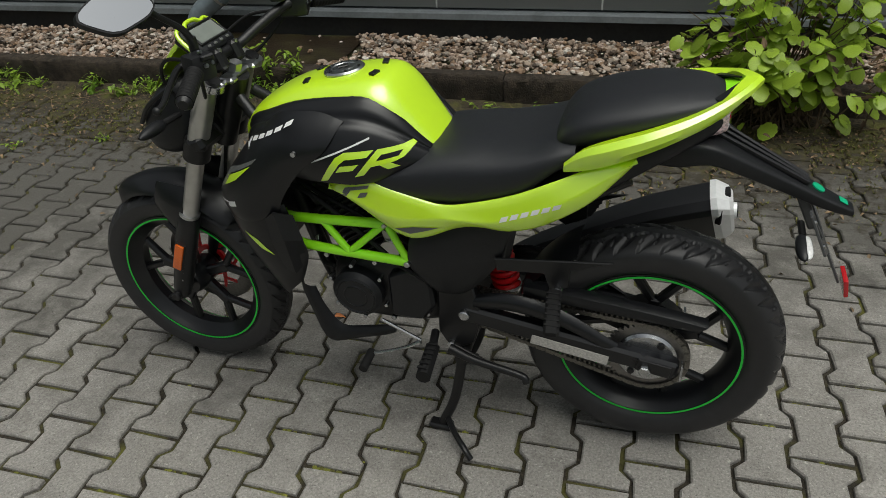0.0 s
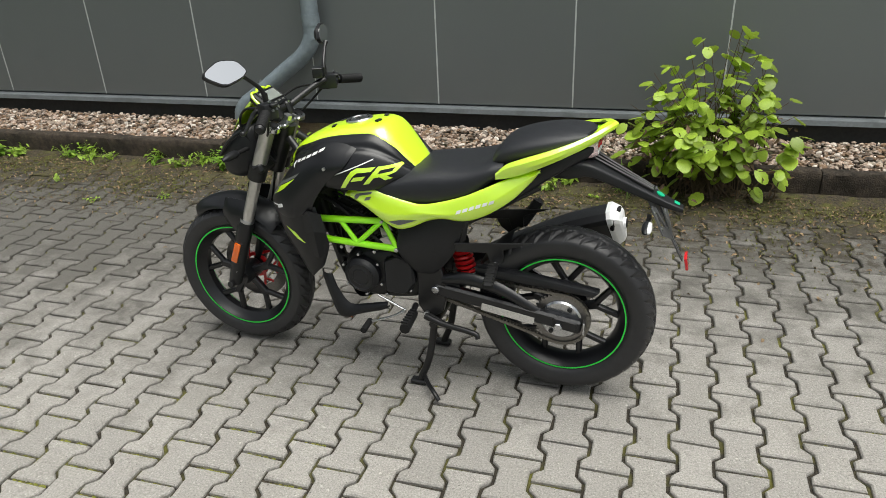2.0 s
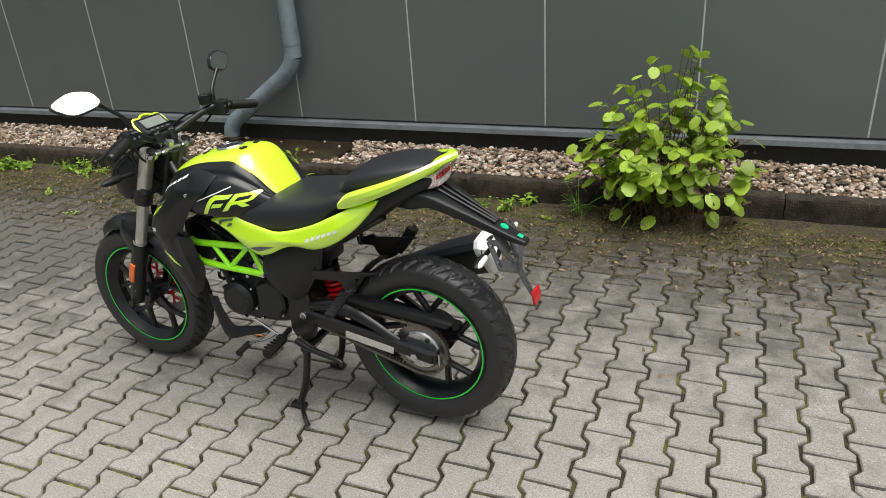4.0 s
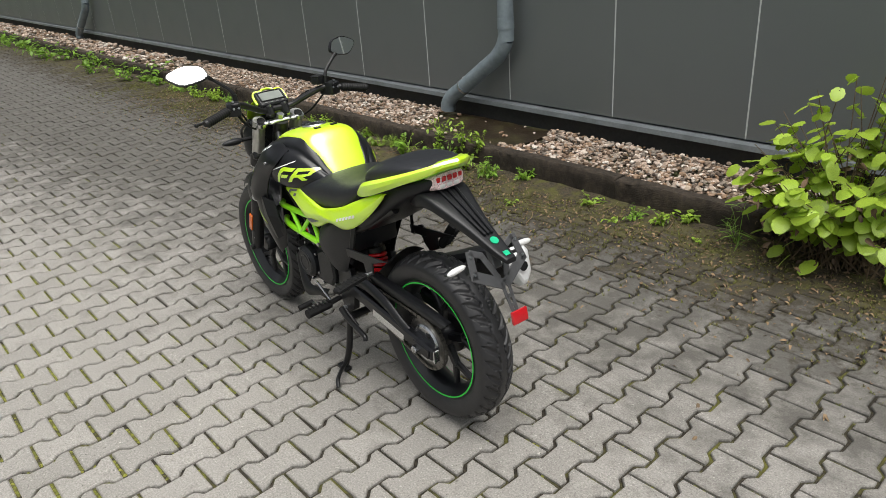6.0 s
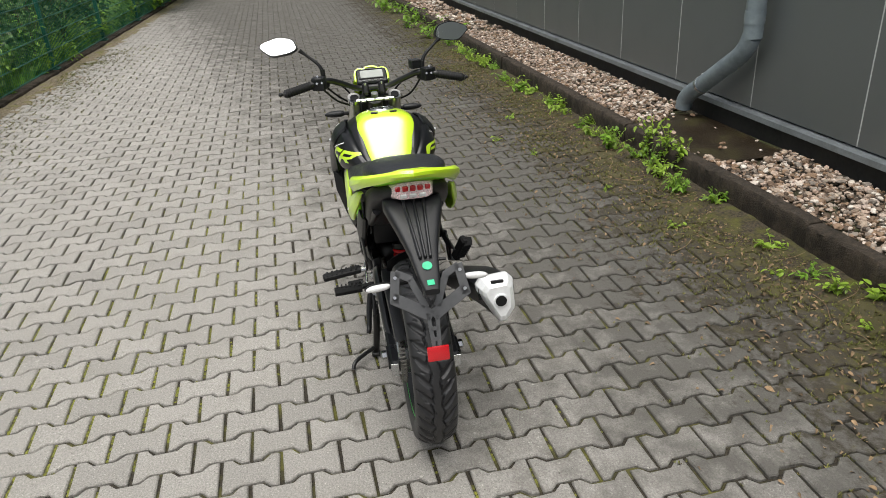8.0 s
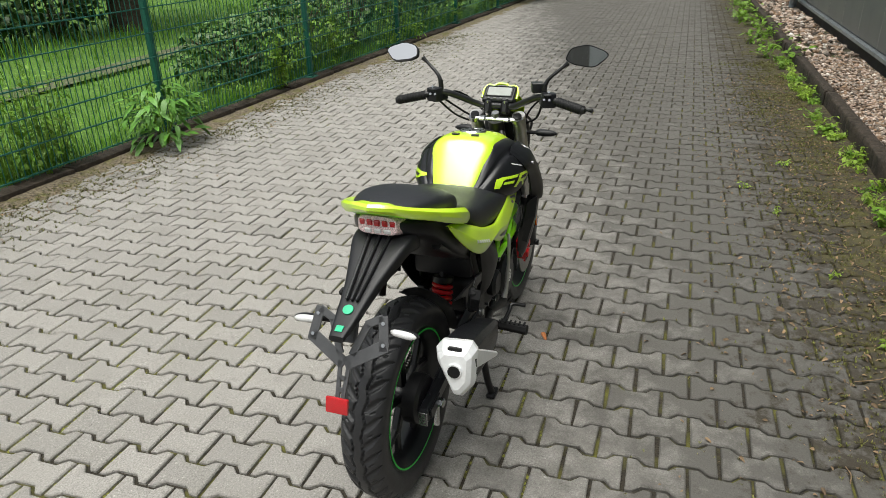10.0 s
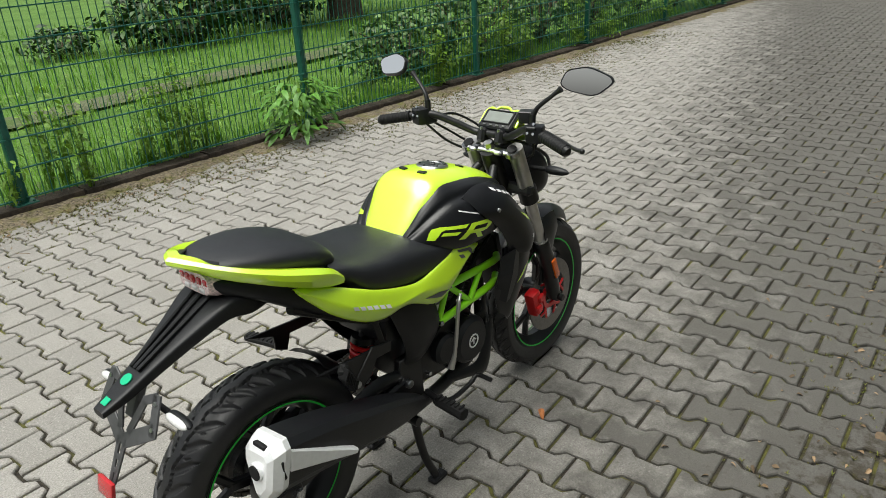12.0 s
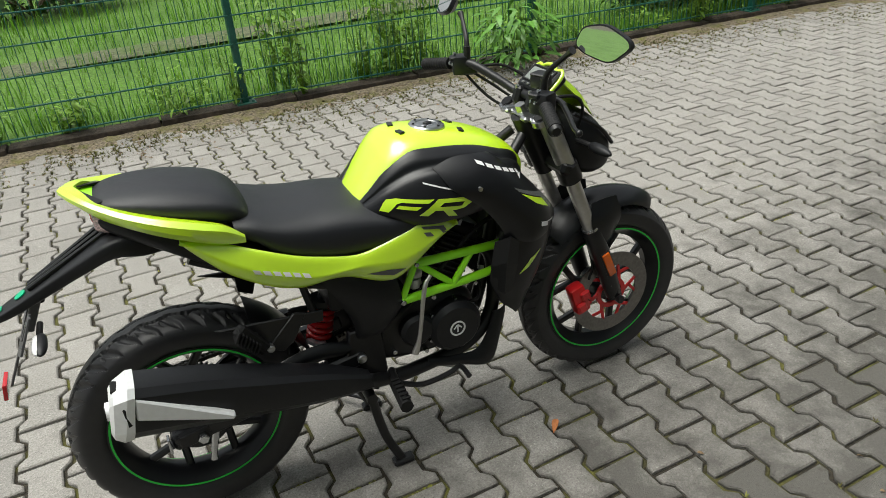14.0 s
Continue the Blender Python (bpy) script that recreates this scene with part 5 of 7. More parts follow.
for s in (1, -1):
    part("carburettor", box((0.655, s * 0.060, 0.605), (0.050, 0.045, 0.060), (0, 10, 0), 0.010, seg=2), M_FORK, eng, "grey cast carburettor body")
    part("float_bowl", tube([(0.655, s * 0.064, 0.575), (0.655, s * 0.064, 0.545)], [0.022, 0.017], 1, 16), M_SILVER, eng, "silver float bowl")
    part("head_bolt", tube([(0.850, s * 0.066, 0.668), (0.858, s * 0.066, 0.682)], 0.007, 1, 8), M_STEEL, eng)
    part("head_bolt", tube([(0.800, s * 0.066, 0.700), (0.808, s * 0.066, 0.714)], 0.007, 1, 8), M_STEEL, eng)
    part("hose_clip", tube([(0.868, s * 0.060, 0.545), (0.862, s * 0.066, 0.535)], 0.0085, 1, 12), M_STEEL, eng, "bright hose clip")
    part("wire_loom", tube([(0.90, s * 0.10, 0.72), (0.82, s * 0.12, 0.70), (0.70, s * 0.118, 0.60), (0.62, s * 0.118, 0.53), (0.54, s * 0.125, 0.50)], 0.007, 5, 8), M_RUBBER, eng, "black wire loom")
    part("frame_bracket", plate([(0.560, 0.530), (0.500, 0.528), (0.490, 0.500), (0.545, 0.488)], s * 0.118, s * 0.128, 0.002), M_BLACKMETAL, bike)
    part("bracket_bolt", disc(0.009, s * 0.126, s * 0.136, (0.525, 0, 0.510), 8, 0.002), M_STEEL, bike)
    part("stand_bolt", disc(0.010, s * 0.110, s * 0.126, (0.500, 0, 0.300), 8, 0.002), M_STEEL, bike)
part("starter_motor", tube([(0.66, -0.05, 0.545), (0.66, 0.085, 0.545)], 0.026, 1, 20), M_FORK, eng, "grey starter motor")
part("spark_lead", tube([(0.862, 0.045, 0.70), (0.84, 0.085, 0.73), (0.76, 0.09, 0.70), (0.70, 0.06, 0.68)], 0.0045, 5, 8), M_RUBBER, eng)
part("air_box", box((0.50, 0, 0.625), (0.20, 0.21, 0.13), (0, 0, 0), 0.02, seg=2), M_PLASTIC, bike)
lc = disc(0.068, 0.09, 0.142, (0.742, 0, 0.430), 40, 0.012)
part("alternator_cover", lc, M_PLASTIC, eng, "round black engine cover")
bm = lathe([(0.028, 0.142), (0.031, 0.144), (0.034, 0.142)], (0.742, 0, 0.430), 32)
lathe([(0.048, 0.142), (0.051, 0.1445), (0.054, 0.142)], (0.742, 0, 0.430), 32, bm=bm)
part("cover_ridge", bm, M_SATIN, eng)
part("sprocket_cover", plate([(0.655, 0.50), (0.60, 0.525), (0.545, 0.50), (0.535, 0.42), (0.57, 0.37), (0.655, 0.37)], 0.09, 0.128, 0.008), M_PLASTIC, eng)
rc = disc(0.080, -0.09, -0.145, (0.743, 0, 0.420), 40, 0.014)
part("clutch_cover", rc, M_PLASTIC, eng, "round black clutch cover")
part("generator_bulge", disc(0.05, -0.09, -0.135, (0.63, 0, 0.44), 28, 0.010), M_PLASTIC, eng)
part("cover_emblem", lathe([(0.019, -0.1455), (0.024, -0.1455), (0.024, -0.147), (0.019, -0.147)], (0.743, 0, 0.420), 32, closed=True), M_WHITE, eng, "white ring emblem")
bm = bmesh.new()
bar((0.743, -0.1462, 0.408), (0.743, -0.1462, 0.432), 0.0012, 0.005, 0, bm=bm)
bar((0.743, -0.1462, 0.432), (0.755, -0.1462, 0.420), 0.0012, 0.004, 0, bm=bm)
bar((0.743, -0.1462, 0.432), (0.731, -0.1462, 0.420), 0.0012, 0.004, 0, bm=bm)
part("emblem_mark", bm, M_WHITE, eng)
for s, cz in ((1, 0.430), (-1, 0.420)):
    for i in range(6):
        a = i * math.pi / 3 + 0.4
        part("engine_bolt", disc(0.0055, s * 0.10, s * 0.125, (0.743 + 0.080 * math.cos(a), 0, cz + 0.080 * math.sin(a)), 8, 0.001), M_STEEL, eng)
for u, z in ((0.69, 0.525), (0.585, 0.53), (0.82, 0.53), (0.80, 0.545), (0.56, 0.385), (0.655, 0.355)):
    for s in (1, -1):
        part("engine_bolt", disc(0.007, s * 0.10, s * 0.118, (u, 0, z), 8, 0.001), M_STEEL, eng)
part("kick_lever", tube([(0.668, -0.160, 0.626), (0.644, -0.170, 0.598), (0.618, -0.172, 0.46), (0.602, -0.165, 0.40)], [0.005, 0.0065, 0.0055, 0.011], 4, 10), M_FORK, bike, "grey kick-start lever")
for pts in ([(0.86, 0.06, 0.55), (0.84, 0.10, 0.50), (0.80, 0.12, 0.50)], [(0.84, -0.08, 0.56), (0.83, -0.12, 0.49), (0.79, -0.11, 0.47)], [(0.60, 0.08, 0.60), (0.56, 0.11, 0.55), (0.55, 0.11, 0.49)], [(0.90, 0.05, 0.70), (0.78, 0.10, 0.68), (0.62, 0.10, 0.60), (0.57, 0.09, 0.53)]):
    part("engine_hose", tube(pts, 0.006, 5, 8), M_RUBBER, eng)
part("radiator", box((0.965, 0, 0.60), (0.03, 0.20, 0.22), (0, -12, 0), 0.006), M_BLACKMETAL, bike, "black radiator")
part("down_tube", tube([(0.98, 0, 0.80), (0.93, 0, 0.60), (0.87, 0, 0.38), (0.80, 0, 0.31)], 0.02, 4, 12), M_BLACKMETAL, bike)

# belly pan
for s in (1, -1):
    rows = [[(0.887, 0.088, 0.396), (0.863, 0.094, 0.340), (0.820, 0.096, 0.284), (0.745, 0.096, 0.296), (0.663, 0.094, 0.314)],
            [(0.907, 0.094, 0.398), (0.883, 0.106, 0.328), (0.840, 0.110, 0.254), (0.755, 0.110, 0.274), (0.664, 0.104, 0.298)],
            [(0.933, 0.086, 0.402), (0.905, 0.096, 0.316), (0.865, 0.100, 0.222), (0.770, 0.100, 0.248), (0.665, 0.096, 0.280)],
            [(0.943, 0.066, 0.400), (0.915, 0.070, 0.310), (0.870, 0.072, 0.214), (0.770, 0.072, 0.240), (0.665, 0.070, 0.274)]]
    part("belly_pan", shell(rows, 0.005, 4, 4, s), M_PLASTIC, bike, "matt black belly pan")

# exhaust
ex = part("exhaust", tube([(0.85, -0.02, 0.62), (0.915, -0.03, 0.55), (0.90, -0.05, 0.38), (0.80, -0.07, 0.30), (0.62, -0.09, 0.285), (0.50, -0.12, 0.315), (0.44, -0.15, 0.36)], 0.021, 5, 16), M_BLACKMETAL, bike, "black exhaust with silver end cap")


def oct_ring(c, w, h, tilt=0.0, cut=0.32):
    """Eight-cornered muffler section at c, in the plane across the bike."""
    pts = [(-w, h * 0.75), (-w, -h * 0.45), (-w * 0.45, -h), (-w * 0.05, -h), (w * 0.95, h * 0.35), (w, h * 0.62), (w * 0.7, h * 0.92), (-w * 0.7, h)]
    out = []
    for i in range(8):
        a, b = pts[i], pts[(i + 1) % 8]
        for t in (0.06, 0.5, 0.94):
            v, z = a[0] + (b[0] - a[0]) * t, a[1] + (b[1] - a[1]) * t
            out.append((c[0] + tilt * z, c[1] + v, c[2] + z))
    return out


part("muffler", loft([oct_ring((0.47, -0.152, 0.353), 0.0226, 0.0241), oct_ring((0.42, -0.161, 0.376), 0.0313, 0.0344), oct_ring((0.33, -0.177, 0.415), 0.0418, 0.0499), oct_ring((0.20, -0.197, 0.466), 0.0487, 0.0602), oct_ring((0.05, -0.214, 0.521), 0.0539, 0.0688, 0.1), oct_ring((-0.100, -0.226, 0.564), 0.0557, 0.0705, 0.25)], 2), M_PLASTIC, ex, "satin black angular muffler", sharp=18)
part("end_cap", loft([oct_ring((-0.097, -0.226, 0.564), 0.0583, 0.074, 0.25), oct_ring((-0.114, -0.228, 0.566), 0.0592, 0.0748, 0.28), oct_ring((-0.138, -0.231, 0.568), 0.0487, 0.0619, 0.22), oct_ring((-0.146, -0.231, 0.570), 0.0365, 0.0482, 0.2)], 1), M_SILVER, ex, "silver cast end cap", sharp=12)
part("tail_pipe", tube([(-0.10, -0.236, 0.571), (-0.154, -0.236, 0.575)], 0.0175, 1, 20), M_RUBBER, ex, "black outlet")
part("outlet_ring", tube([(-0.14, -0.236, 0.574), (-0.1515, -0.236, 0.575)], 0.021, 1, 20), M_SILVER, ex)
part("cap_slot", box((-0.122, -0.231, 0.628), (0.014, 0.040, 0.010), (0, 20, 0), 0.002), M_RUBBER, ex)
part("cap_slot", box((-0.108, -0.281, 0.577), (0.014, 0.010, 0.050), (0, 0, 20), 0.002), M_RUBBER, ex)
part("cap_slot", box((-0.108, -0.180, 0.587), (0.014, 0.010, 0.045), (0, 0, -20), 0.002), M_RUBBER, ex)
part("silver_flash", plate([(-0.085, 0.617), (-0.095, 0.560), (0.100, 0.478), (0.108, 0.490)], -0.2845, -0.262, 0.004), M_SILVER, ex, "silver wedge trim")
part("heat_shield_bolt", disc(0.008, -0.195, -0.216, (0.31, 0, 0.425), 10, 0.002), M_STEEL, ex)
part("muffler_bracket", plate([(0.26, 0.53), (0.29, 0.55), (0.33, 0.62), (0.30, 0.63), (0.22, 0.55)], -0.155, -0.147, 0.002), M_BLACKMETAL, bike)

# rear suspension, swingarm, chain
sw = part("swingarm", bar((0.47, 0.098, 0.402), (-0.055, 0.098, 0.322), 0.036, 0.050, 0.008), M_SATIN, bike, "black swingarm")
part("arm", bar((0.47, -0.098, 0.402), (-0.055, -0.098, 0.322), 0.036, 0.050, 0.008), M_SATIN, sw)
part("cross_tube", tube([(0.40, -0.10, 0.40), (0.40, 0.10, 0.40)], 0.03, 1, 16), M_SATIN, sw)
for s in (1, -1):
    part("brace", shell([[(0.44, 0.104, 0.465), (0.34, 0.110, 0.485), (0.22, 0.108, 0.455), (0.085, 0.106, 0.375)], [(0.44, 0.120, 0.445), (0.34, 0.124, 0.460), (0.22, 0.122, 0.430), (0.085, 0.114, 0.355)], [(0.44, 0.112, 0.42), (0.34, 0.116, 0.432), (0.22, 0.114, 0.405), (0.085, 0.108, 0.335)]], 0.012, 3, 4, s), M_SATIN, sw)
    part("adjuster", box((-0.063, s * 0.103, 0.322), (0.006, 0.026, 0.046), (0, 0, 0), 0.001), M_STEEL, sw, "silver chain adjuster")
    part("adjuster_block", box((0.0, s * 0.119, 0.331), (0.08, 0.006, 0.036), (0, -9, 0), 0.002), M_BLACKMETAL, sw)
    part("axle_nut", disc(0.015, s * 0.118, s * 0.140, (REAR[0], 0, REAR[2]), 6, 0.003), M_STEEL, sw)
part("arm_label", box((0.20, 0.1175, 0.345), (0.19, 0.0015, 0.028), (0, -9.4, 0), 0.0004), M_LABEL, sw, "pale label strip")
part("chain_guard", shell([[(0.32, 0.062, 0.505), (0.18, 0.062, 0.495), (0.05, 0.062, 0.482), (-0.105, 0.062, 0.462)], [(0.32, 0.094, 0.500), (0.18, 0.094, 0.489), (0.05, 0.094, 0.476), (-0.105, 0.094, 0.456)], [(0.32, 0.096, 0.470), (0.18, 0.096, 0.459), (0.05, 0.096, 0.450), (-0.085, 0.096, 0.436)]], 0.004, 3, 4), M_PLASTIC, bike, "black chain guard")
part("tyre_hugger", shell([[(REAR[0] + 0.335 * math.cos(a) , 0.072 * q, REAR[2] + (0.335 - 0.035 * q * q) * math.sin(a)) for q in (-1, -0.6, 0, 0.6, 1)] for a in np.radians([10, 22, 34, 46, 58])], -0.004, 3, 3), M_PLASTIC, bike, "black inner mudguard")
spk = bmesh.new()
teeth = 42
pr = []
for i in range(teeth * 4):
    r = 0.100 if i % 4 in (1, 2) else 0.092
    a = 2 * math.pi * i / (teeth * 4)
    pr.append((REAR[0] + r * math.cos(a), REAR[2] + r * math.sin(a)))
plate(pr, 0.072, 0.078, 0, bm=spk)
part("rear_sprocket", spk, M_DISC, rear_wheel, "steel rear sprocket")
part("sprocket_carrier", disc(0.072, 0.05, 0.088, (REAR[0], 0, REAR[2]), 32, 0.006), M_STEEL, rear_wheel)
for i in range(4):
    a = i * math.pi / 2 + 0.6
    part("sprocket_bolt", disc(0.009, 0.078, 0.094, (REAR[0] + 0.055 * math.cos(a), 0, REAR[2] + 0.055 * math.sin(a)), 8, 0.002), M_BLACKMETAL, rear_wheel)
part("rear_drum", disc(0.078, -0.03, -0.080, (REAR[0], 0, REAR[2]), 36, 0.010), M_BLACKMETAL, rear_wheel, "black rear brake hub")
part("brake_arm", tube([(0.055, -0.10, 0.327), (0.035, -0.108, 0.26), (0.03, -0.108, 0.235)], [0.012, 0.008, 0.010], 2, 10), M_STEEL, bike, "steel brake arm")
chain = bmesh.new()
P0, R0, P1, R1 = np.array([REAR[0], REAR[2]]), 0.096, np.array([0.555, 0.425]), 0.040
d = P1 - P0
L = np.linalg.norm(d)
th = math.atan2(d[1], d[0])
be = math.acos((R0 - R1) / L)
run = [P0 + R0 * np.array([math.cos(a), math.sin(a)]) for a in np.linspace(th + be, th + 2 * math.pi - be, 60)] + [P1 + R1 * np.array([math.cos(a), math.sin(a)]) for a in np.linspace(th - be, th + be, 14)]
run.append(run[0])
run = np.array(run)
seg = np.r_[0, np.cumsum(np.linalg.norm(np.diff(run, axis=0), axis=1))]
nl = 2 * int(seg[-1] / 0.0127 / 2)
pts = np.stack([np.interp(np.linspace(0, seg[-1], nl + 1), seg, run[:, i]) for i in (0, 1)], 1)
for i in range(nl):
    a, b = pts[i], pts[i + 1]
    e = (b - a) * 0.28
    for dv in (0.0085, -0.0085) if i % 2 else (0.006, -0.006):
        bar((a[0] - e[0], 0.075 + dv, a[1] - e[1]), (b[0] + e[0], 0.075 + dv, b[1] + e[1]), 0.0018, 0.0115, 0.0, bm=chain)
    tube([(a[0], 0.065, a[1]), (a[0], 0.085, a[1])], 0.004, 1, 6, bm=chain)
part("chain", chain, M_CHAIN, bike, "oily drive chain")

A, B = np.array([0.432, 0.0, 0.655]), np.array([0.372, 0.0, 0.395])
shock = part("shock_absorber", tube([A, B], 0.014, 1, 14), M_BLACKMETAL, bike, "rear shock absorber with red spring")
ts = np.linspace(0, 1, 150)
ax = (B - A) / np.linalg.norm(B - A)
x1 = np.cross(ax, [0, 1, 0])
x1 /= np.linalg.norm(x1)
coil = [A + (B - A) * (0.46 + 0.40 * t) + 0.030 * (math.cos(11 * math.pi * t) * x1 + math.sin(11 * math.pi * t) * np.array([0, 1, 0])) for t in ts]
part("spring", tube(coil, 0.0075, 1, 8), M_RED, shock, "red coil spring")
part("spring_seat", tube([A + (B - A) * 0.86, A + (B - A) * 0.90], 0.036, 1, 20), M_SILVER, shock)
part("spring_seat", tube([A + (B - A) * 0.38, A + (B - A) * 0.45], 0.036, 1, 20), M_BLACKMETAL, shock)

# stands, pegs, pedals
stand = part("centre_stand", tube([(0.47, -0.14, 0.27), (0.47, 0.14, 0.27)], 0.016, 1, 14), M_BLACKMETAL, bike, "black centre stand, lowered")
for s in (1, -1):
    lg = part("stand_leg", tube([(0.47, s * 0.118, 0.28), (0.495, s * 0.128, 0.12), (0.535, s * 0.137, 0.012)], 0.0135, 3, 12), M_BLACKMETAL, stand)
    part("stand_foot", box((0.538, s * 0.139, 0.010), (0.065, 0.034, 0.020), (0, 0, 0), 0.005), M_BLACKMETAL, lg)
part("stand_tang", tube([(0.520, 0.137, 0.045), (0.485, 0.185, 0.040), (0.445, 0.228, 0.034), (0.425, 0.240, 0.014)], 0.0085, 4, 10), M_BLACKMETAL, stand, "black stand tang")
part("side_stand", tube([(0.50, 0.135, 0.300), (0.43, 0.148, 0.285), (0.31, 0.160, 0.272), (0.295, 0.165, 0.255)], [0.013, 0.011, 0.010, 0.009], 4, 12), M_BLACKMETAL, bike, "black side stand, folded up")
part("stand_spring", tube([(0.49, 0.125, 0.30), (0.40, 0.13, 0.262)], 0.008, 1, 10), M_BLACKMETAL, bike)
for s in (1, -1):
    pg = part("foot_peg", tube([(0.545, s * 0.11, 0.325), (0.535, s * 0.165, 0.325)], 0.011, 1, 12), M_BLACKMETAL, bike, "rubber foot peg")
    rb = tube([(0.535, s * 0.165, 0.322), (0.525, s * 0.272, 0.322)], 0.019, 1, 8)
    for i in range(6):
        q = s * (0.175 + 0.017 * i)
        box((0.530, q, 0.342), (0.024, 0.007, 0.006), bevel=0.001, bm=rb)
    part("peg_rubber", rb, M_RUBBER, pg)
    pp = part("pillion_peg_bracket", plate([(0.375, 0.612), (0.300, 0.620), (0.110, 0.640), (0.205, 0.604), (0.205, 0.560), (0.245, 0.540), (0.262, 0.588), (0.370, 0.580)], s * 0.143, s * 0.151, 0.002), M_BLACKMETAL, bike)
    part("peg_hanger", bar((0.355, s * 0.142, 0.585), (0.335, s * 0.128, 0.70), 0.012, 0.018, 0.002), M_BLACKMETAL, pp)
    ribs = []
    if s > 0:
        rb = bar((0.235, 0.165, 0.556), (0.218, 0.300, 0.546), 0.034, 0.022, 0.006)
        for i in range(7):
            ribs.append(box((0.233 - 0.0022 * i, 0.185 + 0.0165 * i, 0.5655 - 0.0013 * i), (0.032, 0.006, 0.005), bevel=0.001))
    else:
        rb = bar((0.215, -0.165, 0.560), (0.160, -0.190, 0.655), 0.024, 0.034, 0.006)
        for i in range(7):
            t = i / 6
            ribs.append(box((0.196 - 0.040 * t, -0.181 - 0.019 * t, 0.582 + 0.062 * t), (0.030, 0.030, 0.005), (0, -60, 0), 0.001))
    peg = part("pillion_peg", rb, M_RUBBER, bike, "rubber pillion peg")
    for rbm in ribs:
        part("peg_rib", rbm, M_RUBBER, peg)
    part("peg_pivot", disc(0.010, s * 0.145, s * 0.170, (0.228, 0, 0.556), 10, 0.002), M_STEEL, pp)
gs = tube([(0.575, 0.145, 0.315), (0.62, 0.152, 0.29), (0.69, 0.156, 0.262), (0.715, 0.156, 0.255)], [0.007, 0.0045, 0.0045, 0.006], 4, 10)
part("gear_lever", gs, M_STEEL, bike, "steel gear lever")
part("lever_rubber", tube([(0.715, 0.150, 0.255), (0.715, 0.215, 0.250)], 0.012, 1, 12), M_RUBBER, bike)
part("gear_linkage", tube([(0.575, 0.140, 0.315), (0.68, 0.135, 0.36)], 0.005, 1, 8), M_STEEL, bike)
part("brake_pedal", tube([(0.545, -0.14, 0.30), (0.62, -0.150, 0.272), (0.70, -0.158, 0.285), (0.735, -0.162, 0.300), (0.738, -0.215, 0.300)], 0.008, 4, 10), M_BLACKMETAL, bike, "black brake pedal")

# ---- plants, pebbles, litter ----
rng = np.random.default_rng(11)


def leaf_template(length, width, rows=4, cols=2, fold=0.25, droop=0.25, ribs=0.0, tip=1.0, blunt=False):
    """A leaf along +x with a folded midrib, drooping tip and pleats between the veins."""
    vs, fs = [], []
    for i in range(rows + 1):
        t = i / rows
        w = width / 2 * (math.sin(math.pi * min(1, t ** (0.75 * tip) * 0.985 + 0.015)) ** 0.8 + 0.03)
        if blunt:
            w = width / 2 * (math.sin(math.pi * (0.03 + 0.95 * t)) ** 0.6)
        for j in range(-cols, cols + 1):
            s = j / cols
            z = -droop * length * t * t + fold * w * abs(s) - 0.12 * w * s * s
            if ribs and j:
                z += ribs * width * (1 if (i + abs(j)) % 2 else -1)
            vs.append((length * (t - 0.10 * abs(s) * (1 - t)), w * s, z))
    n = 2 * cols + 1
    for i in range(rows):
        for j in range(n - 1):
            a = i * n + j
            fs.append((a, a + 1, a + n + 1, a + n))
    return np.array(vs), fs


def turn_matrix(yaw, pitch, roll):
    return np.array((pose(0, 0, 0, 0, 0, yaw) @ pose(0, 0, 0, 0, pitch, 0) @ pose(0, 0, 0, roll, 0, 0)).to_3x3())


def mass(name, template, places, mat, parent=None):
    """Many leaves joined in one mesh; places: (x, y, z, yaw, pitch, roll, size)."""
    tv, tf = template
    vs, fs = [], []
    for k, (x, y, z, yaw, pitch, roll, size) in enumerate(places):
        vs.append(tv @ turn_matrix(yaw, pitch, roll).T * size + np.array((x, y, z)))
        b = k * len(tv)
        fs += [tuple(b + q for q in f) for f in tf]
    me = bpy.data.meshes.new(name)
    me.from_pydata(np.concatenate(vs).tolist(), [], fs)
    me.materials.append(mat)
    me.shade_smooth()
    me.update()
    ob = new(name, me)
    if parent:
        ob.parent = parent
    return tagged(ob, kind="stuff")


def leaf_objects(name, template, places, mat, parent):
    me = bpy.data.meshes.new(name)
    me.from_pydata(template[0].tolist(), [], template[1])
    me.materials.append(mat)
    me.shade_smooth()
    me.update()
    for x, y, z, yaw, pitch, roll, size in places:
        ob = new(name, me)
        ob.parent = parent
        ob.matrix_basis = pose(x, y, z, 0, 0, yaw) @ pose(0, 0, 0, 0, pitch, 0) @ pose(0, 0, 0, roll, 0, 0) @ Matrix.Scale(size, 4)


# big broad-leaved bush against the wall
bush = thing("bush", "bright green broad-leaved bush with brown stems by the kerb", "bush")


def round_leaf(width, rows=8, cols=2):
    """A rounded leaf with a scalloped rim and sunken veins."""
    vs, fs = [], []
    for i in range(rows + 1):
        t = i / rows
        w = width / 2 * math.sin(math.pi * (0.04 + 0.93 * t)) ** 0.62 * (1.0 if i % 2 else 0.90)
        for j in range(-cols, cols + 1):
            q = j / cols
            z = -0.22 * t * t + 0.10 * abs(q) * width - 0.10 * q * q * width + (0.018 if (i + abs(j)) % 2 else -0.012) * (j != 0)
            vs.append((t - 0.12 * abs(q) * (1 - t), w * q, z))
    n = 2 * cols + 1
    for i in range(rows):
        for j in range(n - 1):
            k = i * n + j
            fs.append((k, k + 1, k + n + 1, k + n))
    return np.array(vs), fs


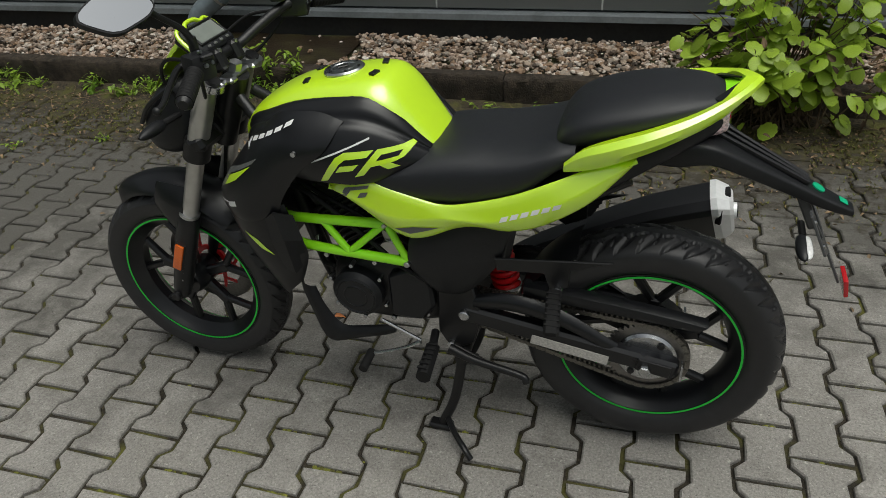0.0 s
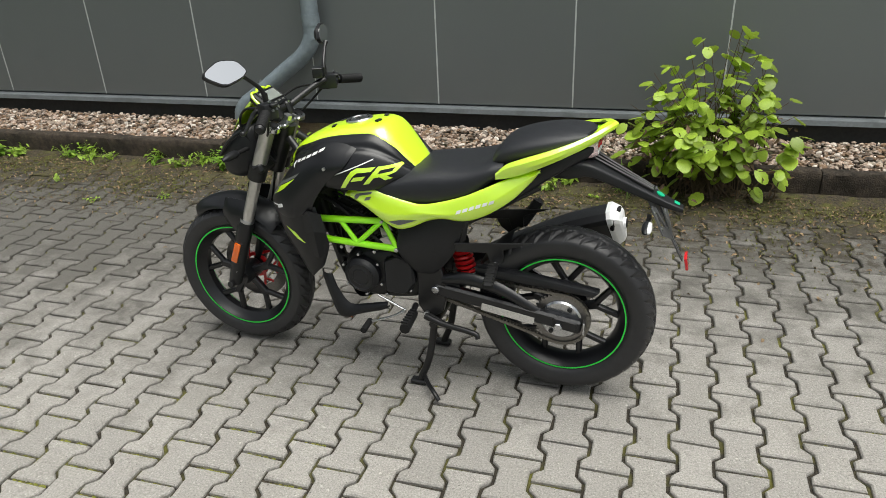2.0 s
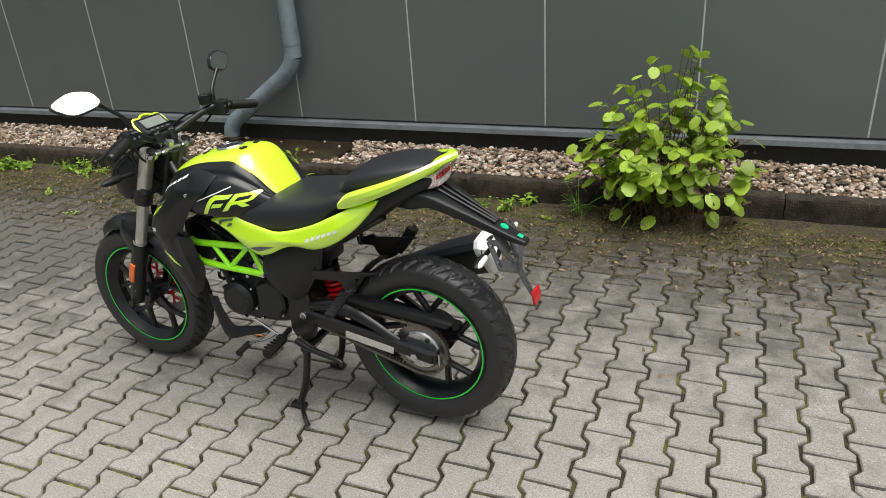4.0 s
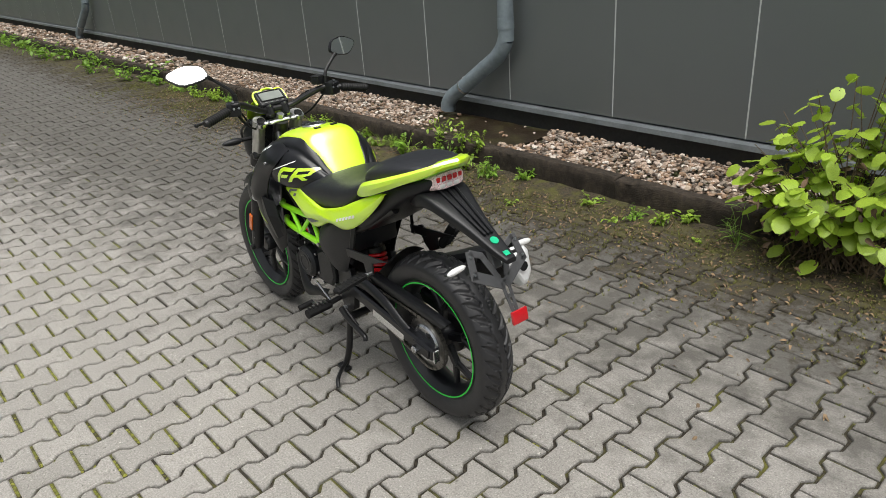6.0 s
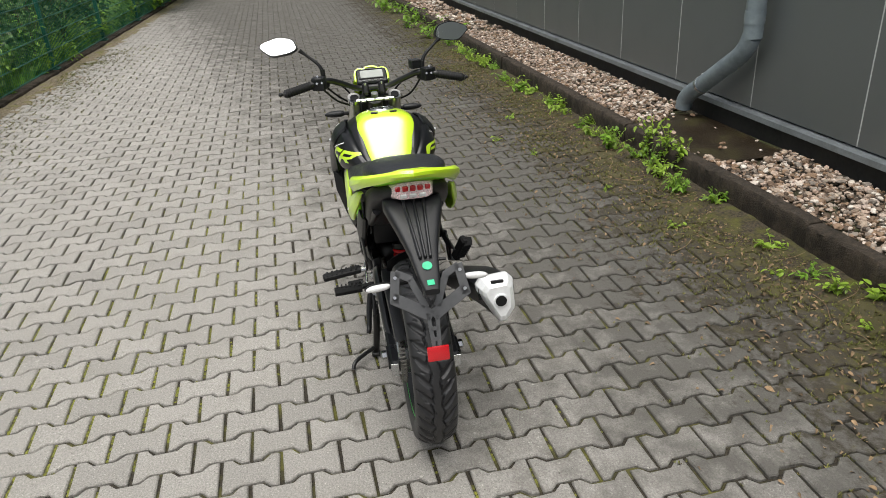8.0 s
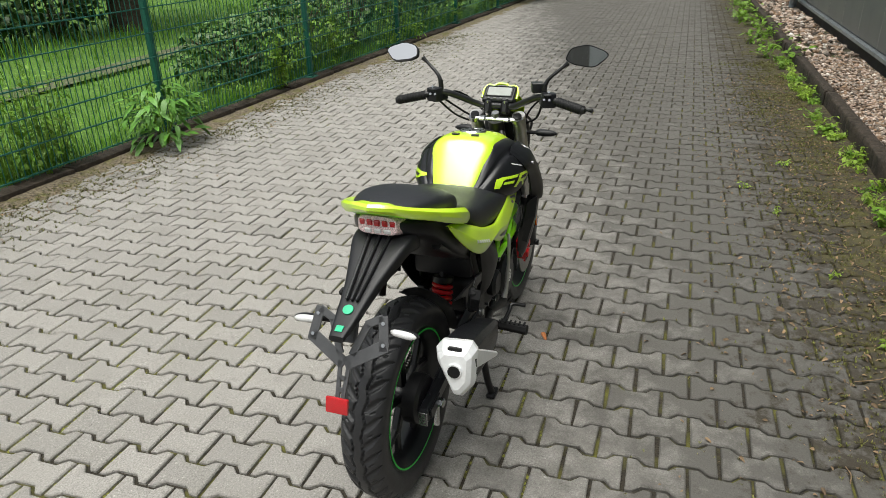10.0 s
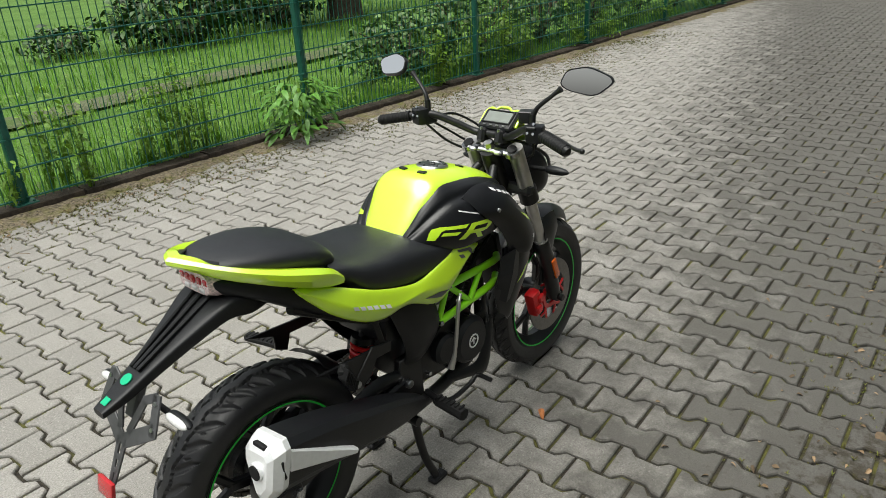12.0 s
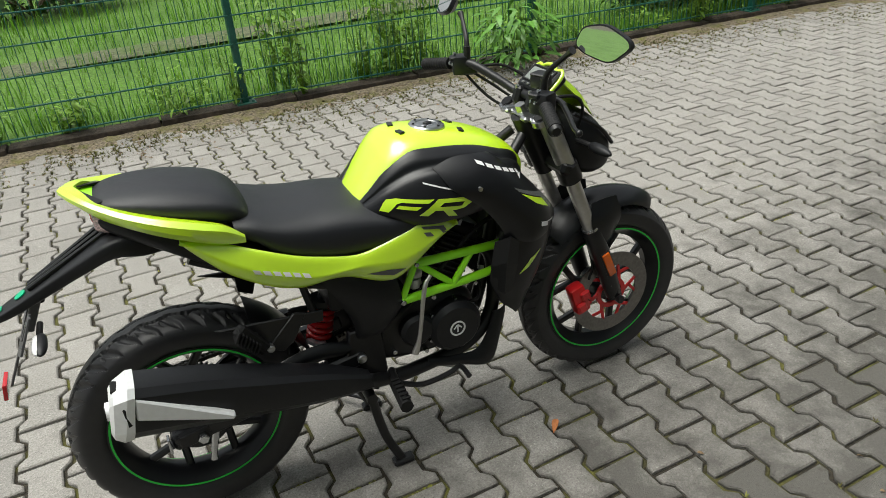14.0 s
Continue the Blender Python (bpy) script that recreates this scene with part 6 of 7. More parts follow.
BIG, OVAL = round_leaf(0.98), round_leaf(0.80)
M_DARKDEAD = material("withered_leaf", (0.11, 0.070, 0.038), 0.8, vary=0.3, scale=60, pieces=0.6)
DRY = leaf_template(1.0, 0.5, 4, 2, 0.9, 0.5)
tips, dead = [], []
for i in range(80):
    a = rng.uniform(0, 2 * math.pi)
    lean = math.sqrt(rng.uniform(0.02, 1))
    top = np.array([0.71 + 0.51 * lean * math.cos(a), 3.36 + 0.36 * lean * math.sin(a), 1.00 - 0.58 * lean ** 1.7 + rng.uniform(-0.22, 0.03)])
    root = np.array([0.72 + rng.normal(0, 0.12), 3.34 + rng.normal(0, 0.04), 0.0])
    top[2] = max(top[2], 0.14)
    mid = (root + top) / 2 + np.array([rng.normal(0, 0.03), rng.normal(0, 0.03), 0.06])
    pts = spline([root, mid, top], 6)
    part("stem", tube(pts, [0.004, 0.003, 0.0018], 1, 6), M_STEM, bush)
    low = top[2] < 0.5
    for q in range(5):
        t = 0.45 + 0.55 * q / 4
        p = pts[min(len(pts) - 1, int(t * (len(pts) - 1)))]
        for sd in (0, 180):
            if rng.uniform() < (0.35 if p[2] < 0.30 else 0.22):
                continue
            yaw = math.degrees(a) + (70 if sd else -70) * (1 - 0.5 * q / 4) + rng.uniform(-45, 45)
            size = rng.uniform(0.066, 0.096) if low else rng.uniform(0.054, 0.086)
            tips.append((*(p + rng.normal(0, 0.012, 3)), yaw, rng.uniform(-6, 42), rng.uniform(-26, 26), size))
for i in range(26):
    a = rng.uniform(math.pi * 0.98, math.pi * 2.02)
    r = rng.uniform(0.14, 0.31)
    tips.append((0.72 + 1.2 * r * math.cos(a), 3.34 + 0.60 * r * math.sin(a), rng.uniform(0.06, 0.45), math.degrees(a) + rng.uniform(-50, 50), rng.uniform(15, 60), rng.uniform(-25, 25), rng.uniform(0.065, 0.095)))
for i in range(280):
    a, r = rng.uniform(0, 2 * math.pi), 0.42 * math.sqrt(rng.uniform(0, 1))
    dead.append((0.71 + r * 1.15 * math.cos(a), 3.36 + 0.7 * r * math.sin(a), rng.uniform(0.01, 0.60) * (1.15 - r), rng.uniform(0, 360), rng.uniform(-70, 70), rng.uniform(-80, 80), rng.uniform(0.022, 0.05)))
rng.shuffle(tips)
k = len(tips) * 11 // 20
leaf_objects("leaf", BIG, tips[:k], M_LEAF, bush)
leaf_objects("leaf", OVAL, tips[k:], M_LEAF, bush)
leaf_objects("dead_leaf", DRY, dead, M_DARKDEAD, bush)

# weeds along the kerb
M_PALEWEED = material("pale_weed_leaf", (0.25, 0.38, 0.04), 0.5, vary=0.2, scale=60, pieces=0.35)
thin_leaf(M_PALEWEED)
SMALL = leaf_template(1.0, 0.55, 3, 1, 0.3, 0.3)
LANCE = leaf_template(1.0, 0.28, 4, 1, 0.3, 0.4)


def weed(x, y, z, spread, height, count, size, tpl, mat=M_WEED, label="small fresh green weed growing in a paving joint", group="weeds by the kerb"):
    t = thing("weed", label, "weed", pose(x, y, z), group)
    sm = bmesh.new()
    places = []
    for i in range(max(3, count // 6)):
        a, r, h = rng.uniform(0, 2 * math.pi), spread * math.sqrt(rng.uniform(0, 1)), height * rng.uniform(0.4, 1)
        pts = spline([(0.1 * r * math.cos(a), 0.1 * r * math.sin(a), 0), (0.5 * r * math.cos(a), 0.5 * r * math.sin(a), h * 0.7), (r * math.cos(a), r * math.sin(a), h)], 3)
        tube(pts, [0.0022, 0.0012], 1, 5, bm=sm)
        for q in range(6):
            p = pts[min(len(pts) - 1, 1 + int(q / 5 * (len(pts) - 2)))]
            places.append((*(p + rng.normal(0, size * 0.25, 3)), rng.uniform(0, 360), rng.uniform(-30, 40), rng.uniform(-25, 25), size * rng.uniform(0.55, 1.15)))
    tagged(part("stalk", sm, mat, t), kind="stuff")
    mass("foliage", tpl, places, mat, t)
    return t


for i in range(74):
    x = -8.0 + 8.2 * i / 73 + rng.normal(0, 0.06)
    if noise.noise((x * 1.6, 2.0, 8.0)) < (-0.25 if x < -1.3 else 0.05):
        continue
    big = -2.7 < x < -1.4
    weed(x, KERB_Y - rng.uniform(0.03, 0.17), 0.0, rng.uniform(0.07, 0.14) * (1.1 if big else 1), rng.uniform(0.05, 0.12) * (1.4 if big else 1), int(rng.uniform(30, 66)), rng.uniform(0.028, 0.048), SMALL if rng.uniform() < 0.75 else LANCE, M_WEED if rng.uniform() < 0.45 else M_PALEWEED)
for x in (-2.25, -2.0, -1.82):
    weed(x, KERB_Y + 0.02, 0.10, 0.11, 0.20, 48, 0.042, SMALL, M_PALEWEED, label="leafy green weed hanging over a kerb")
for x, y in ((-1.75, 2.87), (-2.6, 2.72), (-0.45, 3.14), (-1.1, 2.98), (-3.6, 2.87), (0.1, 3.19), (-3.05, 2.57)):
    weed(x, y, 0.0, 0.06, 0.045, 20, 0.026, SMALL, M_PALEWEED)
weed(0.24, 3.30, 0.0, 0.16, 0.2, 40, 0.11, leaf_template(1.0, 0.06, 4, 1, 0.3, 0.5), label="tuft of long grass beside a kerb")
for i in range(30):
    x = -7.8 - 14 * i / 29
    weed(x + rng.normal(0, 0.2), KERB_Y - rng.uniform(0.05, 0.3), 0.0, 0.28, 0.22, 36, 0.085, SMALL)


# moss and soil creeping over the stones
def verge(name, x0, x1, edge_y, reach, sign, label, mat, lift=0.012, steep=1.15):
    xs = np.arange(x0, x1, 0.045)
    ts = np.linspace(0, 1, 26)
    grid = []
    for x in xs:
        row = []
        for t in ts:
            e = edge_y(x)
            y = e - sign * reach * (1 - t)
            n = 0.55 * noise.noise((x * 2.2, y * 2.2, 7.3)) + 0.6 * noise.noise((x * 9, y * 9, 1.7)) + 0.5 * noise.noise((x * 24, y * 24, 5.1))
            row.append((x, y, -0.024 + (lift + 0.024) * t ** steep + 0.013 * n))
        grid.append(row)
    bm = skin(grid)
    for f in bm.faces:
        if f.normal.z < 0:
            f.normal_flip()
    return tagged(part(name, bm, mat, recalc=False), label, "moss", kind="structure")


M_VERGE = material("mossy_dirt", (0.050, 0.038, 0.022), 0.95, vary=0.8, scale=70, bump=1.0, bump_scale=140, dirt=(0.105, 0.110, 0.018), dirt_scale=9.0, dirt_amount=0.9)
M_VERGE2 = material("dry_mossy_dirt", (0.19, 0.155, 0.105), 0.95, vary=0.8, scale=60, bump=1.0, bump_scale=140, dirt=(0.17, 0.17, 0.04), dirt_scale=8.0, dirt_amount=0.9)
verge("verge_wall", -24, 8.0, lambda x: KERB_Y + 0.02, 1.25, 1, "mossy dirt and litter creeping over paving by the kerb", M_VERGE, 0.014, 2.1)
verge("verge_fence", -24, 8.0, lambda x: fence_y(x) + 0.07, 0.75, -1, "dry mossy dirt over paving by the fence", M_VERGE2, 0.014, 1.6)

# tiny moss cushions and litter in the joints and verge
def tuft_template():
    vs, fs = [], []
    for i in range(6):
        a = i * 1.05 + 0.3 * (i % 2)
        c, q, up = math.cos(a), math.sin(a), 0.55 + 0.3 * (i % 3)
        k = len(vs)
        vs += [(-0.10 * q, 0.10 * c, 0), (0.10 * q, -0.10 * c, 0), (0.5 * c + 0.13 * q, 0.5 * q - 0.13 * c, up * 0.7), (0.5 * c - 0.13 * q, 0.5 * q + 0.13 * c, up * 0.7), (0.85 * c, 0.85 * q, up)]
        fs += [(k, k + 1, k + 2, k + 3), (k + 3, k + 2, k + 4)]
    return np.array(vs), fs


TUFT = tuft_template()
pl = []
for i in range(26000):
    x = rng.uniform(-8, 2.6)
    y = KERB_Y - abs(rng.normal(0, 0.46)) - 0.02
    if rng.uniform() > 0.42 + 1.1 * noise.noise((x * 2.3, y * 2.3, 9.0)) + 0.5 * (y - 2.8):
        continue
    pl.append((x, y, -0.002, rng.uniform(0, 360), rng.uniform(-15, 15), 0, rng.uniform(0.005, 0.015)))
for i in range(9000):
    x = rng.uniform(-10, 2.6)
    y = fence_y(x) + 0.15 + abs(rng.normal(0, 0.30))
    if rng.uniform() > 0.42 + 1.1 * noise.noise((x * 2.1, y * 2.1, 4.0)):
        continue
    pl.append((x, y, -0.002, rng.uniform(0, 360), rng.uniform(-15, 15), 0, rng.uniform(0.006, 0.018)))
M_MOSS = material("olive_moss", (1.0, 1.0, 1.0), 0.9, vary=0.25, scale=40)
stone_colours(M_MOSS, [(0.0, (0.045, 0.034, 0.016)), (0.35, (0.085, 0.070, 0.022)), (0.65, (0.11, 0.12, 0.024)), (0.85, (0.15, 0.18, 0.03)), (1.0, (0.26, 0.24, 0.08))])
tagged(mass("moss_tufts", TUFT, pl, M_MOSS), "tiny moss and weed tufts on the verges", "moss")
pl = [(rng.uniform(-7, 2.4), KERB_Y - 0.05 - abs(rng.normal(0, 0.46)), 0.006, rng.uniform(0, 360), rng.uniform(-12, 12), rng.uniform(-30, 30), rng.uniform(0.008, 0.028)) for i in range(4200)]
for i in range(900):
    x = rng.uniform(-8, 2.0)
    pl.append((x, fence_y(x) + 0.2 + abs(rng.normal(0, 0.25)), 0.006, rng.uniform(0, 360), rng.uniform(-12, 12), rng.uniform(-30, 30), rng.uniform(0.008, 0.028)))
tagged(mass("leaf_litter", DRY, pl, M_DEADLEAF), "scattered dry brown leaves on mossy paving", "litter")
tw = bmesh.new()
for i in range(60):
    x, y, a, L = rng.uniform(-4, 2), (KERB_Y - 0.1 - abs(rng.normal(0, 0.35))) if i % 3 else (fence_y(0) + 0.25 + abs(rng.normal(0, 0.25))), rng.uniform(0, math.pi), rng.uniform(0.06, 0.25)
    tube([(x, y, 0.008), (x + 0.5 * L * math.cos(a), y + 0.5 * L * math.sin(a), 0.013), (x + L * math.cos(a + 0.2), y + L * math.sin(a + 0.2), 0.008)], 0.0016, 3, 5, bm=tw)
tagged(part("twigs", tw, M_DEADLEAF), "thin dry twigs lying on paving", "twigs", kind="stuff")
ol = thing("fallen_leaf", "orange-brown fallen leaf lying on paving", "leaf", pose(-0.855, 1.590, 0.006, 4, 6, 40))
mass("blade", DRY, [(-0.02, 0, 0, 0, 0, 0, 0.042)], M_ORANGELEAF, ol)
for x, y in ((-1.35, 2.60), (0.31, 2.56)):
    o2 = thing("fallen_leaf", "small dry brown fallen leaf lying on paving", "leaf", pose(x, y, 0.006, 4, 6, 70 + 40 * x), "fallen leaves")
    mass("blade", OVAL, [(-0.02, 0, 0, 0, 0, 0, 0.045)], M_DEADLEAF, o2)

# flat grey slab pieces at the foot of the kerb
for x, L in ((-0.15, 0.5), (1.2, 0.8), (2.2, 0.7), (-5.2, 0.6)):
    tagged(part("edge_slab", box((x, KERB_Y - 0.13, -0.012), (L, 0.17, 0.03), bevel=0.006), M_PAVER), "flat mossy concrete slab by the kerb", "slab", kind="structure")

# pebbles
def pebble_mesh():
    b = bmesh.new()
    bmesh.ops.create_icosphere(b, subdivisions=1, radius=1)
    v = np.array([q.co[:] for q in b.verts])
    f = [tuple(q.index for q in fc.verts) for fc in b.faces]
    b.free()
    return v, f


PV, PF = pebble_mesh()
vs, fs, k = [], [], 0
for i in range(15500):
    near = i < 13500
    x = rng.uniform(-7.5, 3.6) if near else rng.uniform(-22, -7.5)
    y = rng.uniform(KERB_Y + KERB_T + 0.005, WALL_Y - 0.06)
    if -2.72 + 0.12 * math.sin(9 * y) < x < -1.66 + 0.1 * math.sin(7 * y) and (y > 3.57 or rng.uniform() < 0.6):
        if rng.uniform() < 0.985:
            continue
    s = (0.008 + 0.015 * rng.uniform() ** 1.6) * (1 if near else 2.0)
    sc = np.array([s * rng.uniform(0.9, 1.5), s * rng.uniform(0.8, 1.1), s * rng.uniform(0.45, 0.8)])
    wob = 1 + 0.13 * np.sin(PV @ rng.normal(0, 2.2, (3, 3))).sum(1, keepdims=True) * 0.6
    pv = (PV * wob * sc) @ turn_matrix(rng.uniform(0, 360), rng.uniform(-25, 25), rng.uniform(-25, 25)).T
    z = 0.128 + rng.uniform(-0.006, 0.018) + 0.012 * bumpy(x, y)
    vs.append(pv + np.array((x, y, z)))
    fs += [tuple(k * len(PV) + q for q in f) for f in PF]
    k += 1
me = bpy.data.meshes.new("pebbles")
me.from_pydata(np.concatenate(vs).tolist(), [], fs)
me.materials.append(M_PEBBLE)
tagged(new("pebbles", me), "pale grey and brown rounded pebbles along a wall", "pebbles", kind="stuff")

# grass, meadow and weeds behind the fence
BLADE = (np.array([(0, -0.5, 0), (0, 0.5, 0), (0.45, 0.35, 0.62), (0.45, -0.35, 0.62), (1.0, 0.0, 0.85)]) * np.array([0.35, 0.055, 1.0]), [(0, 1, 2, 3), (3, 2, 4)])
pl = []
for i in range(26000):
    back = 11 * rng.uniform() ** 2.2
    x = rng.uniform(-12 - back * 0.9, 3.5)
    y = fence_y(x) - 0.12 - back
    if -5.15 < y < -4.85 and rng.uniform() < 0.6:
        continue
    h = 0.10 + 0.07 * (noise.noise((x * 0.9, y * 0.9, 2.2)) + 0.3) + (0.07 if -8.5 < y < -5.8 else 0) + 0.006 * (-y - 2.7)
    pl.append((x, y, 0.03 + 0.05 * bumpy(x, y, 0.5), rng.uniform(0, 360), 0, 0, max(0.05, h * rng.uniform(0.6, 1.3))))
tagged(mass("grass", BLADE, pl, M_BLADE), "fresh green grass of a lawn behind a fence", "grass")
for i in range(62):
    x = rng.uniform(-15, 2.2)
    tall = rng.uniform() < 0.55
    weed(x, fence_y(x) - rng.uniform(0.03, 0.35) + (0.06 if tall else 0), 0.03, 0.20 if tall else 0.24, rng.uniform(0.4, 0.95) if tall else rng.uniform(0.15, 0.38), 110 if tall else 80, 0.07, SMALL if rng.uniform() < 0.6 else LANCE, M_WEED,
         "tall green weed climbing a wire mesh fence" if tall else "low green weed behind a wire mesh fence", "weeds along the fence")
M_BRIGHT = material("bright_plant_leaf", (0.095, 0.24, 0.030), 0.45, vary=0.15, scale=40, pieces=0.3)
plant = thing("leafy_plant", "bushy bright green plant at a fence foot", "plant", pose(-3.12, -2.02, 0.02))
pl = []
for i in range(210):
    a, r = rng.uniform(0, 2 * math.pi), 0.34 * math.sqrt(rng.uniform(0, 1))
    pl.append((r * math.cos(a), 0.7 * r * math.sin(a), rng.uniform(0.08, 0.56) * (1 - 0.7 * r), math.degrees(a) + rng.uniform(-40, 40), rng.uniform(-25, 45), rng.uniform(-20, 20), rng.uniform(0.08, 0.15)))
leaf_objects("leaf", leaf_template(1.0, 0.36, 5, 1, 0.3, 0.35), pl, M_BRIGHT, plant)
sm = bmesh.new()
for i in range(9):
    a = i * 0.7
    tube([(0, 0, 0), (0.1 * math.cos(a), 0.08 * math.sin(a), 0.25), (0.2 * math.cos(a), 0.15 * math.sin(a), 0.45)], [0.005, 0.002], 3, 5, bm=sm)
tagged(part("stalk", sm, M_WEED, plant), kind="stuff")


def shrub(x, y, w, d, h, count, size, label, mat=M_DARKLEAF, tpl=SMALL):
    t = thing("shrub", label, "shrub", pose(x, y, 0.02), "shrubs behind the fence")
    pl = []
    for i in range(count):
        v = rng.normal(0, 1, 3)
        v /= np.linalg.norm(v)
        r = rng.uniform(0.55, 1.0) * (1 + 0.28 * noise.noise(Vector(v) * 2.3 + Vector((x, y, 0))))
        pl.append((w * r * v[0], d * r * v[1], max(0.02, h * 0.5 + h * 0.5 * r * v[2]), rng.uniform(0, 360), rng.uniform(-40, 50), rng.uniform(-40, 40), size * rng.uniform(0.6, 1.3)))
    mass("foliage", tpl, pl, mat, t)
    sm = bmesh.new()
    for i in range(8):
        a = i * 0.8
        tube([(0, 0, 0), (w * 0.4 * math.cos(a), d * 0.4 * math.sin(a), h * 0.5), (w * 0.7 * math.cos(a), d * 0.7 * math.sin(a), h * 0.75)], [0.02, 0.006], 3, 5, bm=sm)
    tagged(part("branch", sm, M_STEM, t), kind="stuff")
    return t


shrub(-6.3, -8.2, 1.5, 0.8, 1.05, 1500, 0.15, "dark green rounded shrub on a lawn")
shrub(-8.3, -8.1, 1.2, 0.9, 1.5, 1300, 0.15, "dark green shrub at a tree foot")
shrub(-4.6, -9.0, 0.6, 0.5, 0.5, 350, 0.12, "small dark green shrub in the meadow")
for i, x in enumerate((-15.2, -17.0, -19.2, -21.5)):
    shrub(x, fence_y(x) - 0.3, 1.2, 0.9, 1.7, 900, 0.16, "dense green hedge shrub growing through a fence", M_WEED)
M_HEDGE = material("mid_green_hedge_leaf", (0.055, 0.125, 0.016), 0.5, vary=0.25, scale=20, pieces=0.5)
for x, h in ((-5.6, 0.75), (-6.9, 1.0), (-8.4, 1.35), (-9.9, 1.5), (-11.4, 1.6), (-13.0, 1.6)):
    shrub(x, fence_y(x) - 0.75, 1.0, 0.55, h, 1700, 0.085, "dense mid green shrub behind a wire mesh fence", M_HEDGE)
shrub(0.4, -8.6, 1.4, 0.8, 1.0, 900, 0.15, "dark green shrub on a lawn")


def tree(x, y, h, r, label):
    t = thing("tree", label, "tree", pose(x, y, 0.0), "trees behind the fence")
    part("trunk", tube([(0, 0, -0.1), (0.02, 0, 0.2), (0.05, 0.03, 1.5), (0, 0.1, 3.0), (0.05, 0.0, h * 0.75)], [r * 1.5, r * 1.15, r, r * 0.85, r * 0.3], 4, 16), M_BARK, t)
    pl = []
    for i in range(9):
        a, z0 = i * 2.4, 2.2 + 0.25 * i
        end = np.array([2.0 * math.cos(a), 2.0 * math.sin(a), z0 + 1.6])
        part("limb", tube([(0.03, 0.05, z0), (0.8 * math.cos(a), 0.8 * math.sin(a), z0 + 0.9), end], [r * 0.4, r * 0.22, 0.03], 4, 8), M_BARK, t)
        for j in range(230):
            o = end * rng.uniform(0.45, 1.1) + rng.normal(0, 0.62, 3)
            o[2] = max(2.3, o[2])
            pl.append((*o, rng.uniform(0, 360), rng.uniform(-40, 60), rng.uniform(-40, 40), rng.uniform(0.14, 0.28)))
    mass("crown", SMALL, pl, M_DARKLEAF, t)
    return t


tree(-9.6, -7.6, 8, 0.30, "large dark-barked tree behind a fence")
mk = thing("marker_post", "yellow marker post with a red top in a lawn", "post", pose(-11.4, -15.7, 0))
part("shaft", tube([(0, 0, 0), (0, 0, 1.55)], 0.09, 1, 14), M_POSTYELLOW, mk, "yellow shaft")
part("tip", tube([(0, 0, 1.55), (0, 0, 2.0)], 0.09, 1, 14), M_RED, mk, "red tip")

# ---- paving stones ----
PX, PY, TURN_P = 0.1383, 0.2005, radians(-0.95)
REF = (0.735, 1.370)


def stone_outline(inset=0.0058):
    W, N = 0.0827 - inset, 0.0557 - inset
    h = PY / 2 - inset
    return [(-W, h), (-W, 0.066), (-N, 0.040), (-N, -0.040), (-W, -0.066), (-W, -h), (W, -h), (W, -0.066), (N, -0.040), (N, 0.040), (W, 0.066), (W, h)]


def stone_verts(x, y, z, dz=(0, 0), worn=None):
    c, s = math.cos(TURN_P), math.sin(TURN_P)
    base = stone_outline()
    if worn:
        base = [(px + worn.gauss(0, 0.0012), py + worn.gauss(0, 0.0012)) for px, py in base]
    out = []
    for k, (f, zz) in enumerate(((0.0045, 0.0), (0.0, -0.005), (0.0, -0.045))):
        for px, py in base:
            qx, qy = px - math.copysign(f, px), py - math.copysign(f, py) * (1 if abs(py) > 0.07 else 0)
            out.append((x + c * qx - s * qy, y + s * qx + c * qy, z + zz + dz[0] * px + dz[1] * py))
    return out


N12 = 12
STONE_FACES = [tuple(range(N12))[::-1]]
for lev in (0, 1):
    for i in range(N12):
        j = (i + 1) % N12
        STONE_FACES.append((lev * N12 + i, lev * N12 + j, (lev + 1) * N12 + j, (lev + 1) * N12 + i))


def stone_mesh(name, verts, faces):
    me = bpy.data.meshes.new(name)
    me.from_pydata(verts, [], faces)
    me.materials.append(M_PAVER)
    me.update()
    return me


pavement = thing("pavement", "grey interlocking concrete paving with mossy joints", "pavement", kind="structure")
rnd = random.Random(5)
kinds = []
for k in range(8):
    one = bmesh.new()
    me = stone_mesh("paving_stone", stone_verts(0, 0, 0, worn=rnd), STONE_FACES)
    one.from_mesh(me)
    bmesh.ops.recalc_face_normals(one, faces=one.faces)
    one.to_mesh(me)
    one.free()
    kinds.append(me)
rest_v, rest_f, near = [], [], []
c0, s0 = math.cos(TURN_P), math.sin(TURN_P)
for i in range(-250, 56):
    for j in range(-30, 30):
        lx, ly = PX * i, PY * (j + 0.5) + (PY / 2 if i % 2 else 0)
        x, y = REF[0] + c0 * lx - s0 * ly, REF[1] + s0 * lx + c0 * ly
        if not (-34 < x < 7.6 and fence_y(x) + 0.17 < y < KERB_Y - 0.10):
            continue
        z = rnd.gauss(0, 0.0012)
        tilt = (rnd.gauss(0, 0.008), rnd.gauss(0, 0.008))
        dist = (x - 0.35) ** 2 / 1.5 + (y - 1.1) ** 2
        near.append((dist, x, y, z, tilt))
near.sort()
for k, (dist, x, y, z, tilt) in enumerate(near):
    if k < 300:
        ob = new("paving_stone", kinds[k % 8])
        ob.parent = pavement
        ob.matrix_basis = pose(x, y, z, math.degrees(tilt[1]), -math.degrees(tilt[0]), 0)
    else:
        b = len(rest_v)
        rest_v += stone_verts(x, y, z, tilt, rnd)
        rest_f += [tuple(b + q for q in f) for f in STONE_FACES]
rest = new("far_paving", stone_mesh("far_paving", rest_v, rest_f))
rest.parent = pavement
rest["kind"] = "stuff"

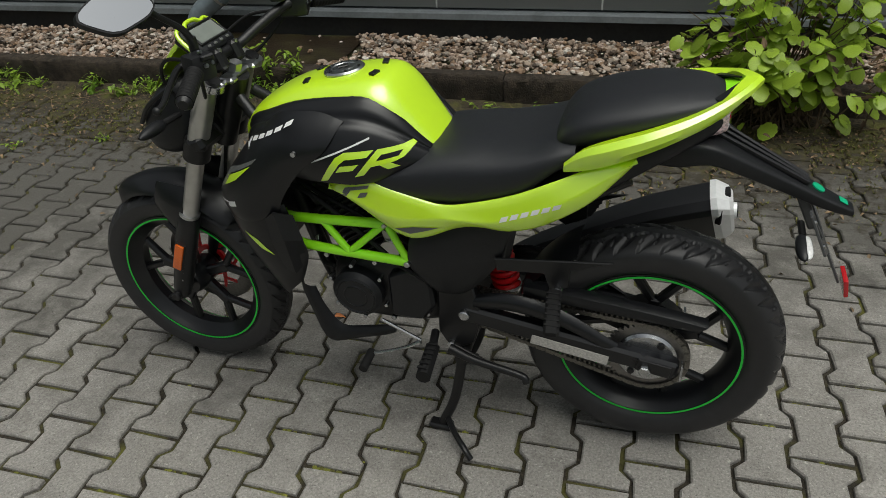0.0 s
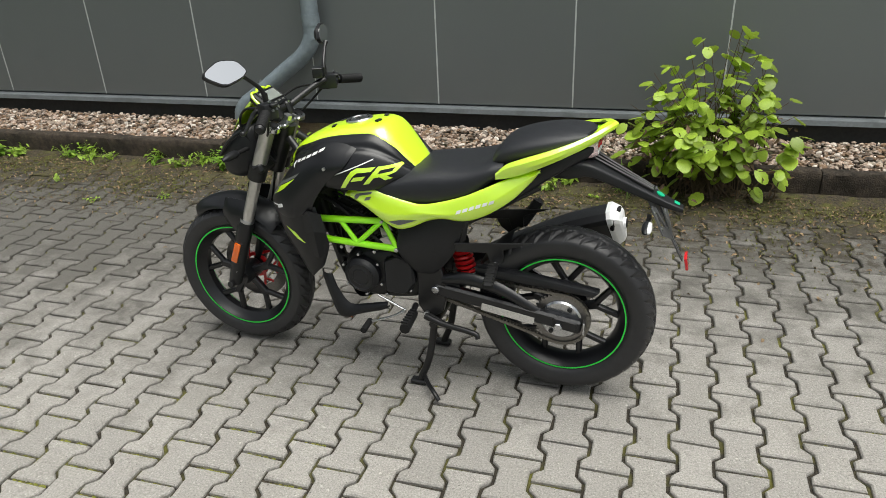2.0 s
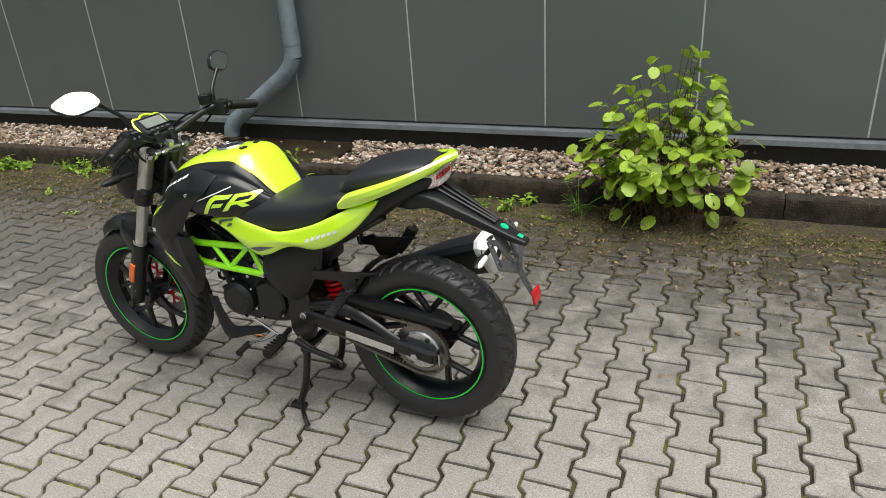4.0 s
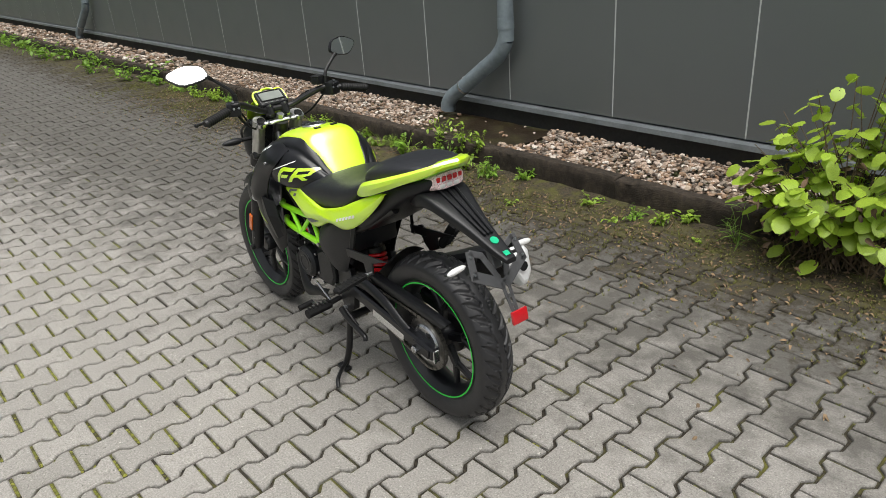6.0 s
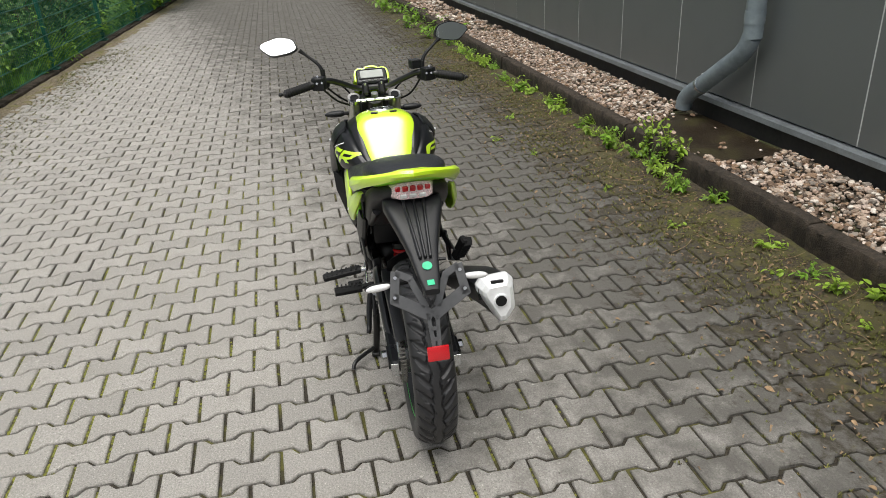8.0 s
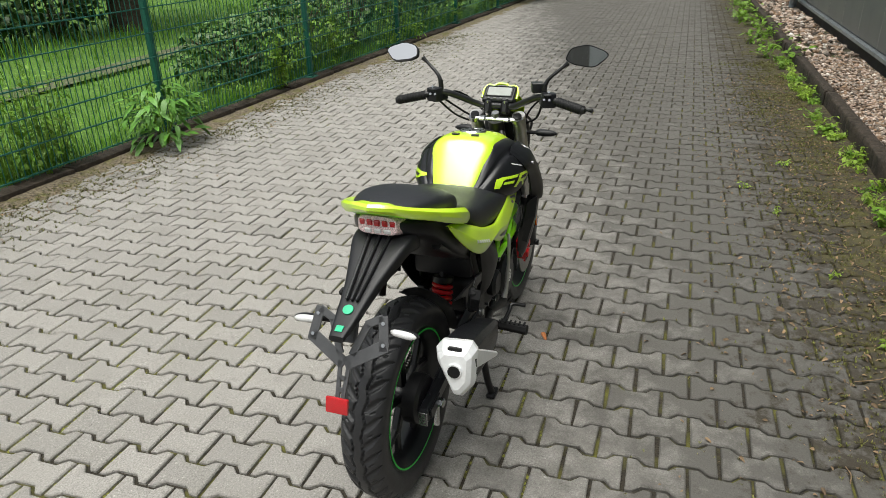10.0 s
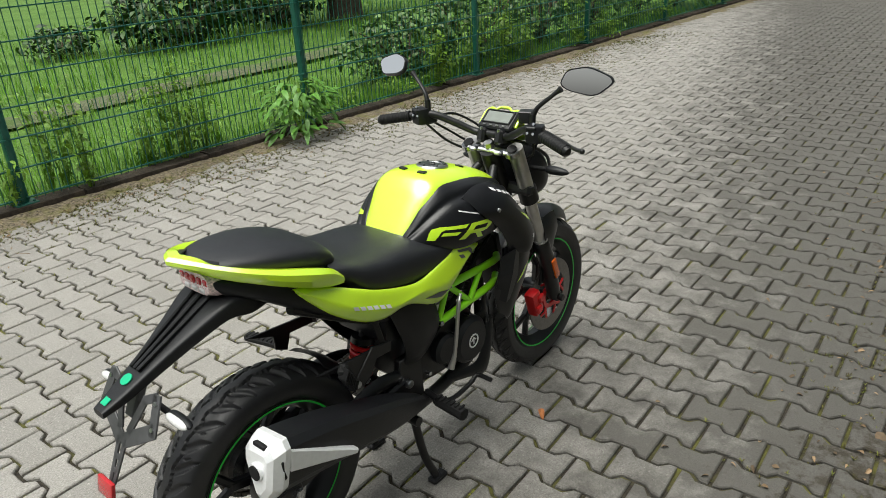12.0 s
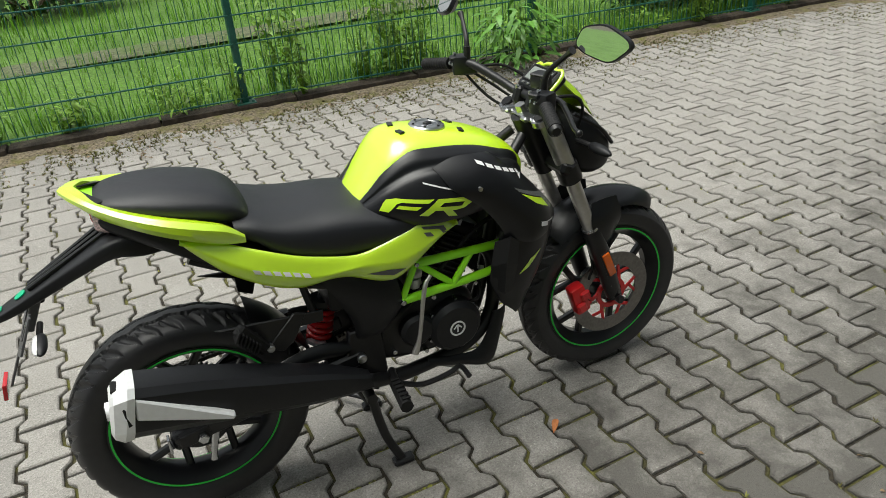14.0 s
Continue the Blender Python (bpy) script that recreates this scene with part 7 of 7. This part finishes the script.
# moss cushions in the joints of the open side
CUSHION = (np.array([(1, 0, 0), (0.3, 0.95, 0), (-0.8, 0.6, 0), (-0.8, -0.6, 0), (0.3, -0.95, 0), (0.1, 0.1, 0.75)]), [(0, 1, 5), (1, 2, 5), (2, 3, 5), (3, 4, 5), (4, 0, 5)])
pl = []
for dist, x, y, z, tilt in near[:2800]:
    rich = noise.noise((x * 0.9, y * 0.9, 6.0)) + 0.45 - 0.50 * max(0, y - 0.4) - 0.35 * max(0, -1.2 - x)
    if rich < 0:
        continue
    for q in range(int(40 * min(1, rich * 1.5))):
        t = rnd.uniform(-0.080, 0.080) * min(1, 0.4 + rich)
        pl.append((x + t + s0 * PY / 2, y + PY / 2 + 0.02 * s0 + rnd.gauss(0, 0.0026), -0.0128, rnd.uniform(0, 360), 0, 0, rnd.uniform(0.004, 0.0095)))
    if rich > 0.3:
        for q in range(6):
            pl.append((x + 0.069 + rnd.gauss(0, 0.003), y + rnd.uniform(0.03, 0.09) * rnd.choice((-1, 1)), -0.0125, rnd.uniform(0, 360), 0, 0, rnd.uniform(0.003, 0.006)))
tufts = []
for dist, x, y, z, tilt in near:
    if not -10 < x < 3.2:
        continue
    edge_f, edge_k = y - fence_y(x), KERB_Y - y
    share = max(0, 1 - edge_f / 1.35) if edge_f < 1.35 else max(0, 1 - edge_k / 1.5)
    share *= 0.55 + 1.2 * noise.noise((x * 1.4, y * 1.4, 12.0))
    for q in range(int(26 * max(0, share))):
        if rnd.random() < 0.5:
            dx, dy = rnd.uniform(-0.08, 0.08), PY / 2 + rnd.gauss(0, 0.003)
        else:
            dx, dy = rnd.choice((-1, 1)) * (0.069 + 0.0135 * rnd.choice((-1, 1))) + rnd.gauss(0, 0.003), rnd.uniform(-0.1, 0.1)
        tufts.append((x + dx, y + dy, -0.010, rnd.uniform(0, 360), rnd.uniform(-15, 15), 0, rnd.uniform(0.007, 0.020 if edge_f < 1.35 else 0.014)))
tagged(mass("joint_tufts", TUFT, tufts, M_MOSS), "ragged moss and weed tufts in joints near the edges", "moss")
M_JOINTMOSS = material("yellow_green_moss", (1.0, 1.0, 1.0), 0.95, vary=0.3, scale=200)
stone_colours(M_JOINTMOSS, [(0.0, (0.05, 0.045, 0.015)), (0.35, (0.10, 0.10, 0.018)), (0.7, (0.14, 0.15, 0.022)), (1.0, (0.20, 0.205, 0.032))])
tagged(mass("joint_moss", CUSHION, pl, M_JOINTMOSS), "yellow-green moss cushions in the paving joints", "moss")
